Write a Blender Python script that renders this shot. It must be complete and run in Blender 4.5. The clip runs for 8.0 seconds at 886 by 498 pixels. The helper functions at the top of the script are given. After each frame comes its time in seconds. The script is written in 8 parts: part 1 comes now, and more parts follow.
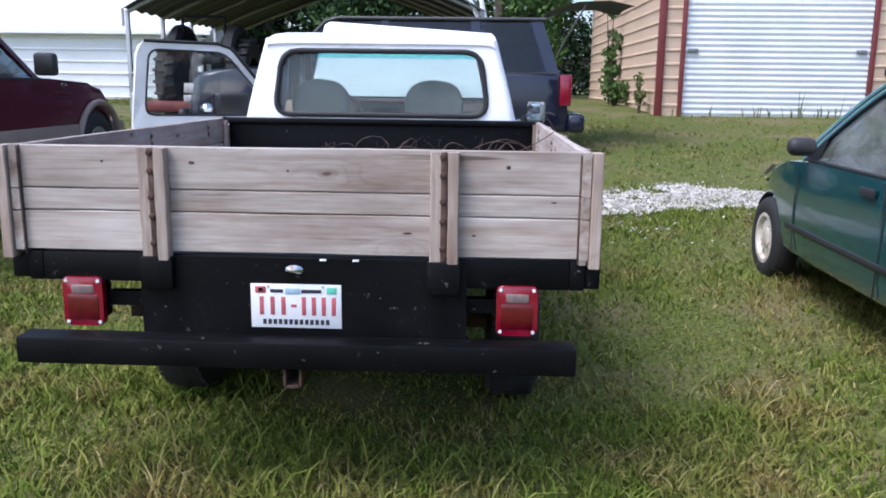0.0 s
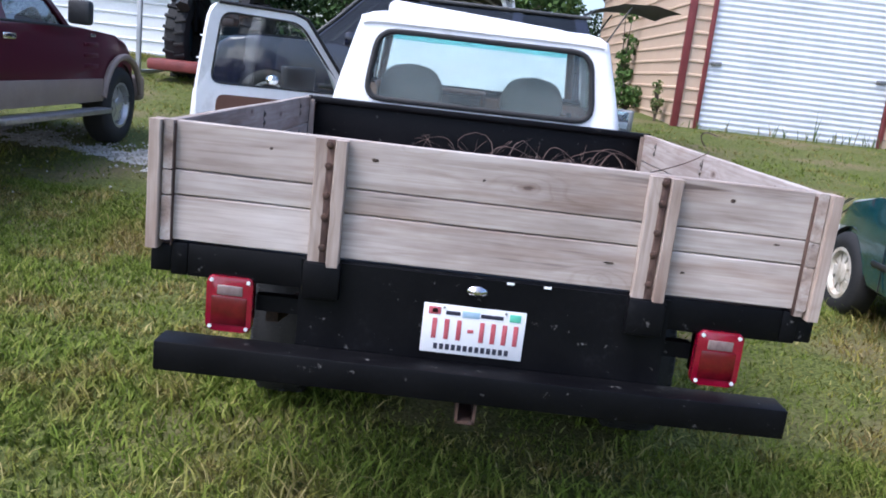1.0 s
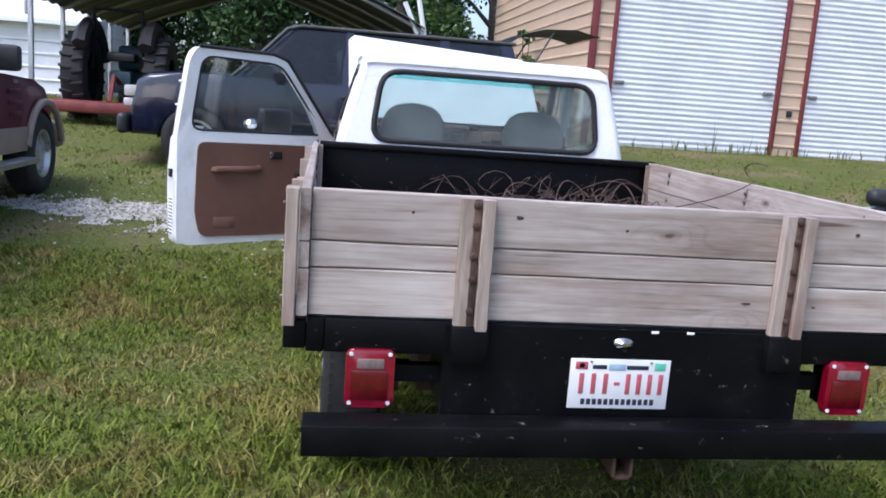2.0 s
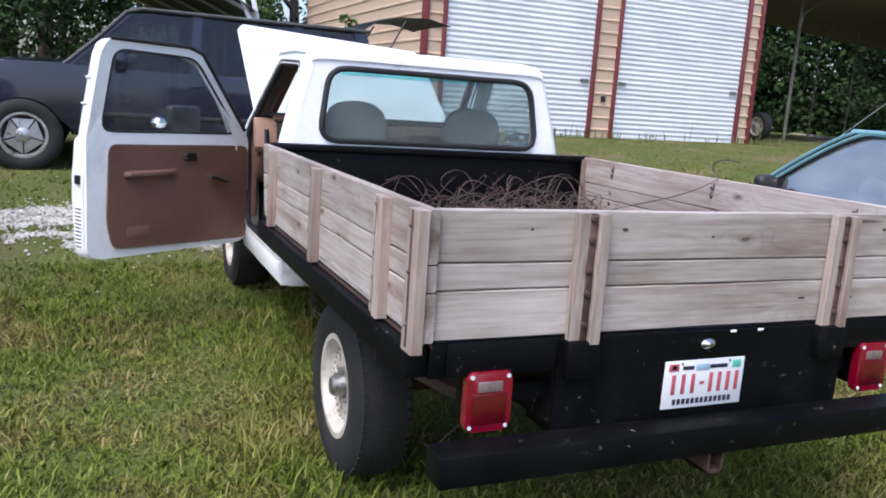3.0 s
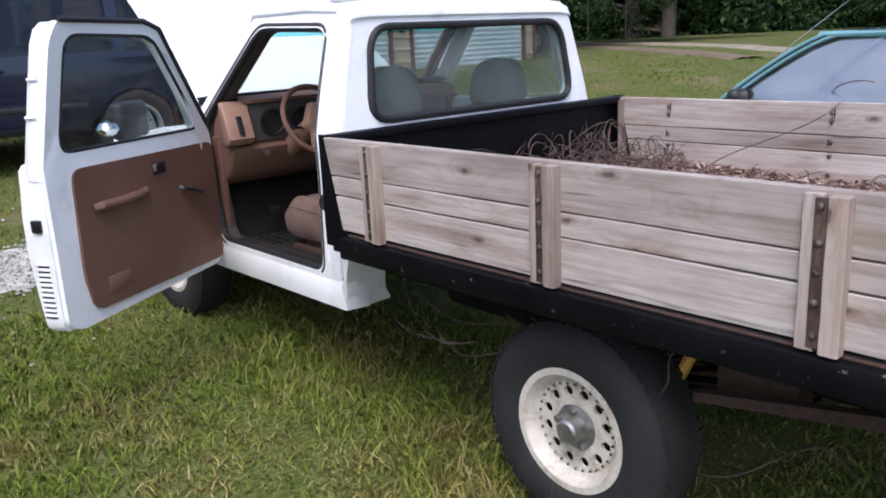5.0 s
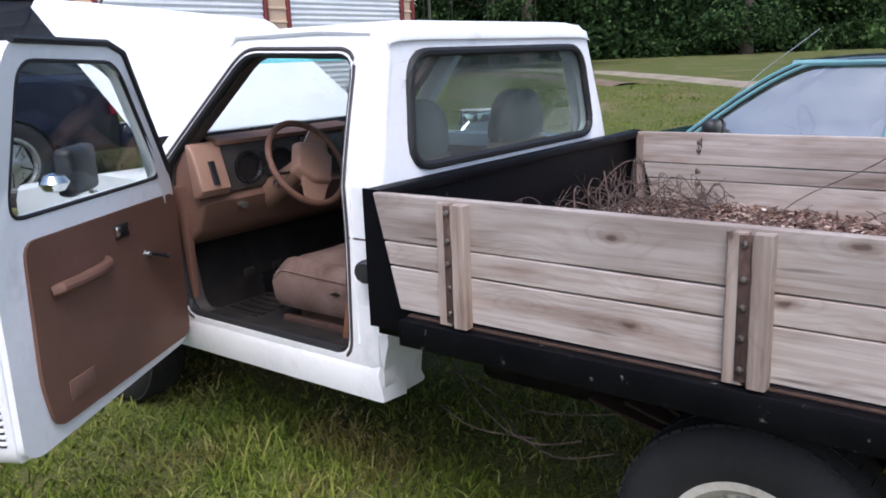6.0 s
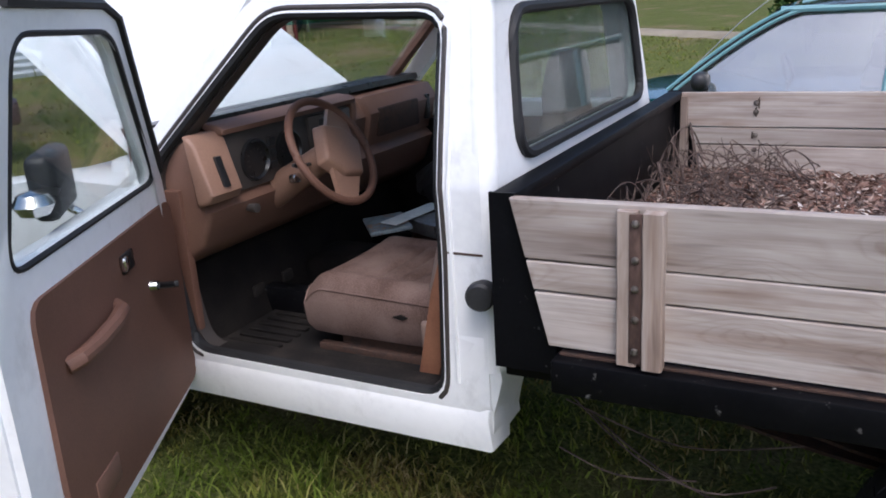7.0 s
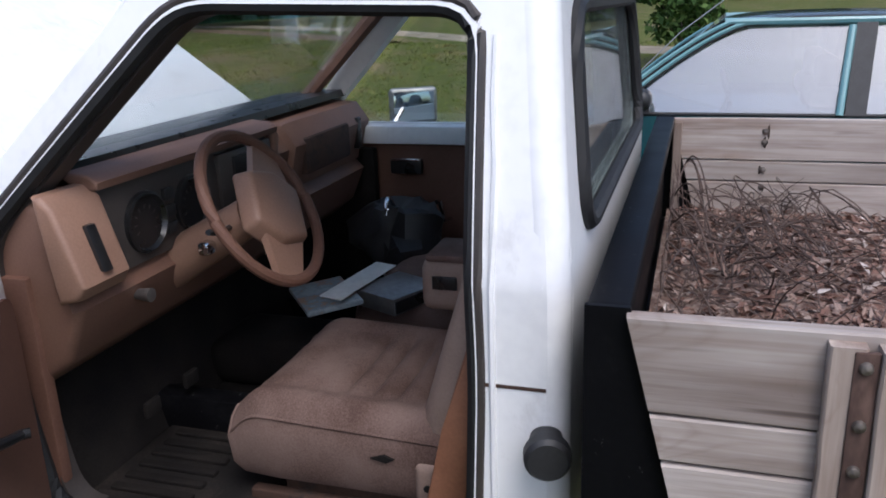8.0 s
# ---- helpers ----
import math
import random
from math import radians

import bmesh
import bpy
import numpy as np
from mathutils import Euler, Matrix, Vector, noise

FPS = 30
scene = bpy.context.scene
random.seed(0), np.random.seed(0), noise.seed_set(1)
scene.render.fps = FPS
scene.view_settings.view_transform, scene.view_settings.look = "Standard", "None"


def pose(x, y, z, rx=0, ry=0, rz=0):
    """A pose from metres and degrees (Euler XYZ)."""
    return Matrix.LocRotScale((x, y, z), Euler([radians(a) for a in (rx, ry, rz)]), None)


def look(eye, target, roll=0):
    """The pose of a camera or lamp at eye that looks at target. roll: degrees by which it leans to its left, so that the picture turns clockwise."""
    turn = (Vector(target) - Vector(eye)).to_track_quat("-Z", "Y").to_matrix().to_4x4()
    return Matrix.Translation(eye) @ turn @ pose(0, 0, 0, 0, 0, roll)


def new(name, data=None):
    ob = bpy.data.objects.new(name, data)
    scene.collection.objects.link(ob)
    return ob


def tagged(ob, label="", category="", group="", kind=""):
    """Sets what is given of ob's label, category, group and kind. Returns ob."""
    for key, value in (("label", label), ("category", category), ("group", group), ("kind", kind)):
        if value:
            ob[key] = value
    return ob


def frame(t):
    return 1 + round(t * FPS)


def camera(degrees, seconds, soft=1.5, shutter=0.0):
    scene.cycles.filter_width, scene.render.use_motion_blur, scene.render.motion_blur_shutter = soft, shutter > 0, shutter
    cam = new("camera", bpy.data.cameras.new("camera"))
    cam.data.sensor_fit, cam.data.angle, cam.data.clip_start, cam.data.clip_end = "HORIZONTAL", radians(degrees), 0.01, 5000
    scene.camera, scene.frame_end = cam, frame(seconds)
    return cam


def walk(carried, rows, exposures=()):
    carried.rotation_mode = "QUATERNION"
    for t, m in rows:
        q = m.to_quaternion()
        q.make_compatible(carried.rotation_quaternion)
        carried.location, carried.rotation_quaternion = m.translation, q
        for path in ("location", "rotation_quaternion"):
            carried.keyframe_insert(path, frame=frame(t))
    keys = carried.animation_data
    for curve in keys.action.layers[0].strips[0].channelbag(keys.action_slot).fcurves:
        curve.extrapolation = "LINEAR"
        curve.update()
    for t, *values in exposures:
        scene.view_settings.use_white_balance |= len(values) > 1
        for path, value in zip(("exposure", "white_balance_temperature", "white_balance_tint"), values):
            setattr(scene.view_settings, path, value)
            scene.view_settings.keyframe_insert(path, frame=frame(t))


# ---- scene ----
cam = camera(57.2, 8.0, soft=1.8)
PATH = [
    (0, (0.027, -0.128, 1.471), (-0.053, 1.831, 1.076), 0.7),
    (0.5, (-0.357, -0.003, 1.453), (-0.346, 1.956, 1.049), 3.2),
    (1, (-0.711, 0.171, 1.487), (-0.693, 2.125, 1.059), 6.6),
    (1.5, (-1.149, 0.201, 1.503), (-0.927, 2.154, 1.134), 4.8),
    (1.7, (-1.266, 0.231, 1.511), (-1.018, 2.184, 1.15), 4.0),
    (2.8, (-2.14, 0.561, 1.512), (-1.47, 2.417, 1.182), 5.4),
    (3, (-2.297, 0.622, 1.536), (-1.509, 2.425, 1.177), 4.0),
    (3.5, (-2.554, 0.968, 1.547), (-1.54, 2.617, 1.045), 1.7),
    (4, (-2.873, 1.295, 1.554), (-1.773, 2.901, 1.092), -1.1),
    (4.5, (-3.159, 1.628, 1.582), (-1.947, 3.136, 1.072), -1.5),
    (5, (-3.257, 2.12, 1.613), (-1.971, 3.566, 1.109), -2.7),
    (5.2, (-3.308, 2.306, 1.613), (-1.973, 3.717, 1.138), -1.5),
    (6.3, (-3.272, 3.385, 1.681), (-1.698, 4.512, 1.183), -3.4),
    (6.5, (-3.239, 3.561, 1.696), (-1.657, 4.666, 1.169), -3.9),
    (7, (-3.165, 4.031, 1.7), (-1.477, 4.93, 1.113), -3.6),
    (7.5, (-2.819, 4.374, 1.664), (-1.061, 5.078, 1.022), -5.6),
    (8, (-2.567, 4.655, 1.681), (-0.744, 5.234, 1.096), -2.0),
]
walk(cam, [(t, look(eye, target, roll)) for t, eye, target, roll in PATH],
     [(0, 1.12, 5690, 14), (0.9, 1.22, 5650, 14.5), (1.6, 1.0, 5700, 14), (3, 0.98, 5850, 14), (4, 0.88, 5920, 14), (5.2, 0.86, 5900, 14), (6.4, 0.76, 5920, 13.5), (7.0, 0.62, 5940, 13.5), (7.5, 0.62, 5950, 13.5), (8, 0.46, 5900, 12.5)])

# ---- world, sun and exposure ----
world = bpy.data.worlds.new("sky")
scene.world = world
world.use_nodes = True
wn = world.node_tree.nodes
sky = wn.new("ShaderNodeTexSky")
sky.sky_type = "NISHITA"
sky.sun_disc = False
SUN_FROM = Vector((-0.55, -0.4, 1.08)).normalized()
sky.sun_elevation, sky.sun_rotation = math.asin(SUN_FROM.z), math.atan2(SUN_FROM.x, SUN_FROM.y)
sky.air_density, sky.dust_density, sky.ozone_density = 1.0, 3.5, 1.0
wn["Background"].inputs["Strength"].default_value = 0.15
world.node_tree.links.new(sky.outputs[0], wn["Background"].inputs[0])
sun = new("sun", bpy.data.lights.new("sun", "SUN"))
sun.data.energy, sun.data.angle, sun.data.color = 1.0, radians(28), (1.0, 0.97, 0.93)
sun.rotation_euler = SUN_FROM.to_track_quat("Z", "Y").to_euler()


# ---- materials ----
def nodes_of(name):
    m = bpy.data.materials.new(name)
    m.use_nodes = True
    return m, m.node_tree.nodes, m.node_tree.links, m.node_tree.nodes["Principled BSDF"]


def mat(name, cols, rough=0.6, metal=0.0, scale=8.0, stretch=(1, 1, 1), fine=60.0, bump=0.15, dist=0.004,
        coat=0.0, rand=0.0, rvar=0.1, spec=0.5, lo=0.35, hi=0.65, coords="Object", chips=None):
    """A surface of two or three colours mixed by noise at two sizes, with fine relief."""
    m, n, l, b = nodes_of(name)
    tc = n.new("ShaderNodeTexCoord")
    mp = n.new("ShaderNodeMapping")
    mp.inputs["Scale"].default_value = stretch
    l.new(tc.outputs[coords], mp.inputs[0])
    src = mp.outputs[0]
    if rand:
        info = n.new("ShaderNodeObjectInfo")
        add = n.new("ShaderNodeVectorMath")
        add.operation = "MULTIPLY_ADD"
        l.new(info.outputs["Random"], add.inputs[0])
        add.inputs[1].default_value = (31, 17, 23)
        l.new(src, add.inputs[2])
        src = add.outputs[0]
    big = n.new("ShaderNodeTexNoise")
    big.inputs["Scale"].default_value, big.inputs["Detail"].default_value = scale, 4
    small = n.new("ShaderNodeTexNoise")
    small.inputs["Scale"].default_value, small.inputs["Detail"].default_value = fine, 3
    l.new(src, big.inputs["Vector"])
    l.new(src, small.inputs["Vector"])
    mix = n.new("ShaderNodeMath")
    mix.operation = "MULTIPLY_ADD"
    mix.inputs[1].default_value = 0.35
    l.new(small.outputs[0], mix.inputs[0])
    half = n.new("ShaderNodeMath")
    half.operation = "MULTIPLY"
    half.inputs[1].default_value = 0.65
    l.new(big.outputs[0], half.inputs[0])
    l.new(half.outputs[0], mix.inputs[2])
    ramp = n.new("ShaderNodeValToRGB")
    e = ramp.color_ramp.elements
    cols = [c if len(c) == 4 else (*c, 1) for c in cols]
    e[0].position, e[0].color = lo, cols[0]
    e[1].position, e[1].color = hi, cols[-1]
    for i, c in enumerate(cols[1:-1]):
        e.new(lo + (hi - lo) * (i + 1) / (len(cols) - 1)).color = c
    l.new(mix.outputs[0], ramp.inputs[0])
    col = ramp.outputs[0]
    if rand:
        hsv = n.new("ShaderNodeHueSaturation")
        mr = n.new("ShaderNodeMapRange")
        mr.inputs[3].default_value, mr.inputs[4].default_value = 1 - rand, 1 + rand
        l.new(info.outputs["Random"], mr.inputs[0])
        l.new(mr.outputs[0], hsv.inputs["Value"])
        l.new(col, hsv.inputs["Color"])
        col = hsv.outputs[0]
    if chips:
        # sparse marks of another colour: (scale, threshold, softness, colour, stretch)
        cm = n.new("ShaderNodeMapping")
        cm.inputs["Scale"].default_value = chips[4]
        l.new(tc.outputs[coords], cm.inputs[0])
        cn = n.new("ShaderNodeTexNoise")
        cn.inputs["Scale"].default_value, cn.inputs["Detail"].default_value, cn.inputs["Roughness"].default_value = chips[0], 6, 0.7
        l.new(cm.outputs[0], cn.inputs["Vector"])
        cr = n.new("ShaderNodeMapRange")
        cr.inputs[1].default_value, cr.inputs[2].default_value = chips[1], chips[1] + chips[2]
        l.new(cn.outputs[0], cr.inputs[0])
        ck = n.new("ShaderNodeMix")
        ck.data_type = "RGBA"
        ck.inputs["B"].default_value = (*chips[3], 1)
        l.new(cr.outputs[0], ck.inputs["Factor"])
        l.new(col, ck.inputs["A"])
        col = ck.outputs["Result"]
    l.new(col, b.inputs["Base Color"])
    rr = n.new("ShaderNodeMapRange")
    rr.inputs[3].default_value, rr.inputs[4].default_value = max(0.02, rough - rvar), min(1, rough + rvar)
    l.new(big.outputs[0], rr.inputs[0])
    l.new(rr.outputs[0], b.inputs["Roughness"])
    b.inputs["Metallic"].default_value = metal
    b.inputs["Specular IOR Level"].default_value = spec
    if coat:
        b.inputs["Coat Weight"].default_value = coat
        b.inputs["Coat Roughness"].default_value = 0.06
    if bump:
        bp = n.new("ShaderNodeBump")
        bp.inputs["Strength"].default_value, bp.inputs["Distance"].default_value = bump, dist
        l.new(mix.outputs[0], bp.inputs["Height"])
        l.new(bp.outputs[0], b.inputs["Normal"])
    return m


def glass_mat(name, tint, gloss=1.0, ior=1.5, dust_haze=0.0):
    m, n, l, b = nodes_of(name)
    n.remove(b)
    tr, gl, mx, lw, pw, ma = (n.new("ShaderNode" + k) for k in ("BsdfTransparent", "BsdfGlossy", "MixShader", "LayerWeight", "Math", "Math"))
    tr.inputs[0].default_value = (*tint, 1)
    gl.inputs["Roughness"].default_value = 0.02
    gl.inputs["Color"].default_value = (gloss, gloss, gloss, 1)
    f0 = ((ior - 1) / (ior + 1)) ** 2
    pw.operation, pw.inputs[1].default_value = "POWER", 5.0
    ma.operation, ma.inputs[1].default_value, ma.inputs[2].default_value = "MULTIPLY_ADD", 1 - f0, f0
    lw.inputs[0].default_value = 0.5
    l.new(lw.outputs["Facing"], pw.inputs[0])
    l.new(pw.outputs[0], ma.inputs[0])
    l.new(ma.outputs[0], mx.inputs[0])
    l.new(tr.outputs[0], mx.inputs[1])
    l.new(gl.outputs[0], mx.inputs[2])
    out = mx.outputs[0]
    if dust_haze:
        # a thin pale film, thicker in patches: dust, or painted sky reflection on the coupe
        df, dm, dn, dr, tc = (n.new("ShaderNode" + k) for k in ("BsdfDiffuse", "MixShader", "TexNoise", "MapRange", "TexCoord"))
        df.inputs[0].default_value = (0.7, 0.72, 0.72, 1)
        dn.inputs["Scale"].default_value, dn.inputs["Detail"].default_value, dn.inputs["Roughness"].default_value = 5, 6, 0.65
        l.new(tc.outputs["Object"], dn.inputs["Vector"])
        dr.inputs[1].default_value, dr.inputs[2].default_value = 0.35, 0.75
        dr.inputs[3].default_value, dr.inputs[4].default_value = dust_haze * 0.4, dust_haze * 1.9
        l.new(dn.outputs[0], dr.inputs[0])
        l.new(dr.outputs[0], dm.inputs[0])
        l.new(out, dm.inputs[1])
        l.new(df.outputs[0], dm.inputs[2])
        out = dm.outputs[0]
    l.new(out, n["Material Output"].inputs[0])
    return m


M = {}
M["white_paint"] = mat("white_paint", [(0.83, 0.835, 0.84), (0.88, 0.885, 0.885), (0.9, 0.903, 0.905)], 0.42, scale=5, fine=40, bump=0.05, dist=0.002, coat=0.25, chips=(6, 0.58, 0.35, (0.5, 0.49, 0.46), (1, 1, 0.6)))
M["black_steel"] = mat("black_steel", [(0.002, 0.002, 0.003), (0.004, 0.004, 0.005), (0.013, 0.013, 0.015)], 0.5, scale=6, fine=70, bump=0.2, dist=0.002, lo=0.42, hi=0.78, spec=0.14, chips=(26, 0.64, 0.1, (0.2, 0.19, 0.18), (1, 1, 1)))
M["rubber"] = mat("rubber", [(0.009, 0.009, 0.01), (0.022, 0.021, 0.02)], 0.8, scale=9, fine=80, bump=0.2, dist=0.001)
M["gasket"] = mat("gasket", [(0.009, 0.009, 0.01), (0.018, 0.018, 0.019)], 0.62, scale=12, bump=0.05)
M["tan_plastic"] = mat("tan_plastic", [(0.155, 0.08, 0.055), (0.21, 0.115, 0.081)], 0.55, scale=6, fine=200, bump=0.15, dist=0.001)
M["tan_light"] = mat("tan_light", [(0.25, 0.142, 0.097), (0.325, 0.19, 0.133)], 0.5, scale=6, fine=200, bump=0.12, dist=0.001)
M["brown_panel"] = mat("brown_panel", [(0.12, 0.056, 0.036), (0.175, 0.086, 0.058)], 0.65, scale=4, fine=160, bump=0.2, dist=0.001)
M["seat_cloth"] = mat("seat_cloth", [(0.09, 0.054, 0.043), (0.16, 0.106, 0.088), (0.21, 0.146, 0.124)], 0.95, scale=7, fine=260, bump=0.4, dist=0.002, spec=0.2)
M["seat_vinyl"] = mat("seat_vinyl", [(0.25, 0.175, 0.14), (0.33, 0.24, 0.195)], 0.75, scale=5, fine=160, bump=0.25, dist=0.002, spec=0.3)
M["headrest_grey"] = mat("headrest_grey", [(0.19, 0.183, 0.17), (0.26, 0.25, 0.232)], 0.9, scale=6, fine=180, bump=0.3, dist=0.002, spec=0.2)
M["belt_brown"] = mat("belt_brown", [(0.21, 0.09, 0.05), (0.3, 0.135, 0.075)], 0.5, scale=8, fine=150, bump=0.1, dist=0.001)
M["seat_grey"] = mat("seat_grey", [(0.3, 0.28, 0.24), (0.38, 0.36, 0.31)], 0.9, scale=5, fine=200, bump=0.3, dist=0.002, spec=0.2)
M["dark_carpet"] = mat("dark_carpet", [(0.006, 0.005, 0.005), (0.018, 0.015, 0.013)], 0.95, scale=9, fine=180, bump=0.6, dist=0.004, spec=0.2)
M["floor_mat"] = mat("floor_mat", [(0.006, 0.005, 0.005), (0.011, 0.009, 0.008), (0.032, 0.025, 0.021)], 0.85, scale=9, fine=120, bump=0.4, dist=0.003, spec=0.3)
M["cluster_grey"] = mat("cluster_grey", [(0.045, 0.038, 0.035), (0.065, 0.055, 0.05)], 0.45, scale=12, fine=200, bump=0.1)
M["dial_black"] = mat("dial_black", [(0.012, 0.012, 0.013), (0.02, 0.02, 0.021)], 0.3, scale=20, bump=0)
M["chrome"] = mat("chrome", [(0.6, 0.6, 0.61), (0.72, 0.72, 0.72)], 0.14, metal=1.0, scale=20, bump=0.03, rvar=0.06)
M["dull_metal"] = mat("dull_metal", [(0.28, 0.27, 0.26), (0.42, 0.41, 0.4)], 0.45, metal=0.9, scale=15, bump=0.1)
M["rusty"] = mat("rusty", [(0.03, 0.018, 0.014), (0.07, 0.036, 0.024), (0.035, 0.025, 0.02)], 0.85, scale=14, fine=90, bump=0.4, dist=0.003)
M["strap_rust"] = mat("strap_rust", [(0.035, 0.018, 0.014), (0.075, 0.042, 0.032), (0.14, 0.085, 0.065)], 0.85, scale=10, fine=80, bump=0.3, dist=0.002, stretch=(1, 1, 0.4))
M["bolt_head"] = mat("bolt_head", [(0.07, 0.055, 0.046), (0.24, 0.21, 0.185)], 0.45, metal=0.6, scale=30, bump=0.2)
M["dark_sheet"] = mat("dark_sheet", [(0.035, 0.036, 0.038), (0.065, 0.064, 0.064)], 0.6, scale=2, fine=25, bump=0.1)
M["brown_sheet"] = mat("brown_sheet", [(0.09, 0.065, 0.055), (0.15, 0.11, 0.095)], 0.8, scale=2, fine=25, bump=0.1)
# the coupe's teal with the sky's reflection put into the colour
M["teal_sky_sheen"] = mat("teal_sky_sheen", [(0.13, 0.29, 0.31), (0.19, 0.36, 0.38)], 0.35, scale=4, bump=0.02, coat=0.4)
M["post_metal"] = mat("post_metal", [(0.13, 0.125, 0.1), (0.2, 0.19, 0.155)], 0.65, scale=3, fine=25, bump=0.1)
M["galvanised"] = mat("galvanised", [(0.34, 0.35, 0.36), (0.45, 0.46, 0.47)], 0.5, metal=0.5, scale=3, fine=25, bump=0.1)
M["wheel_white"] = mat("wheel_white", [(0.36, 0.3, 0.22), (0.55, 0.5, 0.42), (0.64, 0.6, 0.52)], 0.45, scale=12, fine=60, bump=0.08, coat=0.15)
M["red_lens"] = mat("red_lens", [(0.17, 0.001, 0.012), (0.25, 0.002, 0.022)], 0.2, scale=30, fine=250, bump=0.25, dist=0.001, coat=0.6)
M["red_dark"] = mat("red_dark", [(0.07, 0.001, 0.004), (0.12, 0.002, 0.006)], 0.2, scale=30, fine=250, bump=0.25, dist=0.001, coat=0.5)
M["clear_lens"] = mat("clear_lens", [(0.45, 0.4, 0.38), (0.55, 0.5, 0.48)], 0.2, scale=60, fine=250, bump=0.2, dist=0.001, coat=0.5)
M["reverse_lens"] = mat("reverse_lens", [(0.16, 0.11, 0.11), (0.24, 0.18, 0.17)], 0.2, scale=60, fine=250, bump=0.2, dist=0.001, coat=0.5)
M["plate_white"] = mat("plate_white", [(0.74, 0.75, 0.77), (0.8, 0.8, 0.81)], 0.4, scale=9, bump=0.05)
M["plate_red"] = mat("plate_red", [(0.42, 0.075, 0.1), (0.5, 0.11, 0.13)], 0.5, scale=30, bump=0)
M["plate_blue"] = mat("plate_blue", [(0.3, 0.45, 0.6), (0.4, 0.55, 0.66)], 0.5, scale=30, bump=0)
M["plate_green"] = mat("plate_green", [(0.1, 0.5, 0.33), (0.14, 0.56, 0.4)], 0.5, scale=30, bump=0)
M["ink"] = mat("ink", [(0.02, 0.022, 0.04), (0.03, 0.03, 0.05)], 0.5, scale=30, bump=0)
M["glass"] = glass_mat("glass", (0.9, 0.935, 0.925), ior=1.62, dust_haze=0.012)
M["rear_glass"] = glass_mat("rear_glass", (0.7, 0.77, 0.76), gloss=0.5, ior=1.52, dust_haze=0.045)
M["tint_band"] = glass_mat("tint_band", (0.3, 0.78, 0.78))
# coupe windows: the pale film paints in the bright sky they reflect
M["sky_haze_glass"] = glass_mat("sky_haze_glass", (0.5, 0.56, 0.57), ior=3.6, dust_haze=0.13)
M["tint_glass"] = glass_mat("tint_glass", (0.22, 0.24, 0.25))
M["car_glass"] = glass_mat("car_glass", (0.3, 0.34, 0.36), ior=2.1)
M["mirror"] = mat("mirror", [(0.8, 0.82, 0.82), (0.85, 0.86, 0.86)], 0.04, metal=1.0, bump=0, rvar=0.01)
M["paper"] = mat("paper", [(0.6, 0.6, 0.58), (0.75, 0.75, 0.72)], 0.8, scale=18, bump=0.1)
M["paper_print"] = mat("paper_print", [(0.34, 0.2, 0.13), (0.2, 0.25, 0.27), (0.3, 0.34, 0.36)], 0.5, scale=14, bump=0, lo=0.42, hi=0.58)
M["navy_paint"] = mat("navy_paint", [(0.005, 0.006, 0.018), (0.009, 0.011, 0.028)], 0.2, scale=3, bump=0.01, coat=0.8, spec=0.4)
M["maroon_paint"] = mat("maroon_paint", [(0.055, 0.002, 0.011), (0.075, 0.004, 0.016)], 0.35, scale=3, bump=0.02, coat=0.3, spec=0.25)
M["beige_trim"] = mat("beige_trim", [(0.2, 0.15, 0.12), (0.26, 0.2, 0.16)], 0.5, scale=5, bump=0.04)
M["coupe_roof"] = mat("coupe_roof", [(0.02, 0.026, 0.03), (0.035, 0.042, 0.046)], 0.3, scale=3, bump=0.02, coat=1.0)
M["teal_paint"] = mat("teal_paint", [(0.003, 0.04, 0.046), (0.006, 0.06, 0.068)], 0.22, scale=3, bump=0.02, coat=1.0)
M["black_plastic"] = mat("black_plastic", [(0.014, 0.014, 0.015), (0.028, 0.028, 0.03)], 0.5, scale=14, fine=150, bump=0.15, dist=0.001)
M["alloy"] = mat("alloy", [(0.4, 0.4, 0.4), (0.55, 0.55, 0.55)], 0.3, metal=0.7, scale=9, bump=0.04)
M["tan_siding"] = mat("tan_siding", [(0.56, 0.41, 0.29), (0.63, 0.475, 0.345)], 0.5, scale=1.5, fine=30, bump=0.05)
M["red_trim"] = mat("red_trim", [(0.15, 0.026, 0.026), (0.2, 0.042, 0.042)], 0.5, scale=4, fine=30, bump=0.05)
M["door_white"] = mat("door_white", [(0.64, 0.66, 0.69), (0.76, 0.78, 0.8)], 0.45, scale=1.2, fine=20, bump=0.04)
M["white_siding"] = mat("white_siding", [(0.74, 0.75, 0.77), (0.84, 0.85, 0.86)], 0.55, scale=1.0, fine=20, bump=0.04)
M["roof_metal"] = mat("roof_metal", [(0.5, 0.51, 0.52), (0.62, 0.63, 0.64)], 0.5, metal=0.2, scale=1.2, fine=20, bump=0.05)
M["concrete"] = mat("concrete", [(0.3, 0.29, 0.27), (0.42, 0.41, 0.38)], 0.9, scale=4, fine=60, bump=0.3)
M["bark"] = mat("bark", [(0.06, 0.045, 0.035), (0.13, 0.1, 0.08)], 0.95, scale=6, fine=40, bump=0.6, dist=0.02)
M["stick"] = mat("stick", [(0.035, 0.024, 0.021), (0.085, 0.056, 0.046), (0.16, 0.115, 0.095)], 0.9, scale=12, fine=60, bump=0.3)
M["litter"] = mat("litter", [(0.1, 0.055, 0.04), (0.2, 0.13, 0.1), (0.36, 0.29, 0.25)], 0.95, scale=18, fine=90, bump=0.5, dist=0.006)
M["tractor_blue"] = mat("tractor_blue", [(0.012, 0.035, 0.05), (0.03, 0.07, 0.09)], 0.5, scale=6, bump=0.05)
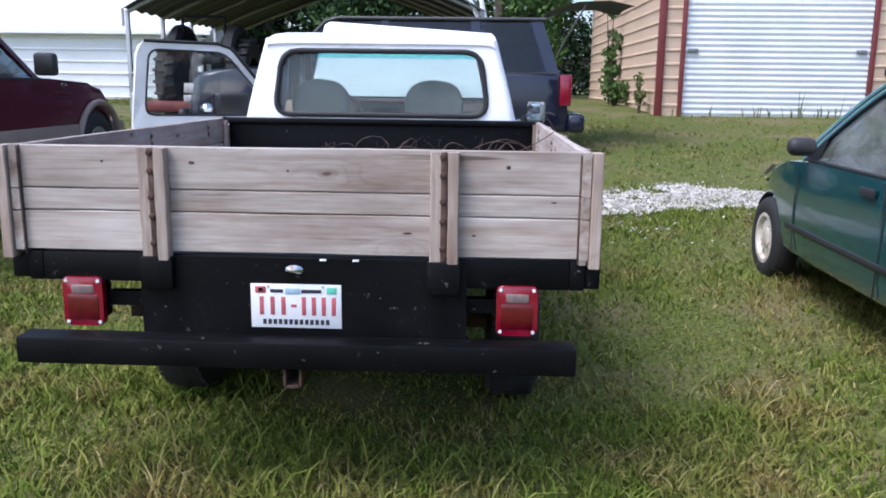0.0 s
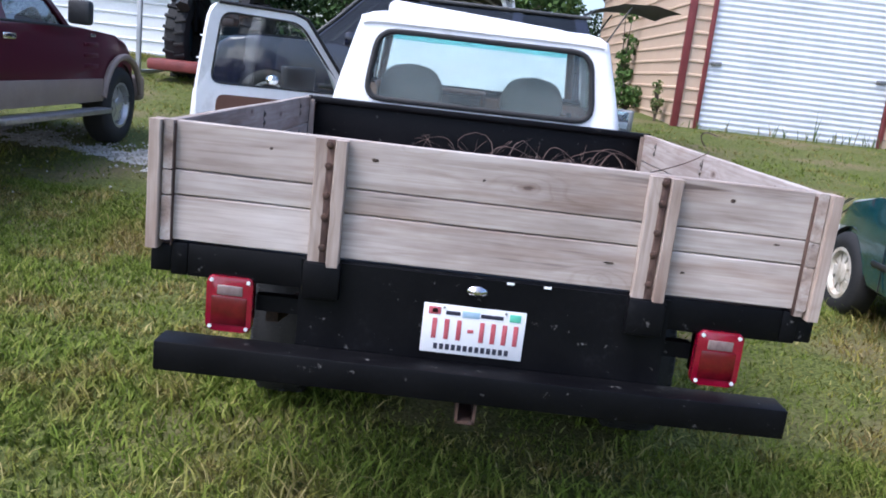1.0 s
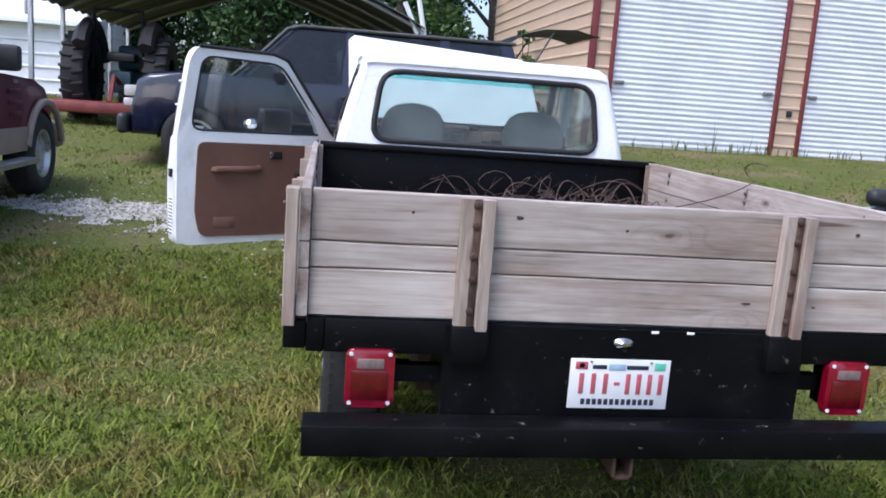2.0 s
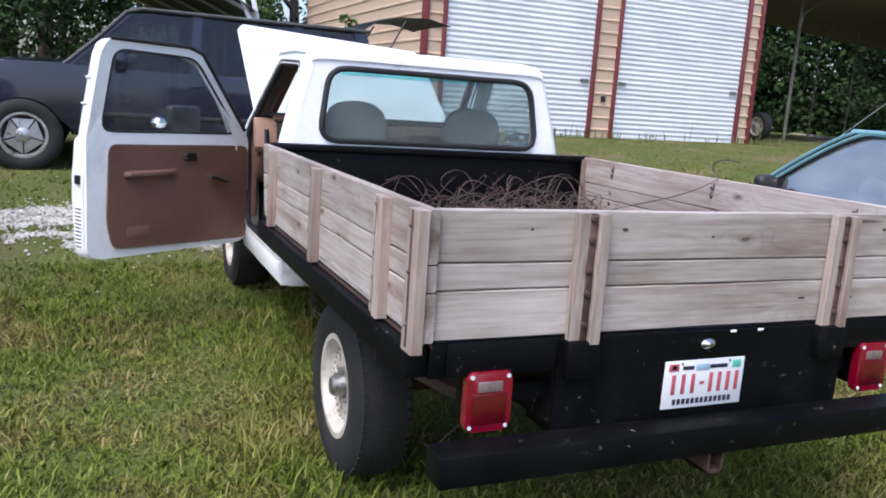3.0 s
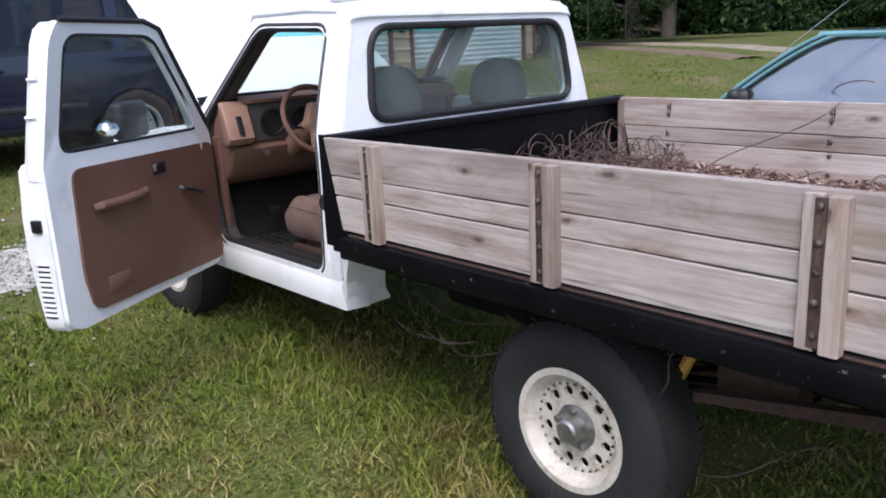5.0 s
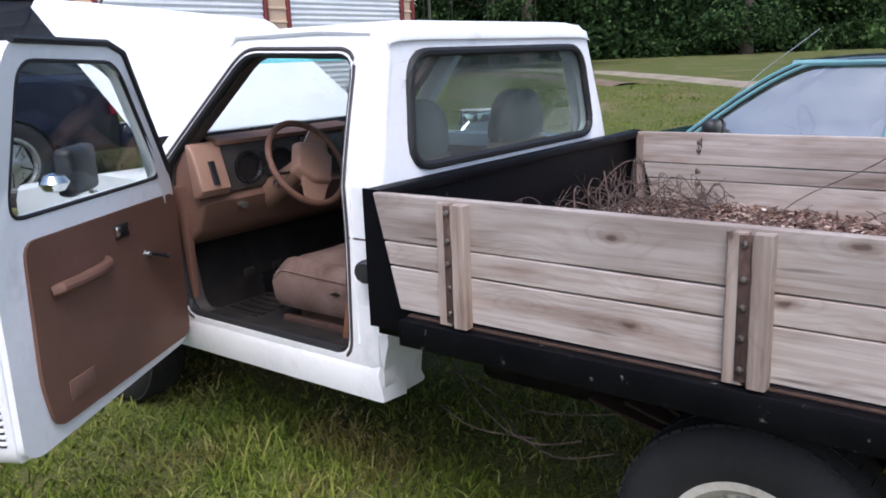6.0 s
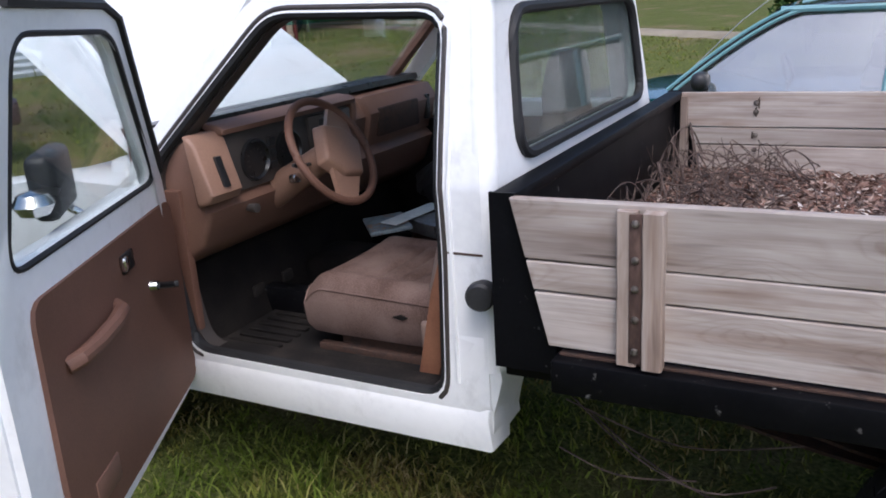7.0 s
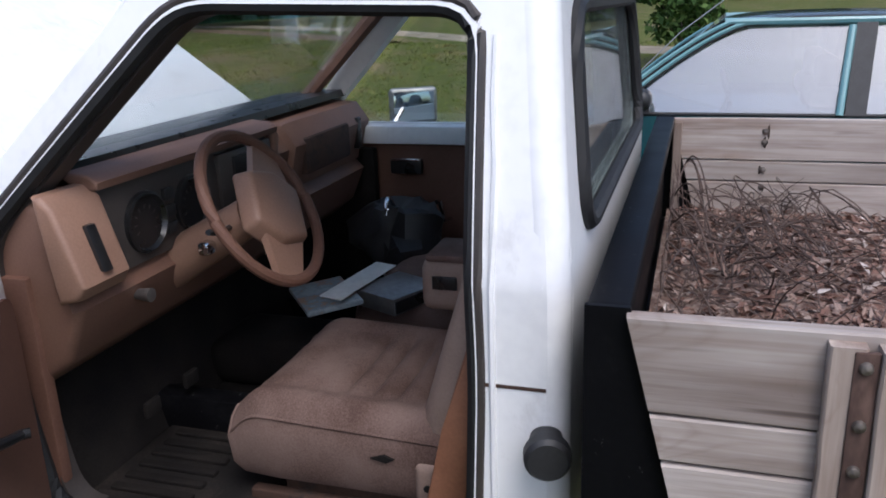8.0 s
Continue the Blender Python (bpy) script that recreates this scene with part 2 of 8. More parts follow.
M["tractor_red"] = mat("tractor_red", [(0.12, 0.02, 0.018), (0.2, 0.04, 0.035)], 0.6, scale=6, bump=0.1)
M["yellow"] = mat("yellow", [(0.45, 0.26, 0.05), (0.55, 0.33, 0.07)], 0.6, scale=6, bump=0.05)


def wood_mat(name="weathered_wood", tint=(1, 1, 1)):
    """Weathered pine: grey-tan boards with long grain, cathedral rings, darker knots and stains."""
    m, n, l, b = nodes_of(name)
    tc, info = n.new("ShaderNodeTexCoord"), n.new("ShaderNodeObjectInfo")
    off = n.new("ShaderNodeVectorMath")
    off.operation = "MULTIPLY_ADD"
    l.new(info.outputs["Random"], off.inputs[0])
    off.inputs[1].default_value = (57, 31, 11)
    l.new(tc.outputs["Object"], off.inputs[2])

    def noise_at(scale, stretch, detail=4, rough=0.55):
        mp, t = n.new("ShaderNodeMapping"), n.new("ShaderNodeTexNoise")
        mp.inputs["Scale"].default_value = stretch
        t.inputs["Scale"].default_value, t.inputs["Detail"].default_value = scale, detail
        t.inputs["Roughness"].default_value = rough
        l.new(off.outputs[0], mp.inputs[0])
        l.new(mp.outputs[0], t.inputs["Vector"])
        return t.outputs[0]

    def math2(op, a, c):
        k = n.new("ShaderNodeMath")
        k.operation = op
        for i, v in enumerate((a, c)):
            if isinstance(v, (int, float)):
                k.inputs[i].default_value = v
            else:
                l.new(v, k.inputs[i])
        return k.outputs[0]

    def ramp(v, stops):
        r = n.new("ShaderNodeValToRGB")
        e = r.color_ramp.elements
        e[0].position, e[0].color = stops[0][0], (*stops[0][1], 1)
        e[1].position, e[1].color = stops[-1][0], (*stops[-1][1], 1)
        for p, c in stops[1:-1]:
            e.new(p).color = (*c, 1)
        l.new(v, r.inputs[0])
        return r.outputs[0]

    def mixc(mode, f, a, c):
        k = n.new("ShaderNodeMix")
        k.data_type, k.blend_type = "RGBA", mode
        if isinstance(f, float):
            k.inputs["Factor"].default_value = f
        else:
            l.new(f, k.inputs["Factor"])
        l.new(a, k.inputs["A"])
        l.new(c, k.inputs["B"])
        return k.outputs["Result"]

    kmap, kvor, kwarp = n.new("ShaderNodeMapping"), n.new("ShaderNodeTexVoronoi"), n.new("ShaderNodeTexNoise")
    kmap.inputs["Scale"].default_value = (0.7, 1.0, 1.6)
    kwarp.inputs["Scale"].default_value = 22
    kadd = n.new("ShaderNodeVectorMath")
    kadd.operation = "MULTIPLY_ADD"
    kadd.inputs[1].default_value = (0.03, 0.0, 0.02)
    l.new(off.outputs[0], kwarp.inputs["Vector"])
    l.new(kwarp.outputs["Color"], kadd.inputs[0])
    l.new(off.outputs[0], kadd.inputs[2])
    l.new(kadd.outputs[0], kmap.inputs[0])
    kvor.voronoi_dimensions = "2D"
    kmap.inputs["Rotation"].default_value = (radians(90), 0, 0)
    kvor.inputs["Scale"].default_value = 2.7
    l.new(kmap.outputs[0], kvor.inputs["Vector"])
    near = math2("SUBTRACT", 1.0, math2("MULTIPLY", kvor.outputs["Distance"], 3.2))
    swirl = math2("MULTIPLY", math2("POWER", math2("MAXIMUM", near, 0.0), 2.0), 0.22)
    rings = math2("FRACT", math2("MULTIPLY", math2("ADD", noise_at(2.2, (0.16, 1, 2.6), 2, 0.4), swirl), 15.0), 0.0)
    grain = noise_at(26, (0.06, 1, 1), 5, 0.65)
    blotch = noise_at(3.0, (0.5, 1.2, 1.2), 4)
    stain = noise_at(4.2, (0.32, 1.5, 2.4), 4)
    base = ramp(blotch, [(0.3, (0.36, 0.29, 0.25)), (0.5, (0.5, 0.43, 0.38)), (0.72, (0.6, 0.54, 0.495))])
    rc = ramp(rings, [(0.0, (0.62, 0.52, 0.45)), (0.25, (1, 1, 1)), (0.85, (0.96, 0.94, 0.92)), (1.0, (0.66, 0.56, 0.48))])
    col = mixc("MULTIPLY", 0.3, base, rc)
    gc = ramp(grain, [(0.32, (0.55, 0.48, 0.43)), (0.52, (1, 1, 1))])
    col = mixc("MULTIPLY", 0.48, col, gc)
    fine_grain = noise_at(75, (0.025, 1, 1), 3, 0.7)
    fg = ramp(fine_grain, [(0.36, (0.6, 0.52, 0.47)), (0.56, (1, 1, 1))])
    col = mixc("MULTIPLY", 0.4, col, fg)
    sc = ramp(stain, [(0.27, (0.34, 0.25, 0.2)), (0.37, (0.74, 0.62, 0.54)), (0.47, (1, 1, 1))])
    col = mixc("MULTIPLY", 0.75, col, sc)
    kc = ramp(kvor.outputs["Distance"], [(0.0, (0.16, 0.11, 0.085)), (0.024, (0.28, 0.2, 0.165)), (0.036, (0.62, 0.53, 0.47)), (0.08, (1, 1, 1))])
    kshow = n.new("ShaderNodeSeparateColor")
    l.new(kvor.outputs["Color"], kshow.inputs[0])
    col = mixc("MULTIPLY", math2("MULTIPLY", math2("GREATER_THAN", kshow.outputs[0], 0.3), 0.85), col, kc)
    crack = noise_at(9, (0.22, 3.2, 3.2), 2, 0.5)
    cc = ramp(crack, [(0.25, (0.22, 0.17, 0.15)), (0.335, (1, 1, 1))])
    col = mixc("MULTIPLY", 0.8, col, cc)
    grime = noise_at(1.6, (0.8, 1, 2.2), 5, 0.7)
    gm = ramp(grime, [(0.3, (0.6, 0.53, 0.5)), (0.55, (1, 1, 1))])
    col = mixc("MULTIPLY", 0.6, col, gm)
    hsv = n.new("ShaderNodeHueSaturation")
    hsv.inputs["Saturation"].default_value = 0.84
    mr = n.new("ShaderNodeMapRange")
    mr.inputs[3].default_value, mr.inputs[4].default_value = 0.81, 1.08
    l.new(info.outputs["Random"], mr.inputs[0])
    l.new(mr.outputs[0], hsv.inputs["Value"])
    tn = n.new("ShaderNodeRGB")
    tn.outputs[0].default_value = (*tint, 1)
    l.new(mixc("MULTIPLY", 1.0, col, tn.outputs[0]), hsv.inputs["Color"])
    l.new(hsv.outputs[0], b.inputs["Base Color"])
    b.inputs["Roughness"].default_value = 0.82
    b.inputs["Specular IOR Level"].default_value = 0.3
    bp = n.new("ShaderNodeBump")
    bp.inputs["Strength"].default_value, bp.inputs["Distance"].default_value = 0.35, 0.003
    l.new(math2("ADD", math2("ADD", grain, math2("MULTIPLY", fine_grain, 0.6)), math2("MULTIPLY", rings, 0.3)), bp.inputs["Height"])
    l.new(bp.outputs[0], b.inputs["Normal"])
    return m


M["wood"] = wood_mat()
M["stake_wood"] = wood_mat("brown_weathered_wood", (0.93, 0.86, 0.8))
M["knot"] = mat("knot", [(0.025, 0.017, 0.013), (0.09, 0.06, 0.045)], 0.85, scale=40, fine=160, bump=0.3)


def ground_mat():
    m, n, l, b = nodes_of("lawn_ground")
    tc = n.new("ShaderNodeTexCoord")

    def tex(scale, detail=5):
        t = n.new("ShaderNodeTexNoise")
        t.inputs["Scale"].default_value, t.inputs["Detail"].default_value = scale, detail
        l.new(tc.outputs["Object"], t.inputs["Vector"])
        return t.outputs[0]

    def ramp(v, stops):
        r = n.new("ShaderNodeValToRGB")
        e = r.color_ramp.elements
        e[0].position, e[0].color = stops[0][0], (*stops[0][1], 1)
        e[1].position, e[1].color = stops[-1][0], (*stops[-1][1], 1)
        for p, c in stops[1:-1]:
            e.new(p).color = (*c, 1)
        l.new(v, r.inputs[0])
        return r.outputs[0]

    def mixc(f, a, c):
        k = n.new("ShaderNodeMix")
        k.data_type = "RGBA"
        l.new(f, k.inputs["Factor"])
        l.new(a, k.inputs["A"])
        l.new(c, k.inputs["B"])
        return k.outputs["Result"]

    fine = ramp(tex(45), [(0.3, (0.035, 0.042, 0.012)), (0.5, (0.095, 0.115, 0.028)), (0.72, (0.17, 0.175, 0.06))])
    dry = ramp(tex(60), [(0.3, (0.1, 0.075, 0.04)), (0.7, (0.27, 0.21, 0.125))])
    patch = ramp(tex(1.1), [(0.5, (0, 0, 0)), (0.68, (0.75, 0.75, 0.75))])
    l.new(mixc(patch, fine, dry), b.inputs["Base Color"])
    b.inputs["Roughness"].default_value = 0.95
    b.inputs["Specular IOR Level"].default_value = 0.15
    bp = n.new("ShaderNodeBump")
    bp.inputs["Strength"].default_value, bp.inputs["Distance"].default_value = 0.6, 0.03
    l.new(tex(70), bp.inputs["Height"])
    l.new(bp.outputs[0], b.inputs["Normal"])
    return m


M["lawn"] = ground_mat()
M["gravel"] = mat("gravel", [(0.24, 0.22, 0.17), (0.44, 0.42, 0.37), (0.58, 0.56, 0.51)], 0.95, scale=9, fine=70, bump=0.8, dist=0.02)
M["bare_soil"] = mat("bare_soil", [(0.11, 0.075, 0.048), (0.2, 0.14, 0.095)], 0.95, scale=2, fine=30, bump=0.3, dist=0.01)
M["sand_road"] = mat("sand_road", [(0.19, 0.16, 0.11), (0.33, 0.28, 0.21)], 0.95, scale=2, fine=30, bump=0.3, dist=0.01)


def blade_mat(name, stops, patches=None):
    """Leaves that differ one from another; patches: other stops, taken where a large noise over the ground is high."""
    m, n, l, b = nodes_of(name)
    g = n.new("ShaderNodeNewGeometry")

    def ramp_of(st):
        r = n.new("ShaderNodeValToRGB")
        e = r.color_ramp.elements
        e[0].position, e[0].color = st[0][0], (*st[0][1], 1)
        e[1].position, e[1].color = st[-1][0], (*st[-1][1], 1)
        for p, c in st[1:-1]:
            e.new(p).color = (*c, 1)
        l.new(g.outputs["Random Per Island"], r.inputs[0])
        return r.outputs[0]
    col = ramp_of(stops)
    if patches:
        tc, t, mr, mx = (n.new("ShaderNode" + k) for k in ("TexCoord", "TexNoise", "MapRange", "Mix"))
        t.inputs["Scale"].default_value, t.inputs["Detail"].default_value, t.inputs["Roughness"].default_value = 1.5, 5, 0.65
        l.new(tc.outputs["Object"], t.inputs["Vector"])
        mr.inputs[1].default_value, mr.inputs[2].default_value = 0.47, 0.61
        l.new(t.outputs[0], mr.inputs[0])
        mx.data_type = "RGBA"
        l.new(mr.outputs[0], mx.inputs["Factor"])
        l.new(col, mx.inputs["A"])
        l.new(ramp_of(patches), mx.inputs["B"])
        col = mx.outputs["Result"]
    l.new(col, b.inputs["Base Color"])
    b.inputs["Roughness"].default_value = 0.75
    b.inputs["Specular IOR Level"].default_value = 0.12
    return m


M["grass"] = blade_mat("grass_blades", [(0.0, (0.048, 0.074, 0.009)), (0.35, (0.105, 0.15, 0.018)), (0.7, (0.155, 0.198, 0.03)), (0.94, (0.21, 0.235, 0.05)), (1.0, (0.32, 0.28, 0.11))],
                       [(0.0, (0.095, 0.066, 0.024)), (0.3, (0.19, 0.145, 0.05)), (0.55, (0.2, 0.19, 0.03)), (0.8, (0.28, 0.225, 0.09)), (1.0, (0.38, 0.315, 0.15))])
M["foliage_dark"] = blade_mat("foliage_dark", [(0.0, (0.008, 0.02, 0.008)), (0.5, (0.022, 0.048, 0.015)), (0.85, (0.045, 0.085, 0.025)), (1.0, (0.085, 0.135, 0.045))])
M["foliage_mid"] = blade_mat("foliage_mid", [(0.0, (0.03, 0.06, 0.018)), (0.5, (0.06, 0.12, 0.03)), (1.0, (0.13, 0.2, 0.06))])
M["leaf_litter"] = blade_mat("leaf_litter", [(0.0, (0.06, 0.03, 0.022)), (0.35, (0.2, 0.115, 0.09)), (0.75, (0.3, 0.205, 0.165)), (0.94, (0.38, 0.3, 0.26)), (1.0, (0.6, 0.54, 0.5))])
M["weed"] = blade_mat("weed", [(0.0, (0.06, 0.1, 0.03)), (0.5, (0.12, 0.17, 0.05)), (0.8, (0.3, 0.25, 0.14)), (1.0, (0.4, 0.33, 0.2))])
M["pebbles"] = blade_mat("pebbles", [(0.0, (0.2, 0.185, 0.15)), (0.5, (0.38, 0.365, 0.32)), (1.0, (0.58, 0.56, 0.5))])

# ---- building helpers ----
WM = {}
PARTS_AT = [None]


def thing(name, at, label, category, group="", m=None):
    ob = new(name)
    ob.empty_display_size = 0.1
    ob.matrix_basis = m if m is not None else Matrix.Translation(at)
    WM[ob] = ob.matrix_basis.copy()
    return tagged(ob, label, category, group)


def finish(bm, smooth):
    bmesh.ops.recalc_face_normals(bm, faces=bm.faces)
    if smooth is not None:
        lim = radians(smooth)
        for f in bm.faces:
            f.smooth = True
        for e in bm.edges:
            if len(e.link_faces) == 2 and e.calc_face_angle(0) > lim:
                e.smooth = False


def part(name, bm, material, parent, label="", smooth=35, local=False):
    """Links bm, drawn in world metres (or in the thing's own frame), as one mesh under parent."""
    finish(bm, smooth)
    me = bpy.data.meshes.new(name)
    if PARTS_AT[0] is not None:
        bm.transform(PARTS_AT[0])
    if not local:
        bm.transform(WM[parent].inverted())
    bm.to_mesh(me)
    bm.free()
    me.materials.append(M[material])
    ob = new(name, me)
    ob.parent = parent
    WM[ob] = WM[parent].copy()
    if label:
        ob["label"] = label
    return ob


def single(name, bm, material, label, category, kind="", smooth=35, group=""):
    """A top-level mesh."""
    finish(bm, smooth)
    me = bpy.data.meshes.new(name)
    bm.to_mesh(me)
    bm.free()
    me.materials.append(M[material])
    ob = new(name, me)
    WM[ob] = Matrix()
    return tagged(ob, label, category, group, kind)


def piece(name, me, m, parent):
    """An object of its own on shared mesh data, at the world pose m."""
    ob = new(name, me)
    ob.parent = parent
    ob.matrix_basis = WM[parent].inverted() @ m
    return ob


def raw(name, verts, faces, material):
    me = bpy.data.meshes.new(name)
    me.from_pydata(verts, [], faces)
    me.materials.append(M[material])
    return me


def box(bm, x0, x1, y0, y1, z0, z1, bevel=0.0, seg=2):
    vs = [bm.verts.new((x, y, z)) for x in (x0, x1) for y in (y0, y1) for z in (z0, z1)]
    fs = [bm.faces.new([vs[i] for i in q]) for q in ((0, 1, 3, 2), (4, 6, 7, 5), (0, 4, 5, 1), (2, 3, 7, 6), (0, 2, 6, 4), (1, 5, 7, 3))]
    if bevel:
        es = {e for f in fs for e in f.edges}
        bmesh.ops.bevel(bm, geom=list(es), offset=bevel, segments=seg, affect="EDGES", profile=0.5, clamp_overlap=True)
    return bm


def bx(*a, **k):
    return box(bmesh.new(), *a, **k)


def prism(bm, pts, axis, a, b, bevel=0.0, seg=2):
    """The outline pts (in the two other axes, in order) drawn from a to b along axis."""
    def at(p, v):
        return {"x": (v, p[0], p[1]), "y": (p[0], v, p[1]), "z": (p[0], p[1], v)}[axis]
    lo, hi = [bm.verts.new(at(p, a)) for p in pts], [bm.verts.new(at(p, b)) for p in pts]
    n = len(pts)
    f0, f1 = bm.faces.new(lo), bm.faces.new(hi[::-1])
    for i in range(n):
        bm.faces.new((lo[i], lo[(i + 1) % n], hi[(i + 1) % n], hi[i]))
    if bevel:
        es = list({e for f in (f0, f1) for e in f.edges})
        bmesh.ops.bevel(bm, geom=es, offset=bevel, segments=seg, affect="EDGES", profile=0.5, clamp_overlap=True)
    return bm


def cyl(bm, p0, p1, r0, r1=None, n=16, caps=True):
    p0, p1 = Vector(p0), Vector(p1)
    r1 = r0 if r1 is None else r1
    q = (p1 - p0).to_track_quat("Z", "Y")
    rings = []
    for p, r in ((p0, r0), (p1, r1)):
        rings.append([bm.verts.new(p + q @ Vector((r * math.cos(2 * math.pi * i / n), r * math.sin(2 * math.pi * i / n), 0))) for i in range(n)])
    for i in range(n):
        bm.faces.new((rings[0][i], rings[0][(i + 1) % n], rings[1][(i + 1) % n], rings[1][i]))
    if caps:
        bm.faces.new(rings[0][::-1])
        bm.faces.new(rings[1])
    return bm


def tube(bm, pts, r, n=8, closed=False, taper=1.0):
    pts = [Vector(p) for p in pts]
    rings, up = [], Vector((0.13, 0.31, 0.94)).normalized()
    count = len(pts)
    for i, p in enumerate(pts):
        a = pts[(i - 1) % count] if closed or i else p
        b = pts[(i + 1) % count] if closed or i < count - 1 else p
        d = (b - a).normalized()
        s = d.cross(up)
        s = s.normalized() if s.length > 1e-4 else d.orthogonal().normalized()
        u = s.cross(d)
        rr = r * (1 + (taper - 1) * i / max(1, count - 1))
        rings.append([bm.verts.new(p + rr * (math.cos(2 * math.pi * k / n) * s + math.sin(2 * math.pi * k / n) * u)) for k in range(n)])
    for i in range(count if closed else count - 1):
        a, b = rings[i], rings[(i + 1) % count]
        for k in range(n):
            bm.faces.new((a[k], a[(k + 1) % n], b[(k + 1) % n], b[k]))
    if not closed:
        bm.faces.new(rings[0][::-1])
        bm.faces.new(rings[-1])
    return bm


def lathe(bm, profile, m, n=32):
    """profile: (radius, height) pairs turned about z, then posed by m."""
    rings = [[bm.verts.new(m @ Vector((r * math.cos(2 * math.pi * i / n), r * math.sin(2 * math.pi * i / n), h))) for i in range(n)] for r, h in profile]
    for a, b in zip(rings, rings[1:]):
        for i in range(n):
            bm.faces.new((a[i], a[(i + 1) % n], b[(i + 1) % n], b[i]))
    return bm


def resample(pts, count, rounding=0.0):
    """count points evenly along the closed outline pts, its corners cut round."""
    pts = [Vector(p) for p in pts]
    if rounding:
        out = []
        for i, p in enumerate(pts):
            a, b = pts[i - 1], pts[(i + 1) % len(pts)]
            ra, rb = min(rounding, (a - p).length * 0.45), min(rounding, (b - p).length * 0.45)
            s, e = p + (a - p).normalized() * ra, p + (b - p).normalized() * rb
            for k in range(5):
                t = k / 4
                out.append(s * (1 - t) ** 2 + p * 2 * t * (1 - t) + e * t * t)
        pts = out
    seg = [(pts[(i + 1) % len(pts)] - p).length for i, p in enumerate(pts)]
    total, res, i, done = sum(seg), [], 0, 0.0
    for k in range(count):
        want = total * k / count
        while done + seg[i] < want:
            done += seg[i]
            i += 1
        t = (want - done) / max(seg[i], 1e-9)
        res.append(pts[i].lerp(pts[(i + 1) % len(pts)], t))
    return res


def nearest_start(inner, outer):
    """Turns the list inner so that it starts beside outer's first point."""
    k = min(range(len(inner)), key=lambda i: (inner[i] - outer[0]).length)
    return inner[k:] + inner[:k]


def frame_plate(bm, outer, inner, place, thick):
    """A plate with one hole. outer, inner: 2D outlines of equal count; place(p, d) gives the 3D point at depth d."""
    loops = [[bm.verts.new(place(p, d)) for p in o] for d in (0, thick) for o in (outer, inner)]
    n = len(outer)
    o0, i0, o1, i1 = loops
    for i in range(n):
        j = (i + 1) % n
        bm.faces.new((o0[i], o0[j], i0[j], i0[i]))
        bm.faces.new((o1[i], i1[i], i1[j], o1[j]))
        bm.faces.new((o0[i], o1[i], o1[j], o0[j]))
        bm.faces.new((i0[i], i0[j], i1[j], i1[i]))
    return bm


def plate(bm, outline, place, thick):
    a, b = [bm.verts.new(place(p, 0)) for p in outline], [bm.verts.new(place(p, thick)) for p in outline]
    bm.faces.new(a)
    bm.faces.new(b[::-1])
    for i in range(len(a)):
        j = (i + 1) % len(a)
        bm.faces.new((a[i], b[i], b[j], a[j]))
    return bm


def rise(x, y):
    """The ground's height: level round the white truck, rising gently ahead and to the east."""
    dy, dx = max(0.0, y - 4.6), max(0.0, x - 4.0) * 0.8
    r = math.hypot(dx, dy)
    r = r * r / (r + 1.0)
    g = 0.1 * r / (1 + (0.098 * r) ** 6) ** (1 / 6)
    e = max(0.0, min(1.0, (x - 0.8) / 1.2))
    g += 0.12 * e * e * (3 - 2 * e)
    return g + 0.015 * noise.noise((x * 0.7, y * 0.7, 0.3))


def track_at(x, y):
    """How much gravel lies at (x, y): over 0 on the ragged track that crosses the yard."""
    c = 7.8 + 0.75 * max(0.0, min(1.0, (1.0 - x) / 5.0)) + 0.2 * math.sin(x * 0.5)
    band = 1.0 - abs(y - c) / (0.85 + 0.25 * noise.noise((x * 0.6, 3.1, 0)))
    return band + 0.75 * noise.noise((x * 1.1, y * 1.6, 7.3)) + 0.45 * noise.noise((x * 3.7, y * 4.5, 1.3)) - 0.05 - 0.38 * (x < -1.5) - 2.0 * max(0.0, min(1.0, x - 3.4))

# ---- ground ----
def build_ground():
    xs = sorted(set([-400, -200, -110, -70, -45, -30, -22] + [-16 + 0.4 * i for i in range(88)] + [20, 22, 25, 29, 34, 42, 55, 80, 130, 220, 400]))
    ys = sorted(set([-300, -150, -70, -35, -18, -10, -6] + [-4 + 0.4 * i for i in range(56)] + [19, 20, 22, 25, 29, 34, 42, 55, 80, 130, 220, 400]))
    verts = [(x, y, rise(x, y)) for y in ys for x in xs]
    w = len(xs)
    faces = [(j * w + i, j * w + i + 1, (j + 1) * w + i + 1, (j + 1) * w + i) for j in range(len(ys) - 1) for i in range(w - 1)]
    me = raw("ground", verts, faces, "lawn")
    for p in me.polygons:
        p.use_smooth = True
    ob = new("ground", me)
    tagged(ob, "lawn of patchy green and straw-coloured grass", "ground", kind="structure")


build_ground()


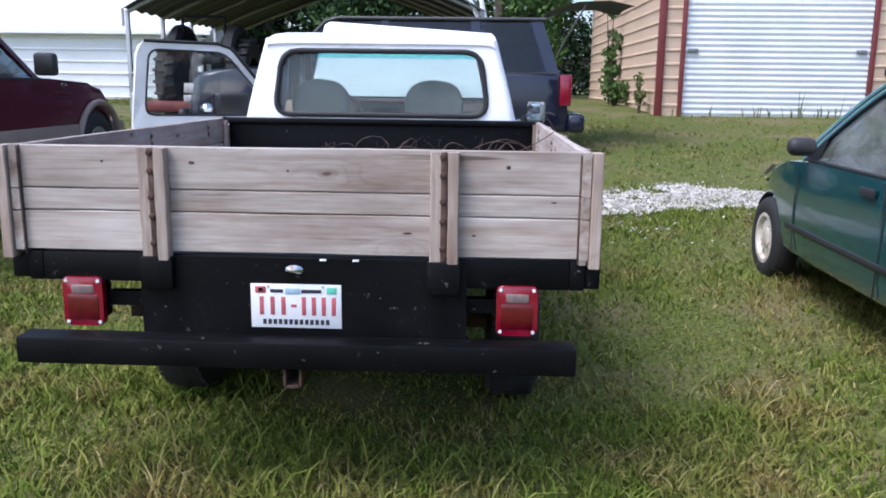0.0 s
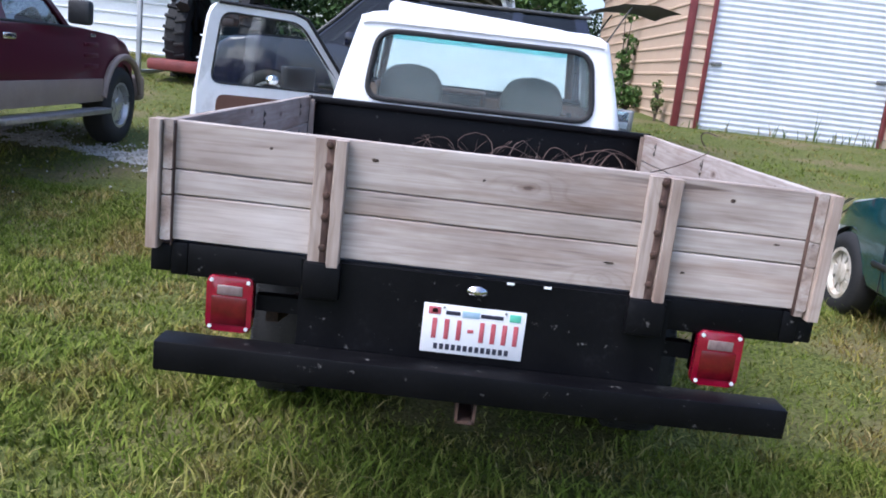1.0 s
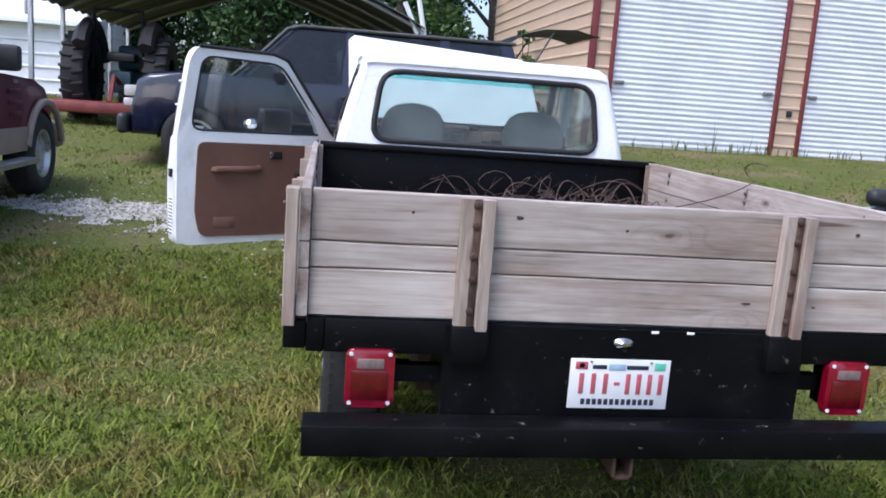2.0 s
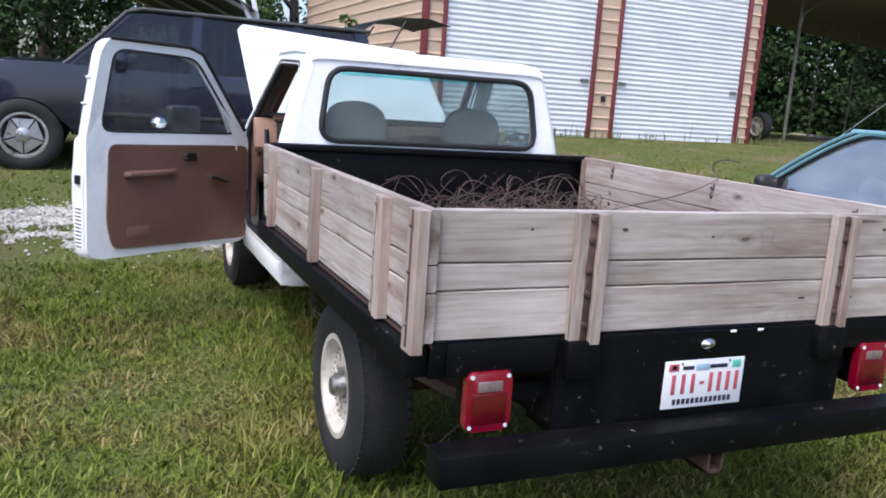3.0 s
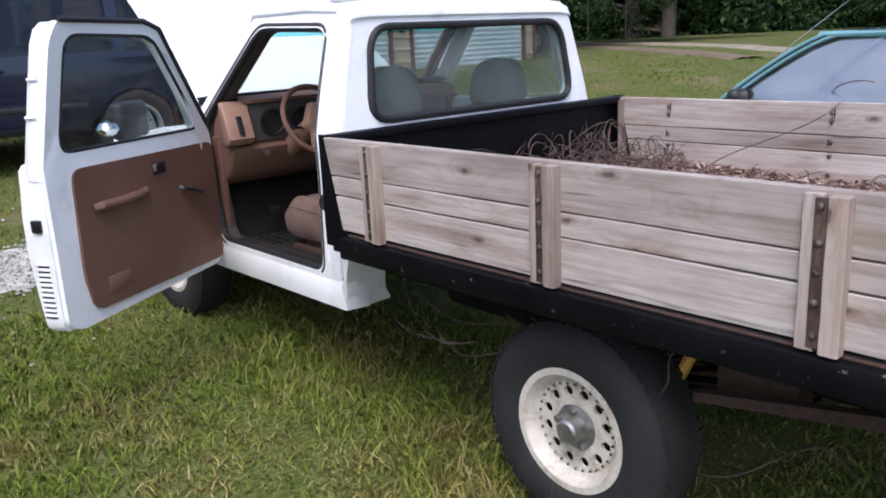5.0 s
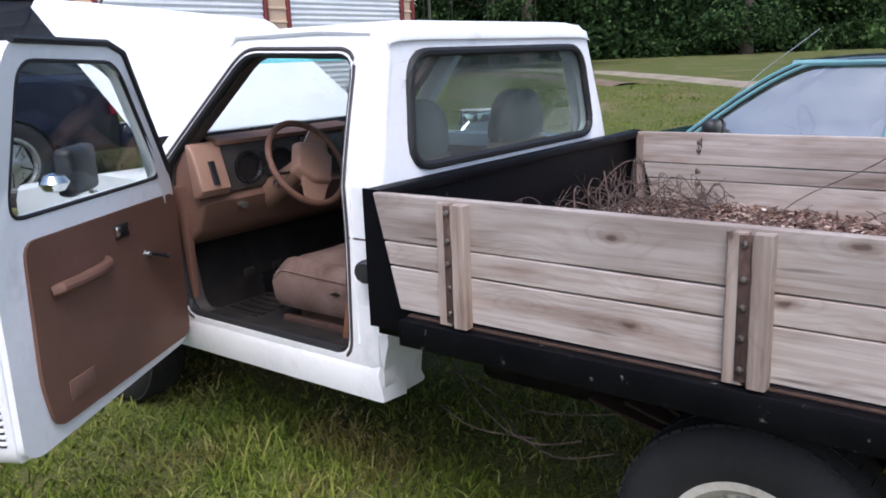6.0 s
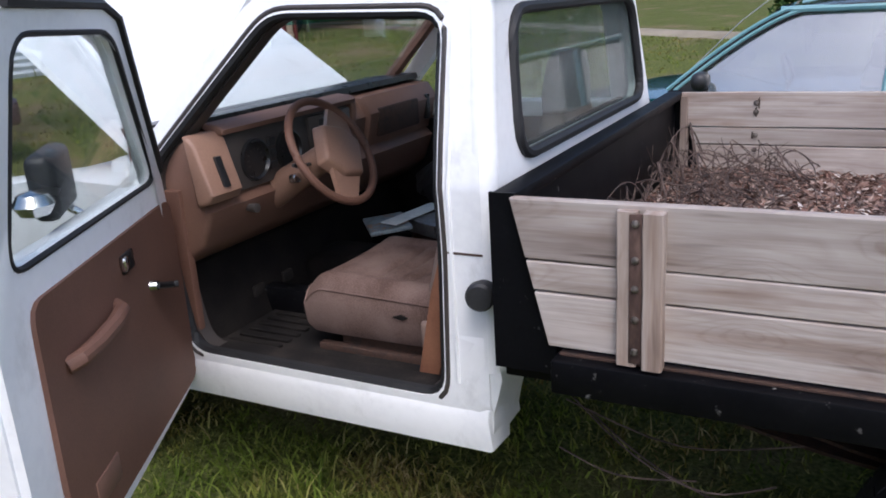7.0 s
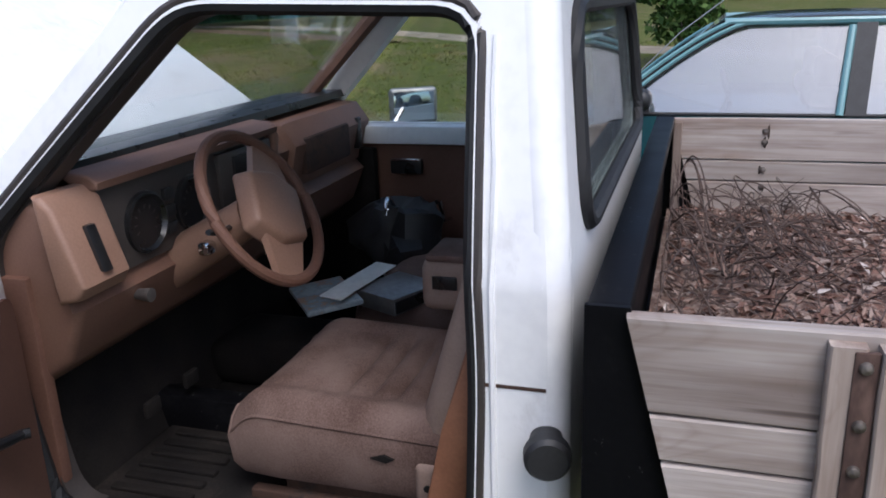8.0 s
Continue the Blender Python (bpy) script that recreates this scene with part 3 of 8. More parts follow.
def ribbon(name, centre, half, material, label, lift, seed=0, kind="structure"):
    """A strip that follows the ground, with a ragged edge."""
    rnd = random.Random(seed)
    pts, verts, faces = [], [], []
    for (ax, ay), (cx_, cy_) in zip(centre, centre[1:]):
        steps = max(2, int(math.hypot(cx_ - ax, cy_ - ay) / 0.35))
        pts += [(ax + (cx_ - ax) * k / steps, ay + (cy_ - ay) * k / steps) for k in range(steps)]
    pts.append(centre[-1])
    for i, (x, y) in enumerate(pts):
        a, b = pts[max(0, i - 1)], pts[min(len(pts) - 1, i + 1)]
        d = Vector((b[0] - a[0], b[1] - a[1])).normalized()
        nx, ny = -d.y, d.x
        h0, h1 = half * rnd.uniform(0.75, 1.2), half * rnd.uniform(0.75, 1.2)
        for k, s in enumerate((-h0, -h0 * 0.4, h1 * 0.4, h1)):
            px, py = x + nx * s, y + ny * s
            verts.append((px, py, rise(px, py) + (lift if k in (1, 2) else -0.004)))
    for i in range(len(pts) - 1):
        for k in range(3):
            a = i * 4 + k
            faces.append((a, a + 1, a + 5, a + 4))
    me = raw(name, verts, faces, material)
    for p in me.polygons:
        p.use_smooth = True
    return tagged(new(name, me), label, name.replace("_", " "), kind=kind)


def build_track():
    step, verts, faces, index = 0.07, [], [], {}

    def vert(i, j):
        if (i, j) not in index:
            x, y = i * step, j * step
            x, y = x + 0.03 * noise.noise((x * 11, y * 11, 2)), y + 0.03 * noise.noise((x * 11, y * 11, 5))
            index[i, j] = len(verts)
            verts.append((x, y, rise(x, y) + 0.004 + 0.008 * noise.noise((x * 9, y * 9, 0))))
        return index[i, j]
    for i in range(int(-10 / step), int(16 / step)):
        for j in range(int(6.3 / step), int(10.2 / step)):
            if track_at((i + 0.5) * step, (j + 0.5) * step) > 0.3:
                faces.append((vert(i, j), vert(i + 1, j), vert(i + 1, j + 1), vert(i, j + 1)))
    me = raw("gravel_track", verts, faces, "gravel")
    for p in me.polygons:
        p.use_smooth = True
    tagged(new("gravel_track", me), "ragged track of pale gravel across the grass", "gravel track", kind="structure")
    rnd = random.Random(6)
    V, F = [], []
    while len(V) < 6 * 9000:
        x, y = rnd.uniform(-7, 9), rnd.uniform(6.3, 10.2)
        k = track_at(x, y)
        if rnd.random() > max(0.008 if x < 3.5 else 0.0, k * 1.3 + 0.1):
            continue
        r, z, b = rnd.uniform(0.006, 0.018), rise(x, y), len(V)
        for d in ((1, 0, 0), (0, 1, 0), (-1, 0, 0), (0, -1, 0), (0, 0, 0.8), (0, 0, -0.6)):
            V.append((x + d[0] * r * rnd.uniform(0.7, 1.3), y + d[1] * r * rnd.uniform(0.7, 1.3), z + 0.012 + d[2] * r))
        for q in range(4):
            F += [(b + q, b + (q + 1) % 4, b + 4), (b + (q + 1) % 4, b + q, b + 5)]
    tagged(new("gravel_stones", raw("gravel_stones", V, F, "pebbles")), "loose pale gravel stones strewn over the track", "gravel", kind="stuff")


build_track()
ribbon("soil_strip", [(12.6, 10.4), (14.2, 13.6), (16.4, 17.2), (18.6, 20.4)], 0.4, "bare_soil", "strip of bare reddish soil along the road", 0.045, 8)
ribbon("sandy_road", [(5, -22), (9, -6), (11.5, 2), (13.5, 8.5), (16.5, 14), (21, 21), (29, 31)], 0.4, "sand_road", "pale sandy road beyond the lawn", 0.05, 5)


# ---- garage ----
GY, GZ, GTOP = 14.79, 0.87, 5.2


def siding(bm, a, b, z0, z1, out, pitch=0.24, depth=0.022, skip=None):
    """Sheet-metal siding with raised level ribs from a to b (plan points), facing out."""
    prof, z = [], z0
    while z < z1 - 0.01:
        for dz, d in ((0, 0), (pitch - 0.06, 0), (pitch - 0.045, depth), (pitch - 0.015, depth)):
            if z + dz < z1:
                prof.append((z + dz, d))
        z += pitch
    prof.append((z1, 0))
    cols = []
    for p in (a, b):
        cols.append([bm.verts.new((p[0] + out[0] * d, p[1] + out[1] * d, h)) for h, d in prof])
    for i in range(len(prof) - 1):
        bm.faces.new((cols[0][i], cols[1][i], cols[1][i + 1], cols[0][i + 1]))
    back = [bm.verts.new((p[0] - out[0] * 0.08, p[1] - out[1] * 0.08, h)) for p in (a, b) for h in (z0, z1)]
    bm.faces.new((back[0], back[1], back[3], back[2]))
    bm.faces.new((cols[0][0], back[0], back[2], cols[1][0]))
    bm.faces.new((cols[0][-1], cols[1][-1], back[3], back[1]))
    bm.faces.new([*cols[0][::-1], back[0], back[1]][::-1])
    bm.faces.new([*cols[1], back[3], back[2]])
    return bm


def roller_door(x0, x1, parent, y):
    bm, prof, z = bmesh.new(), [], GZ - 0.03
    top = GZ + 3.42
    while z < top:
        for k in range(6):
            prof.append((z + 0.1 * k / 6, 0.009 * math.cos(2 * math.pi * k / 6)))
        z += 0.1
    cols = [[bm.verts.new((x, y - dd, h)) for h, dd in prof] for x in (x0, x1)]
    for i in range(len(prof) - 1):
        bm.faces.new((cols[0][i], cols[1][i], cols[1][i + 1], cols[0][i + 1]))
    back = [bm.verts.new((x, y + 0.04, h)) for x in (x0, x1) for h in (prof[0][0], prof[-1][0])]
    bm.faces.new((back[0], back[1], back[3], back[2]))
    d = part("roller_door", bm, "door_white", parent, "white corrugated roll-up door, closed", smooth=80)
    bm = bx(x0 + 0.02, x1 - 0.02, y - 0.035, y + 0.02, GZ - 0.04, GZ + 0.05, bevel=0.008)
    part("bottom_bar", bm, "galvanised", d)
    for hx in (x0 + 0.16, x1 - 0.16):
        bm = bx(hx - 0.09, hx + 0.09, y - 0.05, y - 0.014, GZ + 1.22, GZ + 1.29, bevel=0.01)
        cyl(bm, (hx - 0.02, y - 0.03, GZ + 1.255), (hx - 0.02, y - 0.085, GZ + 1.255), 0.025)
        part("latch", bm, "dull_metal", d, "dark slide latch with padlock")
    return d


def build_garage():
    g = thing("garage", (7.14, GY + 4, GZ), "tan metal garage with red trim and two white roll-up doors", "garage")
    xl, xr = 3.2, 11.08
    d1, d2 = (3.63, 6.86), (7.45, 10.66)
    for a, b in ((xl, d1[0]), (d1[1], d2[0]), (d2[1], xr)):
        part("wall", siding(bmesh.new(), (a, GY), (b, GY), GZ - 0.15, GZ + 3.45, (0, -1)), "tan_siding", g, smooth=None)
    part("wall", siding(bmesh.new(), (xl, GY), (xr, GY), GZ + 3.45, GTOP, (0, -1)), "tan_siding", g, smooth=None)
    part("wall", siding(bmesh.new(), (xl, GY + 9), (xl, GY), GZ - 0.15, GTOP, (-1, 0)), "tan_siding", g, smooth=None)
    part("wall", siding(bmesh.new(), (xr, GY), (xr, GY + 9), GZ - 0.15, GTOP, (1, 0)), "tan_siding", g, smooth=None)
    part("wall", siding(bmesh.new(), (xr, GY + 9), (xl, GY + 9), GZ - 0.15, GTOP, (0, 1)), "tan_siding", g, smooth=None)
    for a in (xl - 0.03, d1[0] - 0.06, d1[1], d2[0] - 0.06, d2[1], xr - 0.06):
        top = GTOP if a in (xl - 0.03, xr - 0.06) else GZ + 3.5
        w = 0.12 if a == xl - 0.03 else 0.075
        part("corner_trim", bx(a, a + w, GY - 0.055, GY + 0.05, GZ - 0.12, top, bevel=0.008), "red_trim", g, "red metal trim strip")
    for a, b in (d1, d2):
        part("header_trim", bx(a, b, GY - 0.055, GY + 0.02, GZ + 3.42, GZ + 3.5, bevel=0.008), "red_trim", g, "red metal trim strip")
        roller_door(a, b, g, GY + 0.02)
    part("keypad", bx(7.12, 7.22, GY - 0.06, GY - 0.02, GZ + 0.86, GZ + 0.97, bevel=0.01), "black_plastic", g, "small dark box on the wall")
    bm = bmesh.new()
    prism(bm, [(xl - 0.25, GTOP - 0.02), (7.14, GTOP + 1.3), (xr + 0.25, GTOP - 0.02), (xr + 0.25, GTOP + 0.06), (7.14, GTOP + 1.4), (xl - 0.25, GTOP + 0.06)], "y", GY - 0.2, GY + 9.2)
    part("roof", bm, "roof_metal", g)
    bm = bmesh.new()
    prism(bm, [(xl, GTOP), (xr, GTOP), (7.14, GTOP + 1.3)], "y", GY + 0.0, GY + 0.08)
    part("gable", bm, "tan_siding", g)
    part("floor_slab", bx(xl, xr, GY - 0.02, GY + 9, GZ - 0.3, GZ - 0.04), "concrete", g)


build_garage()


# ---- white building far left, carport ----
def build_white_building():
    b = thing("white_shed", (-14, 22, 0.8), "long white metal shed with level siding and pale roof", "shed")
    part("wall", siding(bmesh.new(), (-30, 21), (-7.0, 21), 0.5, 2.72, (0, -1), pitch=0.3, depth=0.03), "white_siding", b, smooth=None)
    part("wall", siding(bmesh.new(), (-7.0, 21), (-7.0, 31), 0.5, 2.72, (1, 0), pitch=0.3, depth=0.03), "white_siding", b, smooth=None)
    bm = bmesh.new()
    prism(bm, [(20.7, 2.65), (26, 4.12), (31.4, 2.65), (31.4, 2.75), (26, 4.27), (20.7, 2.75)], "x", -30.3, -6.75)
    part("roof", bm, "white_paint", b)
    part("gable", prism(bmesh.new(), [(21, 2.67), (26, 4.07), (31, 2.67)], "x", -7.08, -7.01), "white_siding", b)


def build_carport():
    c = thing("carport", (-2.2, 17, 0.72), "open metal carport with a dark ribbed arched roof", "carport")
    x0, x1, y0, y1, ze, zr = -6.06, 0.1, 13.95, 20.6, 2.67, 3.8
    prof = []
    for i in range(25):
        t = i / 24
        x = x0 + (x1 - x0) * t
        s = 1 - abs(2 * t - 1)
        prof.append((x, ze + (zr - ze) * min(1.0, s * 1.05) ** 0.85))
    bm, rows = bmesh.new(), []
    ny = 61
    for j in range(ny):
        y = y0 + (y1 - y0) * j / (ny - 1)
        d = 0.03 if j % 4 in (1, 2) else 0.0
        rows.append([[bm.verts.new((x, y, z + d + t)) for x, z in prof] for t in (0, 0.012)])
    for a, b in zip(rows, rows[1:]):
        for k in range(2):
            for i in range(len(prof) - 1):
                bm.faces.new((a[k][i], a[k][i + 1], b[k][i + 1], b[k][i]))
    part("roof", bm, "dark_sheet", c, "dark ribbed sheet roof", smooth=None)
    part("fascia", prism(bmesh.new(), [(y0 - 0.03, ze - 0.28), (y0 + 0.02, ze - 0.28), (y0 + 0.02, ze + 0.02), (y0 - 0.03, ze + 0.02)], "x", x0, x0 + 0.03), "galvanised", c)
    for k in range(5):
        y = y0 + 0.15 + (y1 - y0 - 0.3) * k / 4
        tube_pts = [(x, y, z - 0.05) for x, z in prof]
        part("roof_bow", tube(bmesh.new(), tube_pts, 0.035, 6), "dull_metal" if k else "galvanised", c)
        for x in (x0 + 0.03, x1 - 0.03):
            part("post", bx(x - 0.035, x + 0.035, y - 0.035, y + 0.035, rise(x, y) - 0.1, ze, bevel=0.006), "galvanised", c)
    for a, b in (((x1 - 0.35, y0 + 0.15, 3.1), (x1 - 0.02, y0 + 0.15, 2.4)), ((x1 - 0.12, y0 + 0.15, 3.15), (x1, y0 + 0.15, 2.6))):
        part("knee_brace", tube(bmesh.new(), [a, b], 0.04, 8), "white_paint", c, "white painted brace")
    for x in (x0 + 0.03, x1 - 0.03):
        part("base_rail", bx(x - 0.03, x + 0.03, y0 + 0.12, y1 - 0.12, 0.86, 0.92, bevel=0.006), "galvanised", c)


build_white_building()
build_carport()

# ---- vehicles: shared pieces ----
def tyre_profile(r, rim, w):
    h = w / 2
    return [(rim, -h * 0.82), (rim + 0.02, -h * 0.95), ((r + rim) / 2, -h), (r - 0.035, -h * 0.93), (r - 0.008, -h * 0.74), (r, -h * 0.6), (r, h * 0.6),
            (r - 0.008, h * 0.74), (r - 0.035, h * 0.93), ((r + rim) / 2, h), (rim + 0.02, h * 0.95), (rim, h * 0.82)]


def add_wheel(parent, at, side, r, rim, w, rim_mat, style, local=False, label="", turn=0):
    """A wheel whose outer face looks along side * x."""
    m = pose(*at, 0, 90 * side, 0) if not turn else pose(*at, 0, 0, turn) @ pose(0, 0, 0, 0, 90 * side, 0)
    bm = lathe(bmesh.new(), tyre_profile(r, rim, w), m, 48)
    wheel = part("wheel", bm, "rubber", parent, label or "black rubber tyre", smooth=40, local=local)
    h = w / 2
    bm = bmesh.new()
    if style == "modular":
        tread = bmesh.new()
        for k in range(56):
            a = 2 * math.pi * k / 56
            for z0, z1, rr in ((h * 0.42, h * 0.8, r - 0.004), (-h * 0.8, -h * 0.42, r - 0.004), (-h * 0.2, h * 0.2, r)):
                q = box(bmesh.new(), -0.006, 0.0025 if rr == r else 0.0015, -0.0145, 0.0145, z0, z1)
                q.transform(m @ pose(0, 0, 0, 0, 0, math.degrees(a) + (3 if rr == r else 0)) @ pose(rr, 0, 0))
                tmp = bpy.data.meshes.new("tread")
                q.to_mesh(tmp)
                q.free()
                tread.from_mesh(tmp)
                bpy.data.meshes.remove(tmp)
        tagged(part("tread", tread, "rubber", wheel, "worn tread blocks", smooth=None, local=local), kind="stuff")["label"] = "worn tread blocks"
        lathe(bm, [(rim, -h * 0.8), (rim, h * 0.8), (rim + 0.012, h * 0.86), (rim + 0.01, h * 0.9), (rim - 0.012, h * 0.9), (rim - 0.018, h * 0.82), (rim - 0.028, h * 0.6), (rim - 0.045, h * 0.5)], m, 48)
        # the disc, with a ring of round holes
        n, ri, ro = 12, 0.075, rim - 0.045
        hole_r, hr = 0.5 * (ri + ro) + 0.006, 0.0172
        seg = 6
        for k in range(n):
            a0, a1 = 2 * math.pi * k / n, 2 * math.pi * (k + 1) / n
            am = (a0 + a1) / 2
            outer = [Vector((ri * math.cos(a0 + (a1 - a0) * i / seg), ri * math.sin(a0 + (a1 - a0) * i / seg))) for i in range(seg + 1)]
            outer += [Vector((ro * math.cos(a1 - (a1 - a0) * i / seg), ro * math.sin(a1 - (a1 - a0) * i / seg))) for i in range(seg + 1)]
            outer = resample(outer, 20)
            c = Vector((hole_r * math.cos(am), hole_r * math.sin(am)))
            inner = [c + hr * (p - c).normalized() for p in outer]
            frame_plate(bm, outer, inner, lambda p, d: m @ Vector((p.x, p.y, h * 0.52 + d)), -0.012)
        part("rim", bm, rim_mat, wheel, "cream-white steel rim with round holes", local=True) if local else part("rim", bm, rim_mat, wheel, "cream-white steel rim with round holes")
        bm = lathe(bmesh.new(), [(0.076, h * 0.5), (0.076, h * 0.55), (0.05, h * 0.6), (0.042, h * 0.84), (0.04, h * 0.96), (0.032, h * 1.02), (0.0005, h * 1.03)], m, 20)
        part("hub", bm, "dull_metal", wheel, "grey metal hub")
        for k in range(5):
            a = 2 * math.pi * k / 5
            p = m @ Vector((0.062 * math.cos(a), 0.062 * math.sin(a), h * 0.55))
            q = m @ Vector((0.062 * math.cos(a), 0.062 * math.sin(a), h * 0.55 + 0.028))
            part("lug_nut", cyl(bmesh.new(), p, q, 0.011, n=6), "dull_metal", wheel)
        for k in range(30):
            a = 2 * math.pi * k / 30
            c0 = m @ Vector((0.1475 * math.cos(a), 0.1475 * math.sin(a), h * 0.51))
            c1 = m @ Vector((0.1475 * math.cos(a), 0.1475 * math.sin(a), h * 0.52 + 0.008))
            part("rim_bolt", cyl(bmesh.new(), c0, c1, 0.0072, 0.005, n=6), "chrome", wheel)
        bm = lathe(bmesh.new(), [(0.0005, h * 0.1), (rim - 0.01, h * 0.1)], m, 24)
        part("brake_drum", bm, "rusty", wheel)
    else:
        n = style
        lathe(bm, [(rim, -h * 0.8), (rim, h * 0.84), (rim + 0.01, h * 0.9), (rim - 0.015, h * 0.9), (rim - 0.03, h * 0.55)], m, 40)
        for k in range(n):
            a = 2 * math.pi * k / n
            wa = (0.74 if n > 5 else 0.93) * math.pi / n
            pts = [(0.05, a - wa * 0.9), (rim - 0.03, a - wa), (rim - 0.03, a + wa), (0.05, a + wa * 0.9)]
            front = [bm.verts.new(m @ Vector((q * math.cos(t), q * math.sin(t), h * (0.7 if q < 0.1 else 0.62)))) for q, t in pts]
            back = [bm.verts.new(m @ Vector((q * math.cos(t), q * math.sin(t), h * 0.45))) for q, t in pts]
            bm.faces.new(front)
            for i in range(4):
                bm.faces.new((front[i], back[i], back[(i + 1) % 4], front[(i + 1) % 4]))
        lathe(bm, [(0.075, h * 0.5), (0.075, h * 0.74), (0.06, h * 0.8), (0.0005, h * 0.82)], m, 20)
        part("rim", bm, rim_mat, wheel, local=local)
        bm = lathe(bmesh.new(), [(0.0005, h * 0.1), (rim - 0.01, h * 0.1)], m, 24)
        part("brake_disc", bm, "black_plastic", wheel, local=local)
    return wheel


def arch(cy, cz, r, z, n=9):
    """Points of a wheel arch from rear to front over (cy, cz), ending on the line z."""
    a = math.asin(max(-1, min(1, (z - cz) / r)))
    return [(cy - r * math.cos(a + (math.pi - 2 * a) * i / n), cz + r * math.sin(a + (math.pi - 2 * a) * i / n)) for i in range(n + 1)]

# ---- the white flatbed truck ----
truck = thing("pickup_truck", (-0.53, 4.9, 0.0), "white old pickup with wood-sided flatbed, open driver door and raised hood", "truck")
CX = -0.52
# where the cab stands on the frame
CAB_AT = pose(-0.05, -0.035, 0.027)


def side_x(z, half=0.0):
    """The cab's outer side: upright to the belt, leaning in above it."""
    t = max(0.0, (z - 1.22) / 0.5)
    return -1.345 + 0.13 * t ** 1.1 + (0.02 if z < 0.62 else 0.0)


def mirror_x(x):
    return 2 * CX - x


def cut(bm, zs, axis=2):
    """Cuts bm across at the given levels, so that it can be bent there."""
    for z in zs:
        co, no = [0, 0, 0], [0, 0, 0]
        co[axis], no[axis] = z, 1
        bmesh.ops.bisect_plane(bm, geom=bm.verts[:] + bm.edges[:] + bm.faces[:], plane_co=co, plane_no=no)


def build_cab():
    n = 144
    # back wall with the rear window
    outer = [(-1.3, 0.8), (0.26, 0.8), (0.26, 1.22), (0.165, 1.62), (0.12, 1.715), (-1.16, 1.715), (-1.205, 1.62), (-1.3, 1.22)]
    inner = [(-1.16, 1.262), (0.135, 1.262), (0.085, 1.64), (-1.11, 1.64)]
    o = resample(outer, n, 0.05)
    i = nearest_start(resample(inner, n, 0.1), o)

    def back(p, d):
        t = max(0.0, p.y - 1.2)
        return (p.x, 4.862 + 0.09 * t + d, p.y)
    bm = frame_plate(bmesh.new(), o, i, lambda p, d: (p.x, 4.862 + d, p.y), 0.04)
    cut(bm, (1.2, 1.24, 1.3, 1.4, 1.5, 1.6, 1.66))
    for v in bm.verts:
        v.co.y += 0.09 * max(0.0, v.co.z - 1.2)
    part("back_panel", bm, "white_paint", truck, "white cab back panel", smooth=40)
    gi = resample(inner, n, 0.1)
    part("rear_window_seal", tube(bmesh.new(), [Vector(back(p, -0.004)) for p in gi], 0.0165, 8, closed=True), "gasket", truck, "black rubber window seal")
    rw = part("rear_window", plate(bmesh.new(), gi, lambda p, d: back(p, 0.012 + d), 0.005), "rear_glass", truck, "dusty rear window glass")
    rw.visible_shadow = False
    # side frames with door openings
    so = [(4.895, 0.5), (4.895, 1.22), (4.94, 1.70), (5.1, 1.735), (5.62, 1.73), (6.11, 1.235), (6.08, 0.5)]
    si = [(5.03, 0.625), (5.013, 1.05), (5.027, 1.645), (5.585, 1.665), (6.03, 1.225), (5.985, 0.8), (5.955, 0.63)]
    o = resample(so, n, 0.05)
    i = nearest_start(resample(si, n, 0.07), o)
    for far in (False, True):
        bm = frame_plate(bmesh.new(), o, i, lambda p, d: (d, p.x, p.y), 0.06)
        cut(bm, (0.62, 0.66, 1.0, 1.22, 1.3, 1.4, 1.5, 1.6, 1.68))
        for v in bm.verts:
            v.co.x += side_x(v.co.z)
            if far:
                v.co.x = mirror_x(v.co.x)
        part("side_frame", bm, "white_paint", truck, "white cab side with sill and pillars", smooth=40)
        zs = [0.72, 0.86, 1.0, 1.22, 1.3, 1.4, 1.5, 1.6, 1.66, 1.7]
        pts = [(side_x(z) + 0.042, 4.903 + 0.09 * max(0, z - 1.2), z) for z in zs]
        if far:
            pts = [(mirror_x(a), b, c) for a, b, c in pts]
        part("corner_pillar", tube(bmesh.new(), pts, 0.042, 20), "white_paint", truck, "rounded white cab corner")
    lip = resample(si, n, 0.07)
    wide = [Vector((5.5 + (p.x - 5.5) * 1.02, 1.15 + (p.y - 1.15) * 1.025)) for p in lip]
    part("seal_lip", tube(bmesh.new(), [(side_x(p.y) + 0.006, p.x, p.y) for p in wide], 0.01, 8, closed=True), "cluster_grey", truck, "worn grey outer lip of the door seal")
    part("door_seal", tube(bmesh.new(), [(side_x(p.y) + 0.02, p.x, p.y) for p in lip], 0.019, 8, closed=True), "gasket", truck, "black rubber door seal")
    inner_si = [(q[0] + (0.016 if q[0] < 5.3 else -0.016), q[1] + (0.006 if q[1] < 1 else -0.015)) for q in si]
    i2 = resample(inner_si, n, 0.07)
    part("door_jamb", frame_plate(bmesh.new(), nearest_start(resample(si, n, 0.07), i2), i2, lambda p, d: (side_x(p.y) + 0.035 + d, p.x, p.y), 0.05), "cluster_grey", truck, "dirty grey-brown door jamb")
    # seam line and belt crease at the pillar
    part("pillar_seam", bx(side_x(1.05) - 0.0015, side_x(1.05) + 0.01, 4.897, 5.003, 1.046, 1.052), "rusty", truck)
    part("pillar_bead", tube(bmesh.new(), [(side_x(z) - 0.001, 4.985 + (0.008 if z > 1.4 else 0), z) for z in (0.68, 1.0, 1.22, 1.3, 1.4, 1.5, 1.6)], 0.006, 6), "white_paint", truck, "pressed bead along the pillar")
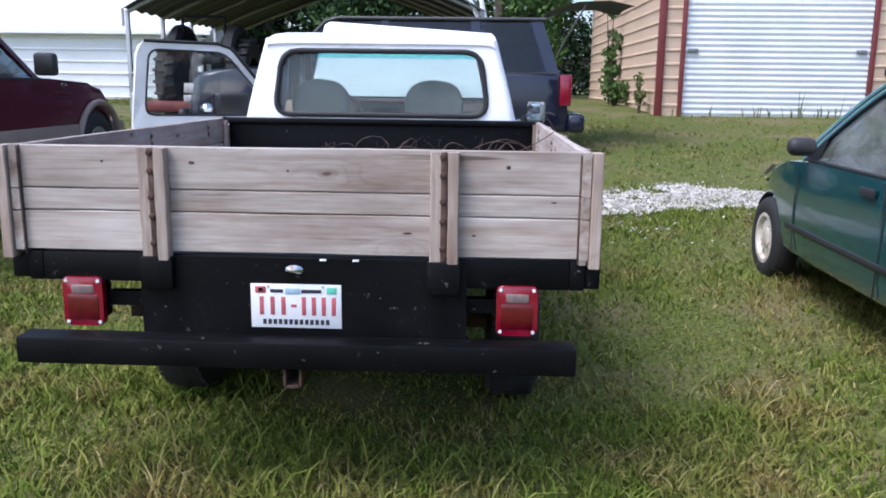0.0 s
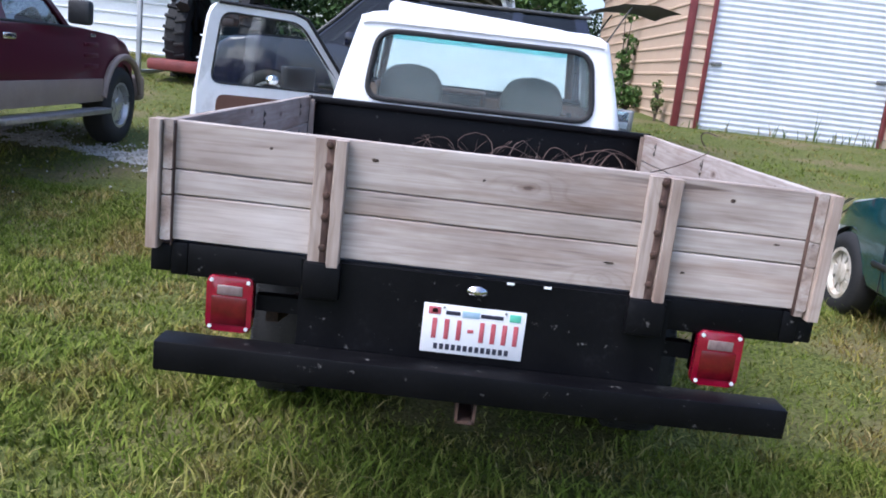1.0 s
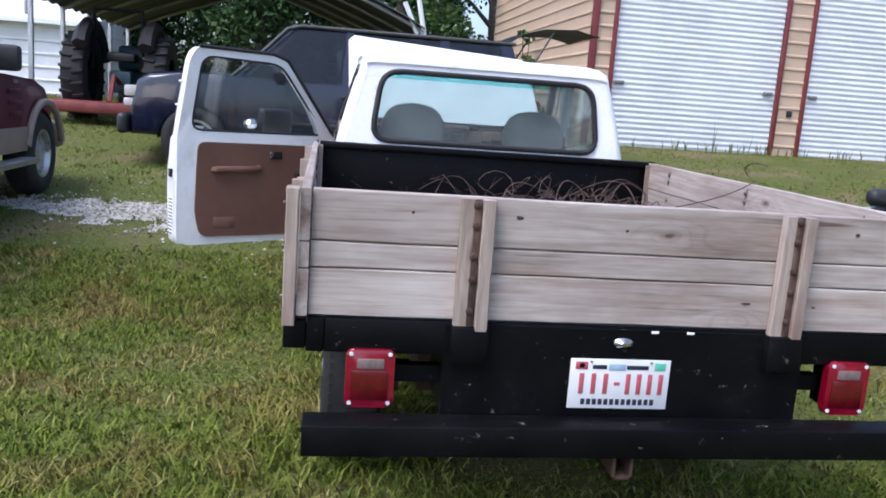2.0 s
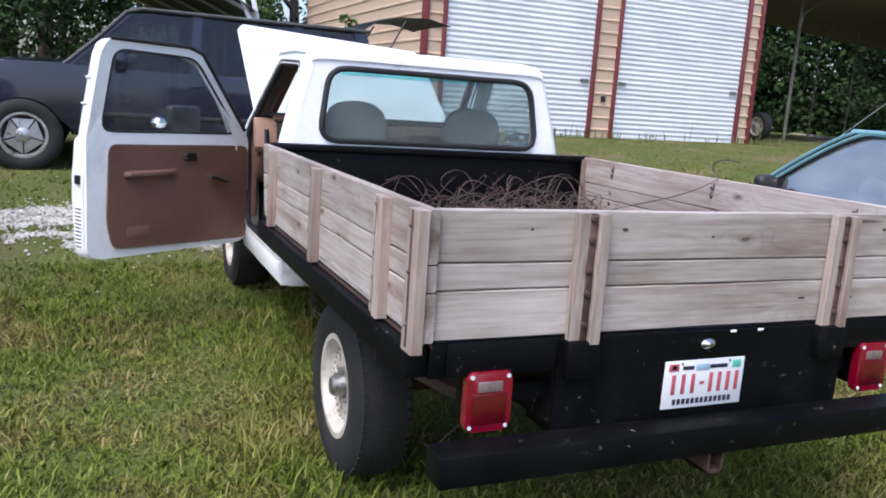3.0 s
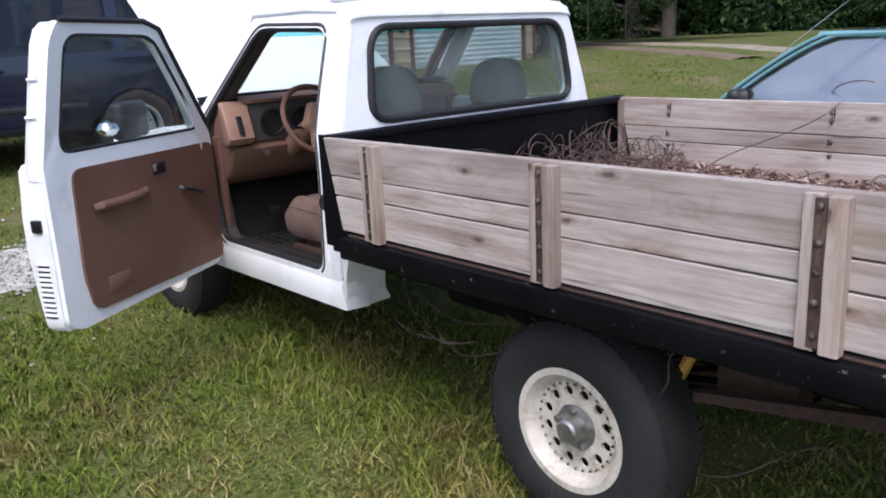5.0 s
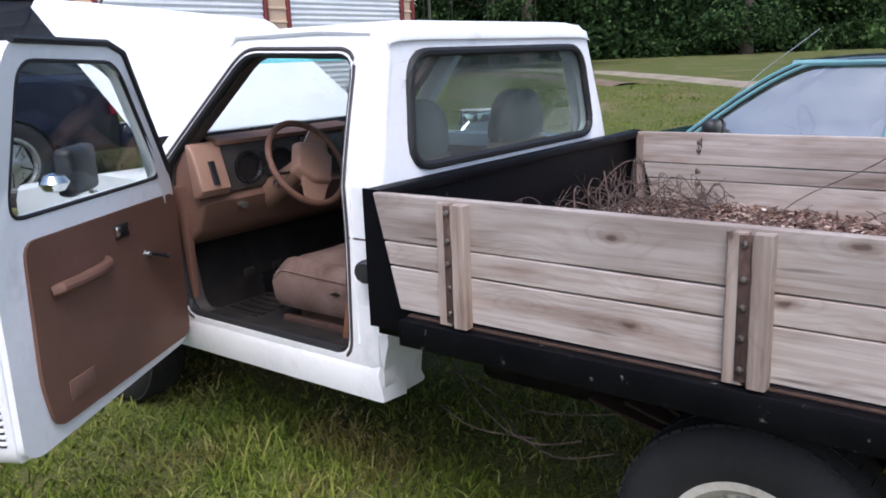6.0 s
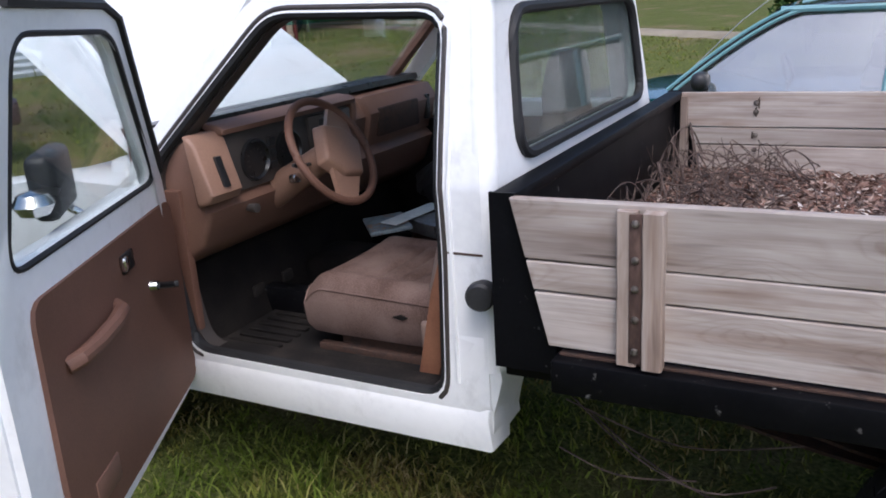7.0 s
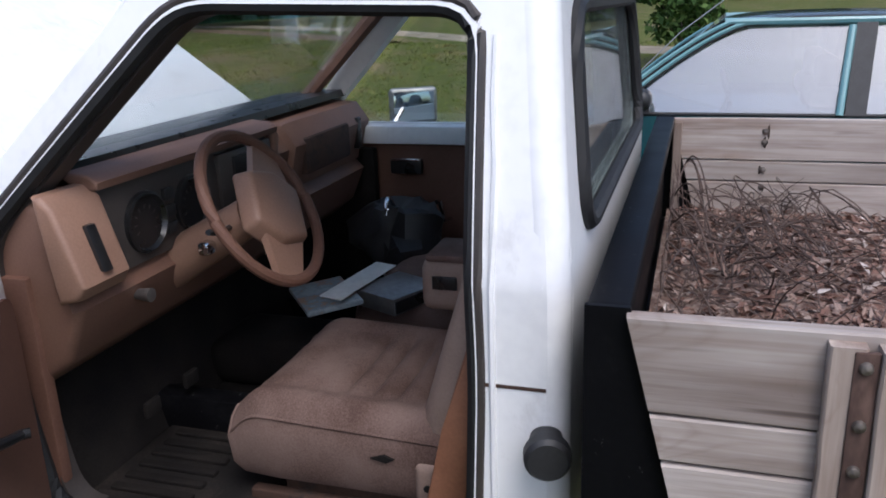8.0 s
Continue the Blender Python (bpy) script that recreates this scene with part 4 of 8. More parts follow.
    # rocker and cab corner
    bm = prism(bmesh.new(), [(-1.335, 0.615), (-1.35, 0.58), (-1.325, 0.47), (-1.2, 0.46), (-1.2, 0.57), (-1.29, 0.615)], "y", 4.9, 6.1, bevel=0.012)
    part("rocker_panel", bm, "white_paint", truck, "white rocker panel with chipped paint")
    bm = prism(bmesh.new(), [(mirror_x(-1.335), 0.64), (mirror_x(-1.35), 0.58), (mirror_x(-1.325), 0.47), (mirror_x(-1.2), 0.46), (mirror_x(-1.2), 0.64)], "y", 4.9, 6.1, bevel=0.012)
    part("rocker_panel", bm, "white_paint", truck)
    bm = prism(bmesh.new(), [(-1.33, 4.872), (-1.12, 4.872), (-1.12, 4.99), (-1.343, 4.99), (-1.347, 4.91)], "z", 0.455, 0.84, bevel=0.02)
    cut(bm, (0.52, 0.58, 0.64, 0.7, 0.76))
    for v in bm.verts:
        v.co.x += 0.05 * max(0.0, (0.62 - v.co.z) / 0.16) ** 1.5
        v.co.y += 0.05 * max(0.0, (0.7 - v.co.z) / 0.24) * (v.co.y < 4.95) + 0.012 * noise.noise(v.co * 14)
        v.co.x += 0.014 * noise.noise(v.co * 17)
    part("cab_corner", bm, "white_paint", truck, "dented white lower cab corner")
    # roof
    bm, rows = bmesh.new(), []
    edge = ((0.0, 0.062), (0.01, 0.034), (0.035, 0.014), (0.08, 0.004))
    across = [-1 + 2 * e for e, _ in edge] + [-0.6, -0.3, 0, 0.3, 0.6] + [1 - 2 * e for e, _ in edge[::-1]]
    fall = [d for _, d in edge] + [0, 0, 0, 0, 0] + [d for _, d in edge[::-1]]
    for k, (t, back_fall) in enumerate((*edge, (0.2, 0), (0.4, 0), (0.6, 0), (0.8, 0), (1.0, 0.02))):
        y = 4.894 + (5.7 - 4.894) * t
        rows.append([(CX + s * 0.688, y, 1.752 - max(d, back_fall) - 0.3 * min(d, back_fall)) for s, d in zip(across, fall)])
    top = [[bm.verts.new(p) for p in r] for r in rows]
    low = [[bm.verts.new((p[0], p[1], p[2] - 0.008)) for p in r] for r in rows]
    for g in (top, low):
        for a, b in zip(g, g[1:]):
            for j in range(12):
                bm.faces.new((a[j], a[j + 1], b[j + 1], b[j]))
    rim_t = [v for v in top[0]] + [r[-1] for r in top[1:]] + top[-1][-2::-1] + [r[0] for r in top[-2:0:-1]]
    rim_b = [v for v in low[0]] + [r[-1] for r in low[1:]] + low[-1][-2::-1] + [r[0] for r in low[-2:0:-1]]
    for j in range(len(rim_t)):
        q = (j + 1) % len(rim_t)
        bm.faces.new((rim_t[j], rim_t[q], rim_b[q], rim_b[j]))
    part("roof", bm, "white_paint", truck, "white cab roof")
    part("drip_rail", tube(bmesh.new(), [(side_x(1.70) + 0.005, y, z) for y, z in ((4.96, 1.705), (5.2, 1.722), (5.63, 1.722), (5.88, 1.475), (6.1, 1.25))], 0.011, 6), "white_paint", truck)
    # windscreen
    ws = [(-1.25, 6.11, 1.25), (0.21, 6.11, 1.25), (0.12, 5.645, 1.705), (-1.16, 5.645, 1.705)]
    bm = bmesh.new()
    a = [bm.verts.new(p) for p in ws]
    b = [bm.verts.new((p[0], p[1] - 0.004, p[2] - 0.004)) for p in ws]
    bm.faces.new(a)
    bm.faces.new(b[::-1])
    g = part("windscreen", bm, "glass", truck, "clear windscreen glass")
    g.visible_shadow = False
    low_l, low_r, up_r, up_l = (Vector(p) for p in ws)
    band = [up_l.lerp(low_l, 0.16), up_r.lerp(low_r, 0.16), up_r, up_l]
    bm = bmesh.new()
    bm.faces.new([bm.verts.new((p.x, p.y - 0.009, p.z - 0.009)) for p in band])
    g = part("tint_band", bm, "tint_band", truck, "teal tint band along the top of the windscreen")
    g.visible_shadow = False
    part("windscreen_seal", tube(bmesh.new(), ws, 0.009, 6, closed=True), "gasket", truck)
    for s in (0, 1):
        x0, x1 = (-1.2, -1.11) if s == 0 else (0.16, 0.07)
        bm = tube(bmesh.new(), [(x0, 6.12, 1.25), (x1, 5.655, 1.68)], 0.026, 8)
        part("pillar_trim", bm, "tan_plastic", truck, "tan plastic pillar trim")
    # passenger door, closed: skin, trim, glass
    bm = plate(bmesh.new(), [Vector(q) for q in ((5.0, 0.64), (5.0, 1.235), (6.02, 1.235), (6.02, 0.64))], lambda p, d: (mirror_x(side_x(p.y)) - 0.012 + d, p.x, p.y), -0.03)
    pd = part("passenger_door", bm, "white_paint", truck, "closed white passenger door")
    bm = plate(bmesh.new(), [Vector(q) for q in ((5.03, 0.66), (5.03, 1.16), (6.0, 1.16), (6.0, 0.66))], lambda p, d: (mirror_x(side_x(p.y)) - 0.05 + d, p.x, p.y), -0.025)
    part("trim_panel", bm, "brown_panel", pd, "brown door trim panel")
    part("inside_handle", bx(0.19, 0.215, 5.62, 5.74, 1.06, 1.115, bevel=0.008), "dial_black", pd, "black handle cup with chrome lip")
    part("inside_handle_lip", bx(0.186, 0.2, 5.625, 5.735, 1.105, 1.117, bevel=0.003), "chrome", pd)
    part("window_crank", tube(bmesh.new(), [(0.2, 5.52, 0.9), (0.17, 5.53, 0.9), (0.165, 5.55, 0.97), (0.13, 5.55, 0.975)], 0.009, 6), "chrome", pd, "chrome window crank")
    bm = plate(bmesh.new(), [Vector(q) for q in ((5.03, 1.23), (5.06, 1.65), (5.53, 1.665), (5.98, 1.24))], lambda p, d: (mirror_x(side_x(p.y)) - 0.03 + d, p.x, p.y), -0.004)
    g = part("window", bm, "glass", pd, "clear side window glass")
    g.visible_shadow = False


def door_mirror(parent, at, ang, w=0.2, h=0.15):
    m = pose(*at, 0, 0, ang)
    bm = box(bmesh.new(), -w / 2, w / 2, 0, 0.035, -h / 2, h / 2, bevel=0.016, seg=3)
    bm.transform(m)
    mr = part("wing_mirror", bm, "dull_metal", parent, "grey metal wing mirror")
    bm = box(bmesh.new(), -w / 2 + 0.015, w / 2 - 0.015, -0.004, 0.002, -h / 2 + 0.015, h / 2 - 0.015, bevel=0.0015)
    bm.transform(m)
    part("mirror_glass", bm, "mirror", mr, "mirror glass")
    return mr


def build_driver_door():
    hinge, end = Vector((-1.385, 5.94, 0)), Vector((-2.34, 5.405, 0))
    d = (end - hinge).normalized()
    D = Matrix(((d.x, -d.y, 0, hinge.x), (d.y, d.x, 0, hinge.y), (0, 0, 1, 0), (0, 0, 0, 1)))
    n = 160
    lean = lambda z: -0.09 * max(0.0, (z - 1.2) / 0.5)

    def at(u, v, z):
        return D @ Vector((u, v - lean(z), z))
    outer = [(0.0, 0.58), (0.0, 1.2), (0.06, 1.27), (0.43, 1.7), (0.5, 1.73), (1.01, 1.74), (1.05, 1.66), (1.09, 1.2), (1.09, 0.56), (1.02, 0.53), (0.06, 0.545)]
    win = [(0.085, 1.24), (0.465, 1.675), (0.972, 1.688), (1.01, 1.245)]
    o = resample([Vector(q) for q in outer], n, 0.03)
    i = nearest_start(resample([Vector(q) for q in win], n, 0.07), o)
    door = part("driver_door", frame_plate(bmesh.new(), o, i, lambda p, v: at(p.x, v, p.y), -0.045), "white_paint", truck, "open white driver door")
    # thick lower box between skin and trim
    low = [(0.015, 0.57), (0.015, 1.215), (1.085, 1.215), (1.1, 0.95), (1.098, 0.535)]
    bm = plate(bmesh.new(), resample([Vector(q) for q in low], 120, 0.04), lambda p, v: at(p.x, -0.02 if v == 0 else -0.105 - 0.032 * (1 - ((p.y - 0.95) / 0.38) ** 2) + 0.008 * noise.noise((p.x * 6, p.y * 9, 0)), p.y), -0.13)
    part("door_skin", bm, "white_paint", door, "white outer door skin")
    tp = [(0.015, 0.575), (0.015, 1.165), (0.965, 1.175), (0.98, 0.74), (0.945, 0.585)]
    bm = plate(bmesh.new(), resample([Vector(q) for q in tp], 120, 0.05), lambda p, v: at(p.x, v + 0.002, p.y), 0.014)
    trim = part("trim_panel", bm, "brown_panel", door, "brown vinyl door trim panel")
    bm = tube(bmesh.new(), [at(u, v, z) for u, v, z in ((0.56, 0.014, 1.02), (0.58, 0.036, 1.015), (0.66, 0.045, 1.012), (0.78, 0.045, 1.01), (0.85, 0.036, 1.008), (0.87, 0.014, 1.0))], 0.02, 10)
    part("armrest_pull", bm, "brown_panel", door, "brown moulded pull handle")
    def dbox(u0, u1, v0, v1, z0, z1, b):
        bm = box(bmesh.new(), u0, u1, v0, v1, z0, z1, bevel=b)
        bm.transform(D)
        return bm
    part("inside_handle", dbox(0.405, 0.49, 0.014, 0.024, 1.075, 1.125, 0.006), "dial_black", door, "black handle cup with chrome lever")
    part("inside_lever", dbox(0.47, 0.5, 0.018, 0.036, 1.085, 1.125, 0.008), "chrome", door, "chrome door lever")
    bm = cyl(bmesh.new(), at(0.3, 0.014, 0.98), at(0.3, 0.036, 0.98), 0.018, 0.013, 16)
    part("crank_hub", bm, "chrome", door, "chrome window crank")
    part("crank_arm", tube(bmesh.new(), [at(0.3, 0.032, 0.98), at(0.24, 0.04, 0.96), at(0.2, 0.044, 0.948), at(0.195, 0.06, 0.947)], 0.01, 8), "dial_black", door, "black crank arm")
    part("speaker_grille", dbox(0.72, 0.86, 0.014, 0.02, 0.64, 0.705, 0.004), "tan_plastic", door, "small square vent in the trim")
    # pressed louvres, dark strips painting the shade under each, and latch on the door's end face
    for k in range(11):
        z = 0.605 + 0.021 * k
        part("vent_slit", dbox(1.09, 1.1015, -0.1, -0.045, z - 0.006, z + 0.002, 0.001), "cluster_grey", door)
        part("vent_rib", dbox(1.09, 1.107, -0.104, -0.041, z + 0.002, z + 0.011, 0.003), "white_paint", door)
    part("latch", dbox(1.085, 1.112, -0.09, -0.045, 0.95, 1.0, 0.005), "dial_black", door, "black door latch")
    # thick rounded rear upright of the window frame with two stops
    bm, ends = bmesh.new(), []
    for z, u in ((1.15, 1.092), (1.2, 1.09), (1.35, 1.079), (1.5, 1.066), (1.66, 1.05), (1.71, 1.032), (1.735, 1.0)):
        ends.append([bm.verts.new(at(u + du, v, z)) for du, v in ((-0.055, -0.002), (-0.02, -0.002), (-0.006, -0.008), (0.0, -0.025), (0.003, -0.06), (-0.006, -0.095), (-0.03, -0.108), (-0.055, -0.108))])
    for a, b in zip(ends, ends[1:]):
        for j in range(8):
            bm.faces.new((a[j], a[(j + 1) % 8], b[(j + 1) % 8], b[j]))
    bm.faces.new(ends[0][::-1])
    bm.faces.new(ends[-1])
    bmesh.ops.recalc_face_normals(bm, faces=bm.faces[:])
    part("rear_upright", bm, "white_paint", door, "thick rounded rear frame of the door", smooth=60)
    for z, u in ((1.39, 1.076), (1.53, 1.063)):
        part("frame_stop", tube(bmesh.new(), [at(u + 0.004, -0.04, z), at(u + 0.006, -0.085, z)], 0.007, 8), "white_paint", door)
    bm = plate(bmesh.new(), resample([Vector(q) for q in ((0.09, 1.235), (0.47, 1.67), (0.97, 1.68), (1.01, 1.24))], 40, 0.05), lambda p, v: at(p.x, v - 0.025, p.y), 0.005)
    g = part("window", bm, "glass", door, "clear wound-up door glass")
    g.visible_shadow = False
    part("window_seal", tube(bmesh.new(), [at(p.x, -0.003, p.y) for p in resample([Vector(q) for q in win], 120, 0.07)], 0.0075, 6, closed=True), "gasket", door, "black window channel")
    part("top_seal", tube(bmesh.new(), [at(u, 0.0, z) for u, z in ((0.04, 1.26), (0.42, 1.705), (0.52, 1.735), (1.0, 1.742))], 0.012, 6), "gasket", door, "black rubber top seal")
    m = at(0.37, -0.17, 1.31)
    bm = box(bmesh.new(), -0.125, 0.125, -0.05, 0.02, -0.085, 0.085, bevel=0.025, seg=3)
    bm.transform(Matrix.Translation(m) @ pose(0, 0, 0, 0, 0, math.degrees(math.atan2(d.y, d.x)) + 12))
    part("wing_mirror", bm, "black_plastic", door, "black-backed wing mirror with chrome face")
    bm = lathe(bmesh.new(), [(0.0005, 0.035), (0.035, 0.025), (0.05, 0), (0.035, -0.025), (0.0005, -0.035)], Matrix.Translation(at(0.56, -0.15, 1.29)), 20)
    part("round_mirror", bm, "chrome", door, "small round chrome mirror")
    part("mirror_arm", tube(bmesh.new(), [at(0.3, -0.13, 1.2), at(0.31, -0.16, 1.22), at(0.36, -0.17, 1.28)], 0.011, 8), "chrome", door, "chrome mirror arm")


def build_front():
    # cowl, wings, hood, nose
    part("cowl", bx(-1.26, 0.22, 6.1, 6.3, 1.1, 1.235, bevel=0.03), "white_paint", truck, "white cowl with black grille")
    part("cowl_grille", bx(-1.2, 0.16, 6.15, 6.26, 1.233, 1.241, bevel=0.003), "dial_black", truck)
    for sgn in (0, 1):
        prof = [(6.13, 0.5), (6.13, 1.2), (6.5, 1.18), (7.28, 1.08), (7.33, 1.0), (7.33, 0.62)] + [(2 * 6.6 - y, z) for y, z in arch(6.6, 0.37, 0.42, 0.55)]
        fx = (-1.345, -1.12) if sgn == 0 else (mirror_x(-1.345), mirror_x(-1.12))
        part("front_wing", prism(bmesh.new(), prof, "x", *fx, bevel=0.03), "white_paint", truck, "white front wing")
    part("engine_bay", bx(-1.12, 0.08, 6.2, 7.2, 0.45, 0.95, bevel=0.03), "rusty", truck, "dark engine bay")
    part("nose", bx(-1.3, 0.26, 7.22, 7.34, 0.55, 1.02, bevel=0.03), "white_paint", truck, "white front nose")
    part("front_bumper", bx(-1.36, 0.32, 7.36, 7.5, 0.42, 0.56, bevel=0.03), "chrome", truck, "chrome front bumper")
    # hood standing open
    h0, h1 = Vector((0, 6.2, 1.24)), Vector((0, 7.08, 1.95))
    u = (h1 - h0).normalized()
    nrm = Vector((0, -u.z, u.y))
    bm = bmesh.new()
    L = (h1 - h0).length
    prof = [(0.0, -0.72), (0.0, 0.72), (L - 0.05, 0.735), (L, 0.7), (L, -0.7), (L - 0.05, -0.735)]
    sag = lambda w, a: 0.085 * (w / 1.4 + 0.5) * a / L
    rings = []
    for off, sc in ((0.0, 1.0), (0.022, 0.985)):
        rings.append([bm.verts.new(Vector((CX + w * sc, 0, -sag(w, a))) + h0 + u * a + nrm * off) for a, w in prof])
    bm.faces.new(rings[0][::-1])
    bm.faces.new(rings[1])
    for j in range(6):
        k = (j + 1) % 6
        bm.faces.new((rings[0][j], rings[0][k], rings[1][k], rings[1][j]))
    hood = part("hood", bm, "white_paint", truck, "white hood propped open")
    for w in (-0.45, 0.45):
        part("hood_crease", tube(bmesh.new(), [h0 + Vector((CX + w, 0, 0)) + nrm * 0.016 + u * 0.05, h0 + Vector((CX + w * 0.94, 0, -sag(w, L - 0.06))) + nrm * 0.016 + u * (L - 0.06)], 0.012, 6), "white_paint", hood)
    for x in (-1.1, 0.06):
        part("hood_hinge", tube(bmesh.new(), [(x, 6.2, 1.08), (x, 6.3, 1.22), (x, 6.35, 1.36)], 0.014, 6), "black_steel", truck)
    for k, x in enumerate((-1.05, -0.4)):
        part("wiper", tube(bmesh.new(), [(x, 6.18, 1.25), (x + 0.25, 6.13, 1.265), (x + 0.5, 6.12, 1.275)], 0.008, 6), "dial_black", truck, "black wiper")


PARTS_AT[0] = CAB_AT
build_cab()
build_front()
PARTS_AT[0] = None
build_driver_door()


# ---- flatbed ----
def make_board(L, W, T, seed, slant=0.0):
    """A sawn board along local x with eased, slightly wavy edges."""
    rnd = random.Random(seed)
    n, bm = 8, bmesh.new()
    rings = []
    for k in range(n + 1):
        x = -L / 2 + L * k / n
        dz, dt = rnd.uniform(-0.0012, 0.0012), rnd.uniform(-0.001, 0.001)
        e = 0.003
        h, t = W / 2 + dz, T / 2 + dt
        pts = [(-t, -h + e), (-t + e, -h), (t - e, -h), (t, -h + e), (t, h - e), (t - e, h), (-t + e, h), (-t, h - e)]
        rings.append([bm.verts.new((x + (slant * b if k == n else 0), a, b)) for a, b in pts])
    for a, b in zip(rings, rings[1:]):
        for i in range(8):
            bm.faces.new((a[i], a[(i + 1) % 8], b[(i + 1) % 8], b[i]))
    bm.faces.new(rings[0][::-1])
    bm.faces.new(rings[-1])
    finish(bm, 40)
    me = bpy.data.meshes.new("board")
    bm.to_mesh(me)
    bm.free()
    me.materials.append(M["wood"])
    return me


BOARD = [0]


def board(parent, c, L, W, T, turn, name="board", label="", slant=0.0):
    """turn: the pose that lays local x along the board."""
    BOARD[0] += 1
    ob = piece(name, make_board(L, W, T, BOARD[0], slant), Matrix.Translation(c) @ turn, parent)
    if name == "stake":
        ob.data.materials[0] = M["stake_wood"]
    WM[ob] = Matrix.Translation(c) @ turn
    if label:
        ob["label"] = label
    return ob


ALONG_X, ALONG_Y, UP_X, UP_Y = pose(0, 0, 0), pose(0, 0, 0, 0, 0, 90), pose(0, 0, 0, 0, -90, 0), pose(0, 0, 0, 0, 0, 90) @ pose(0, 0, 0, 0, -90, 0)
# heights of the three courses: (bottom, top)
COURSES = ((0.912, 1.045), (1.049, 1.119), (1.123, 1.264))
bed = None


def bolt_row(parent, x, y, zs, out, r=0.008, material="bolt_head"):
    for z in zs:
        p = Vector((x, y, z))
        bm = lathe(bmesh.new(), [(r * 1.3, 0), (r * 1.25, 0.003), (r, 0.006), (0.0004, 0.008)], Matrix.Translation(p) @ Vector(out).to_track_quat("Z", "Y").to_matrix().to_4x4(), 10)
        part("bolt", bm, material, parent)


def knot(parent, c, out, rx, rz):
    """A dark knot, a thin oval set just proud of its board."""
    q = Vector(out).to_track_quat("Z", "Y").to_matrix().to_4x4()
    bm = lathe(bmesh.new(), [(1.0, 0), (0.75, 0.0012), (0.0004, 0.0014)], Matrix(), 14)
    for v in bm.verts:
        w = 0.55 + 0.25 * noise.noise((v.co.x * 1.7 + c[0] * 9, v.co.y * 1.7, c[2] * 9))
        v.co.x, v.co.y = v.co.x * w, v.co.y * w
    sx = (rx, rz) if abs(out[1]) > 0.5 else (rz, rx)
    bm.transform(Matrix.Translation(c) @ q @ Matrix.Diagonal((sx[0], sx[1], 1, 1)))
    part("knot", bm, "knot", parent, "dark wood knot")


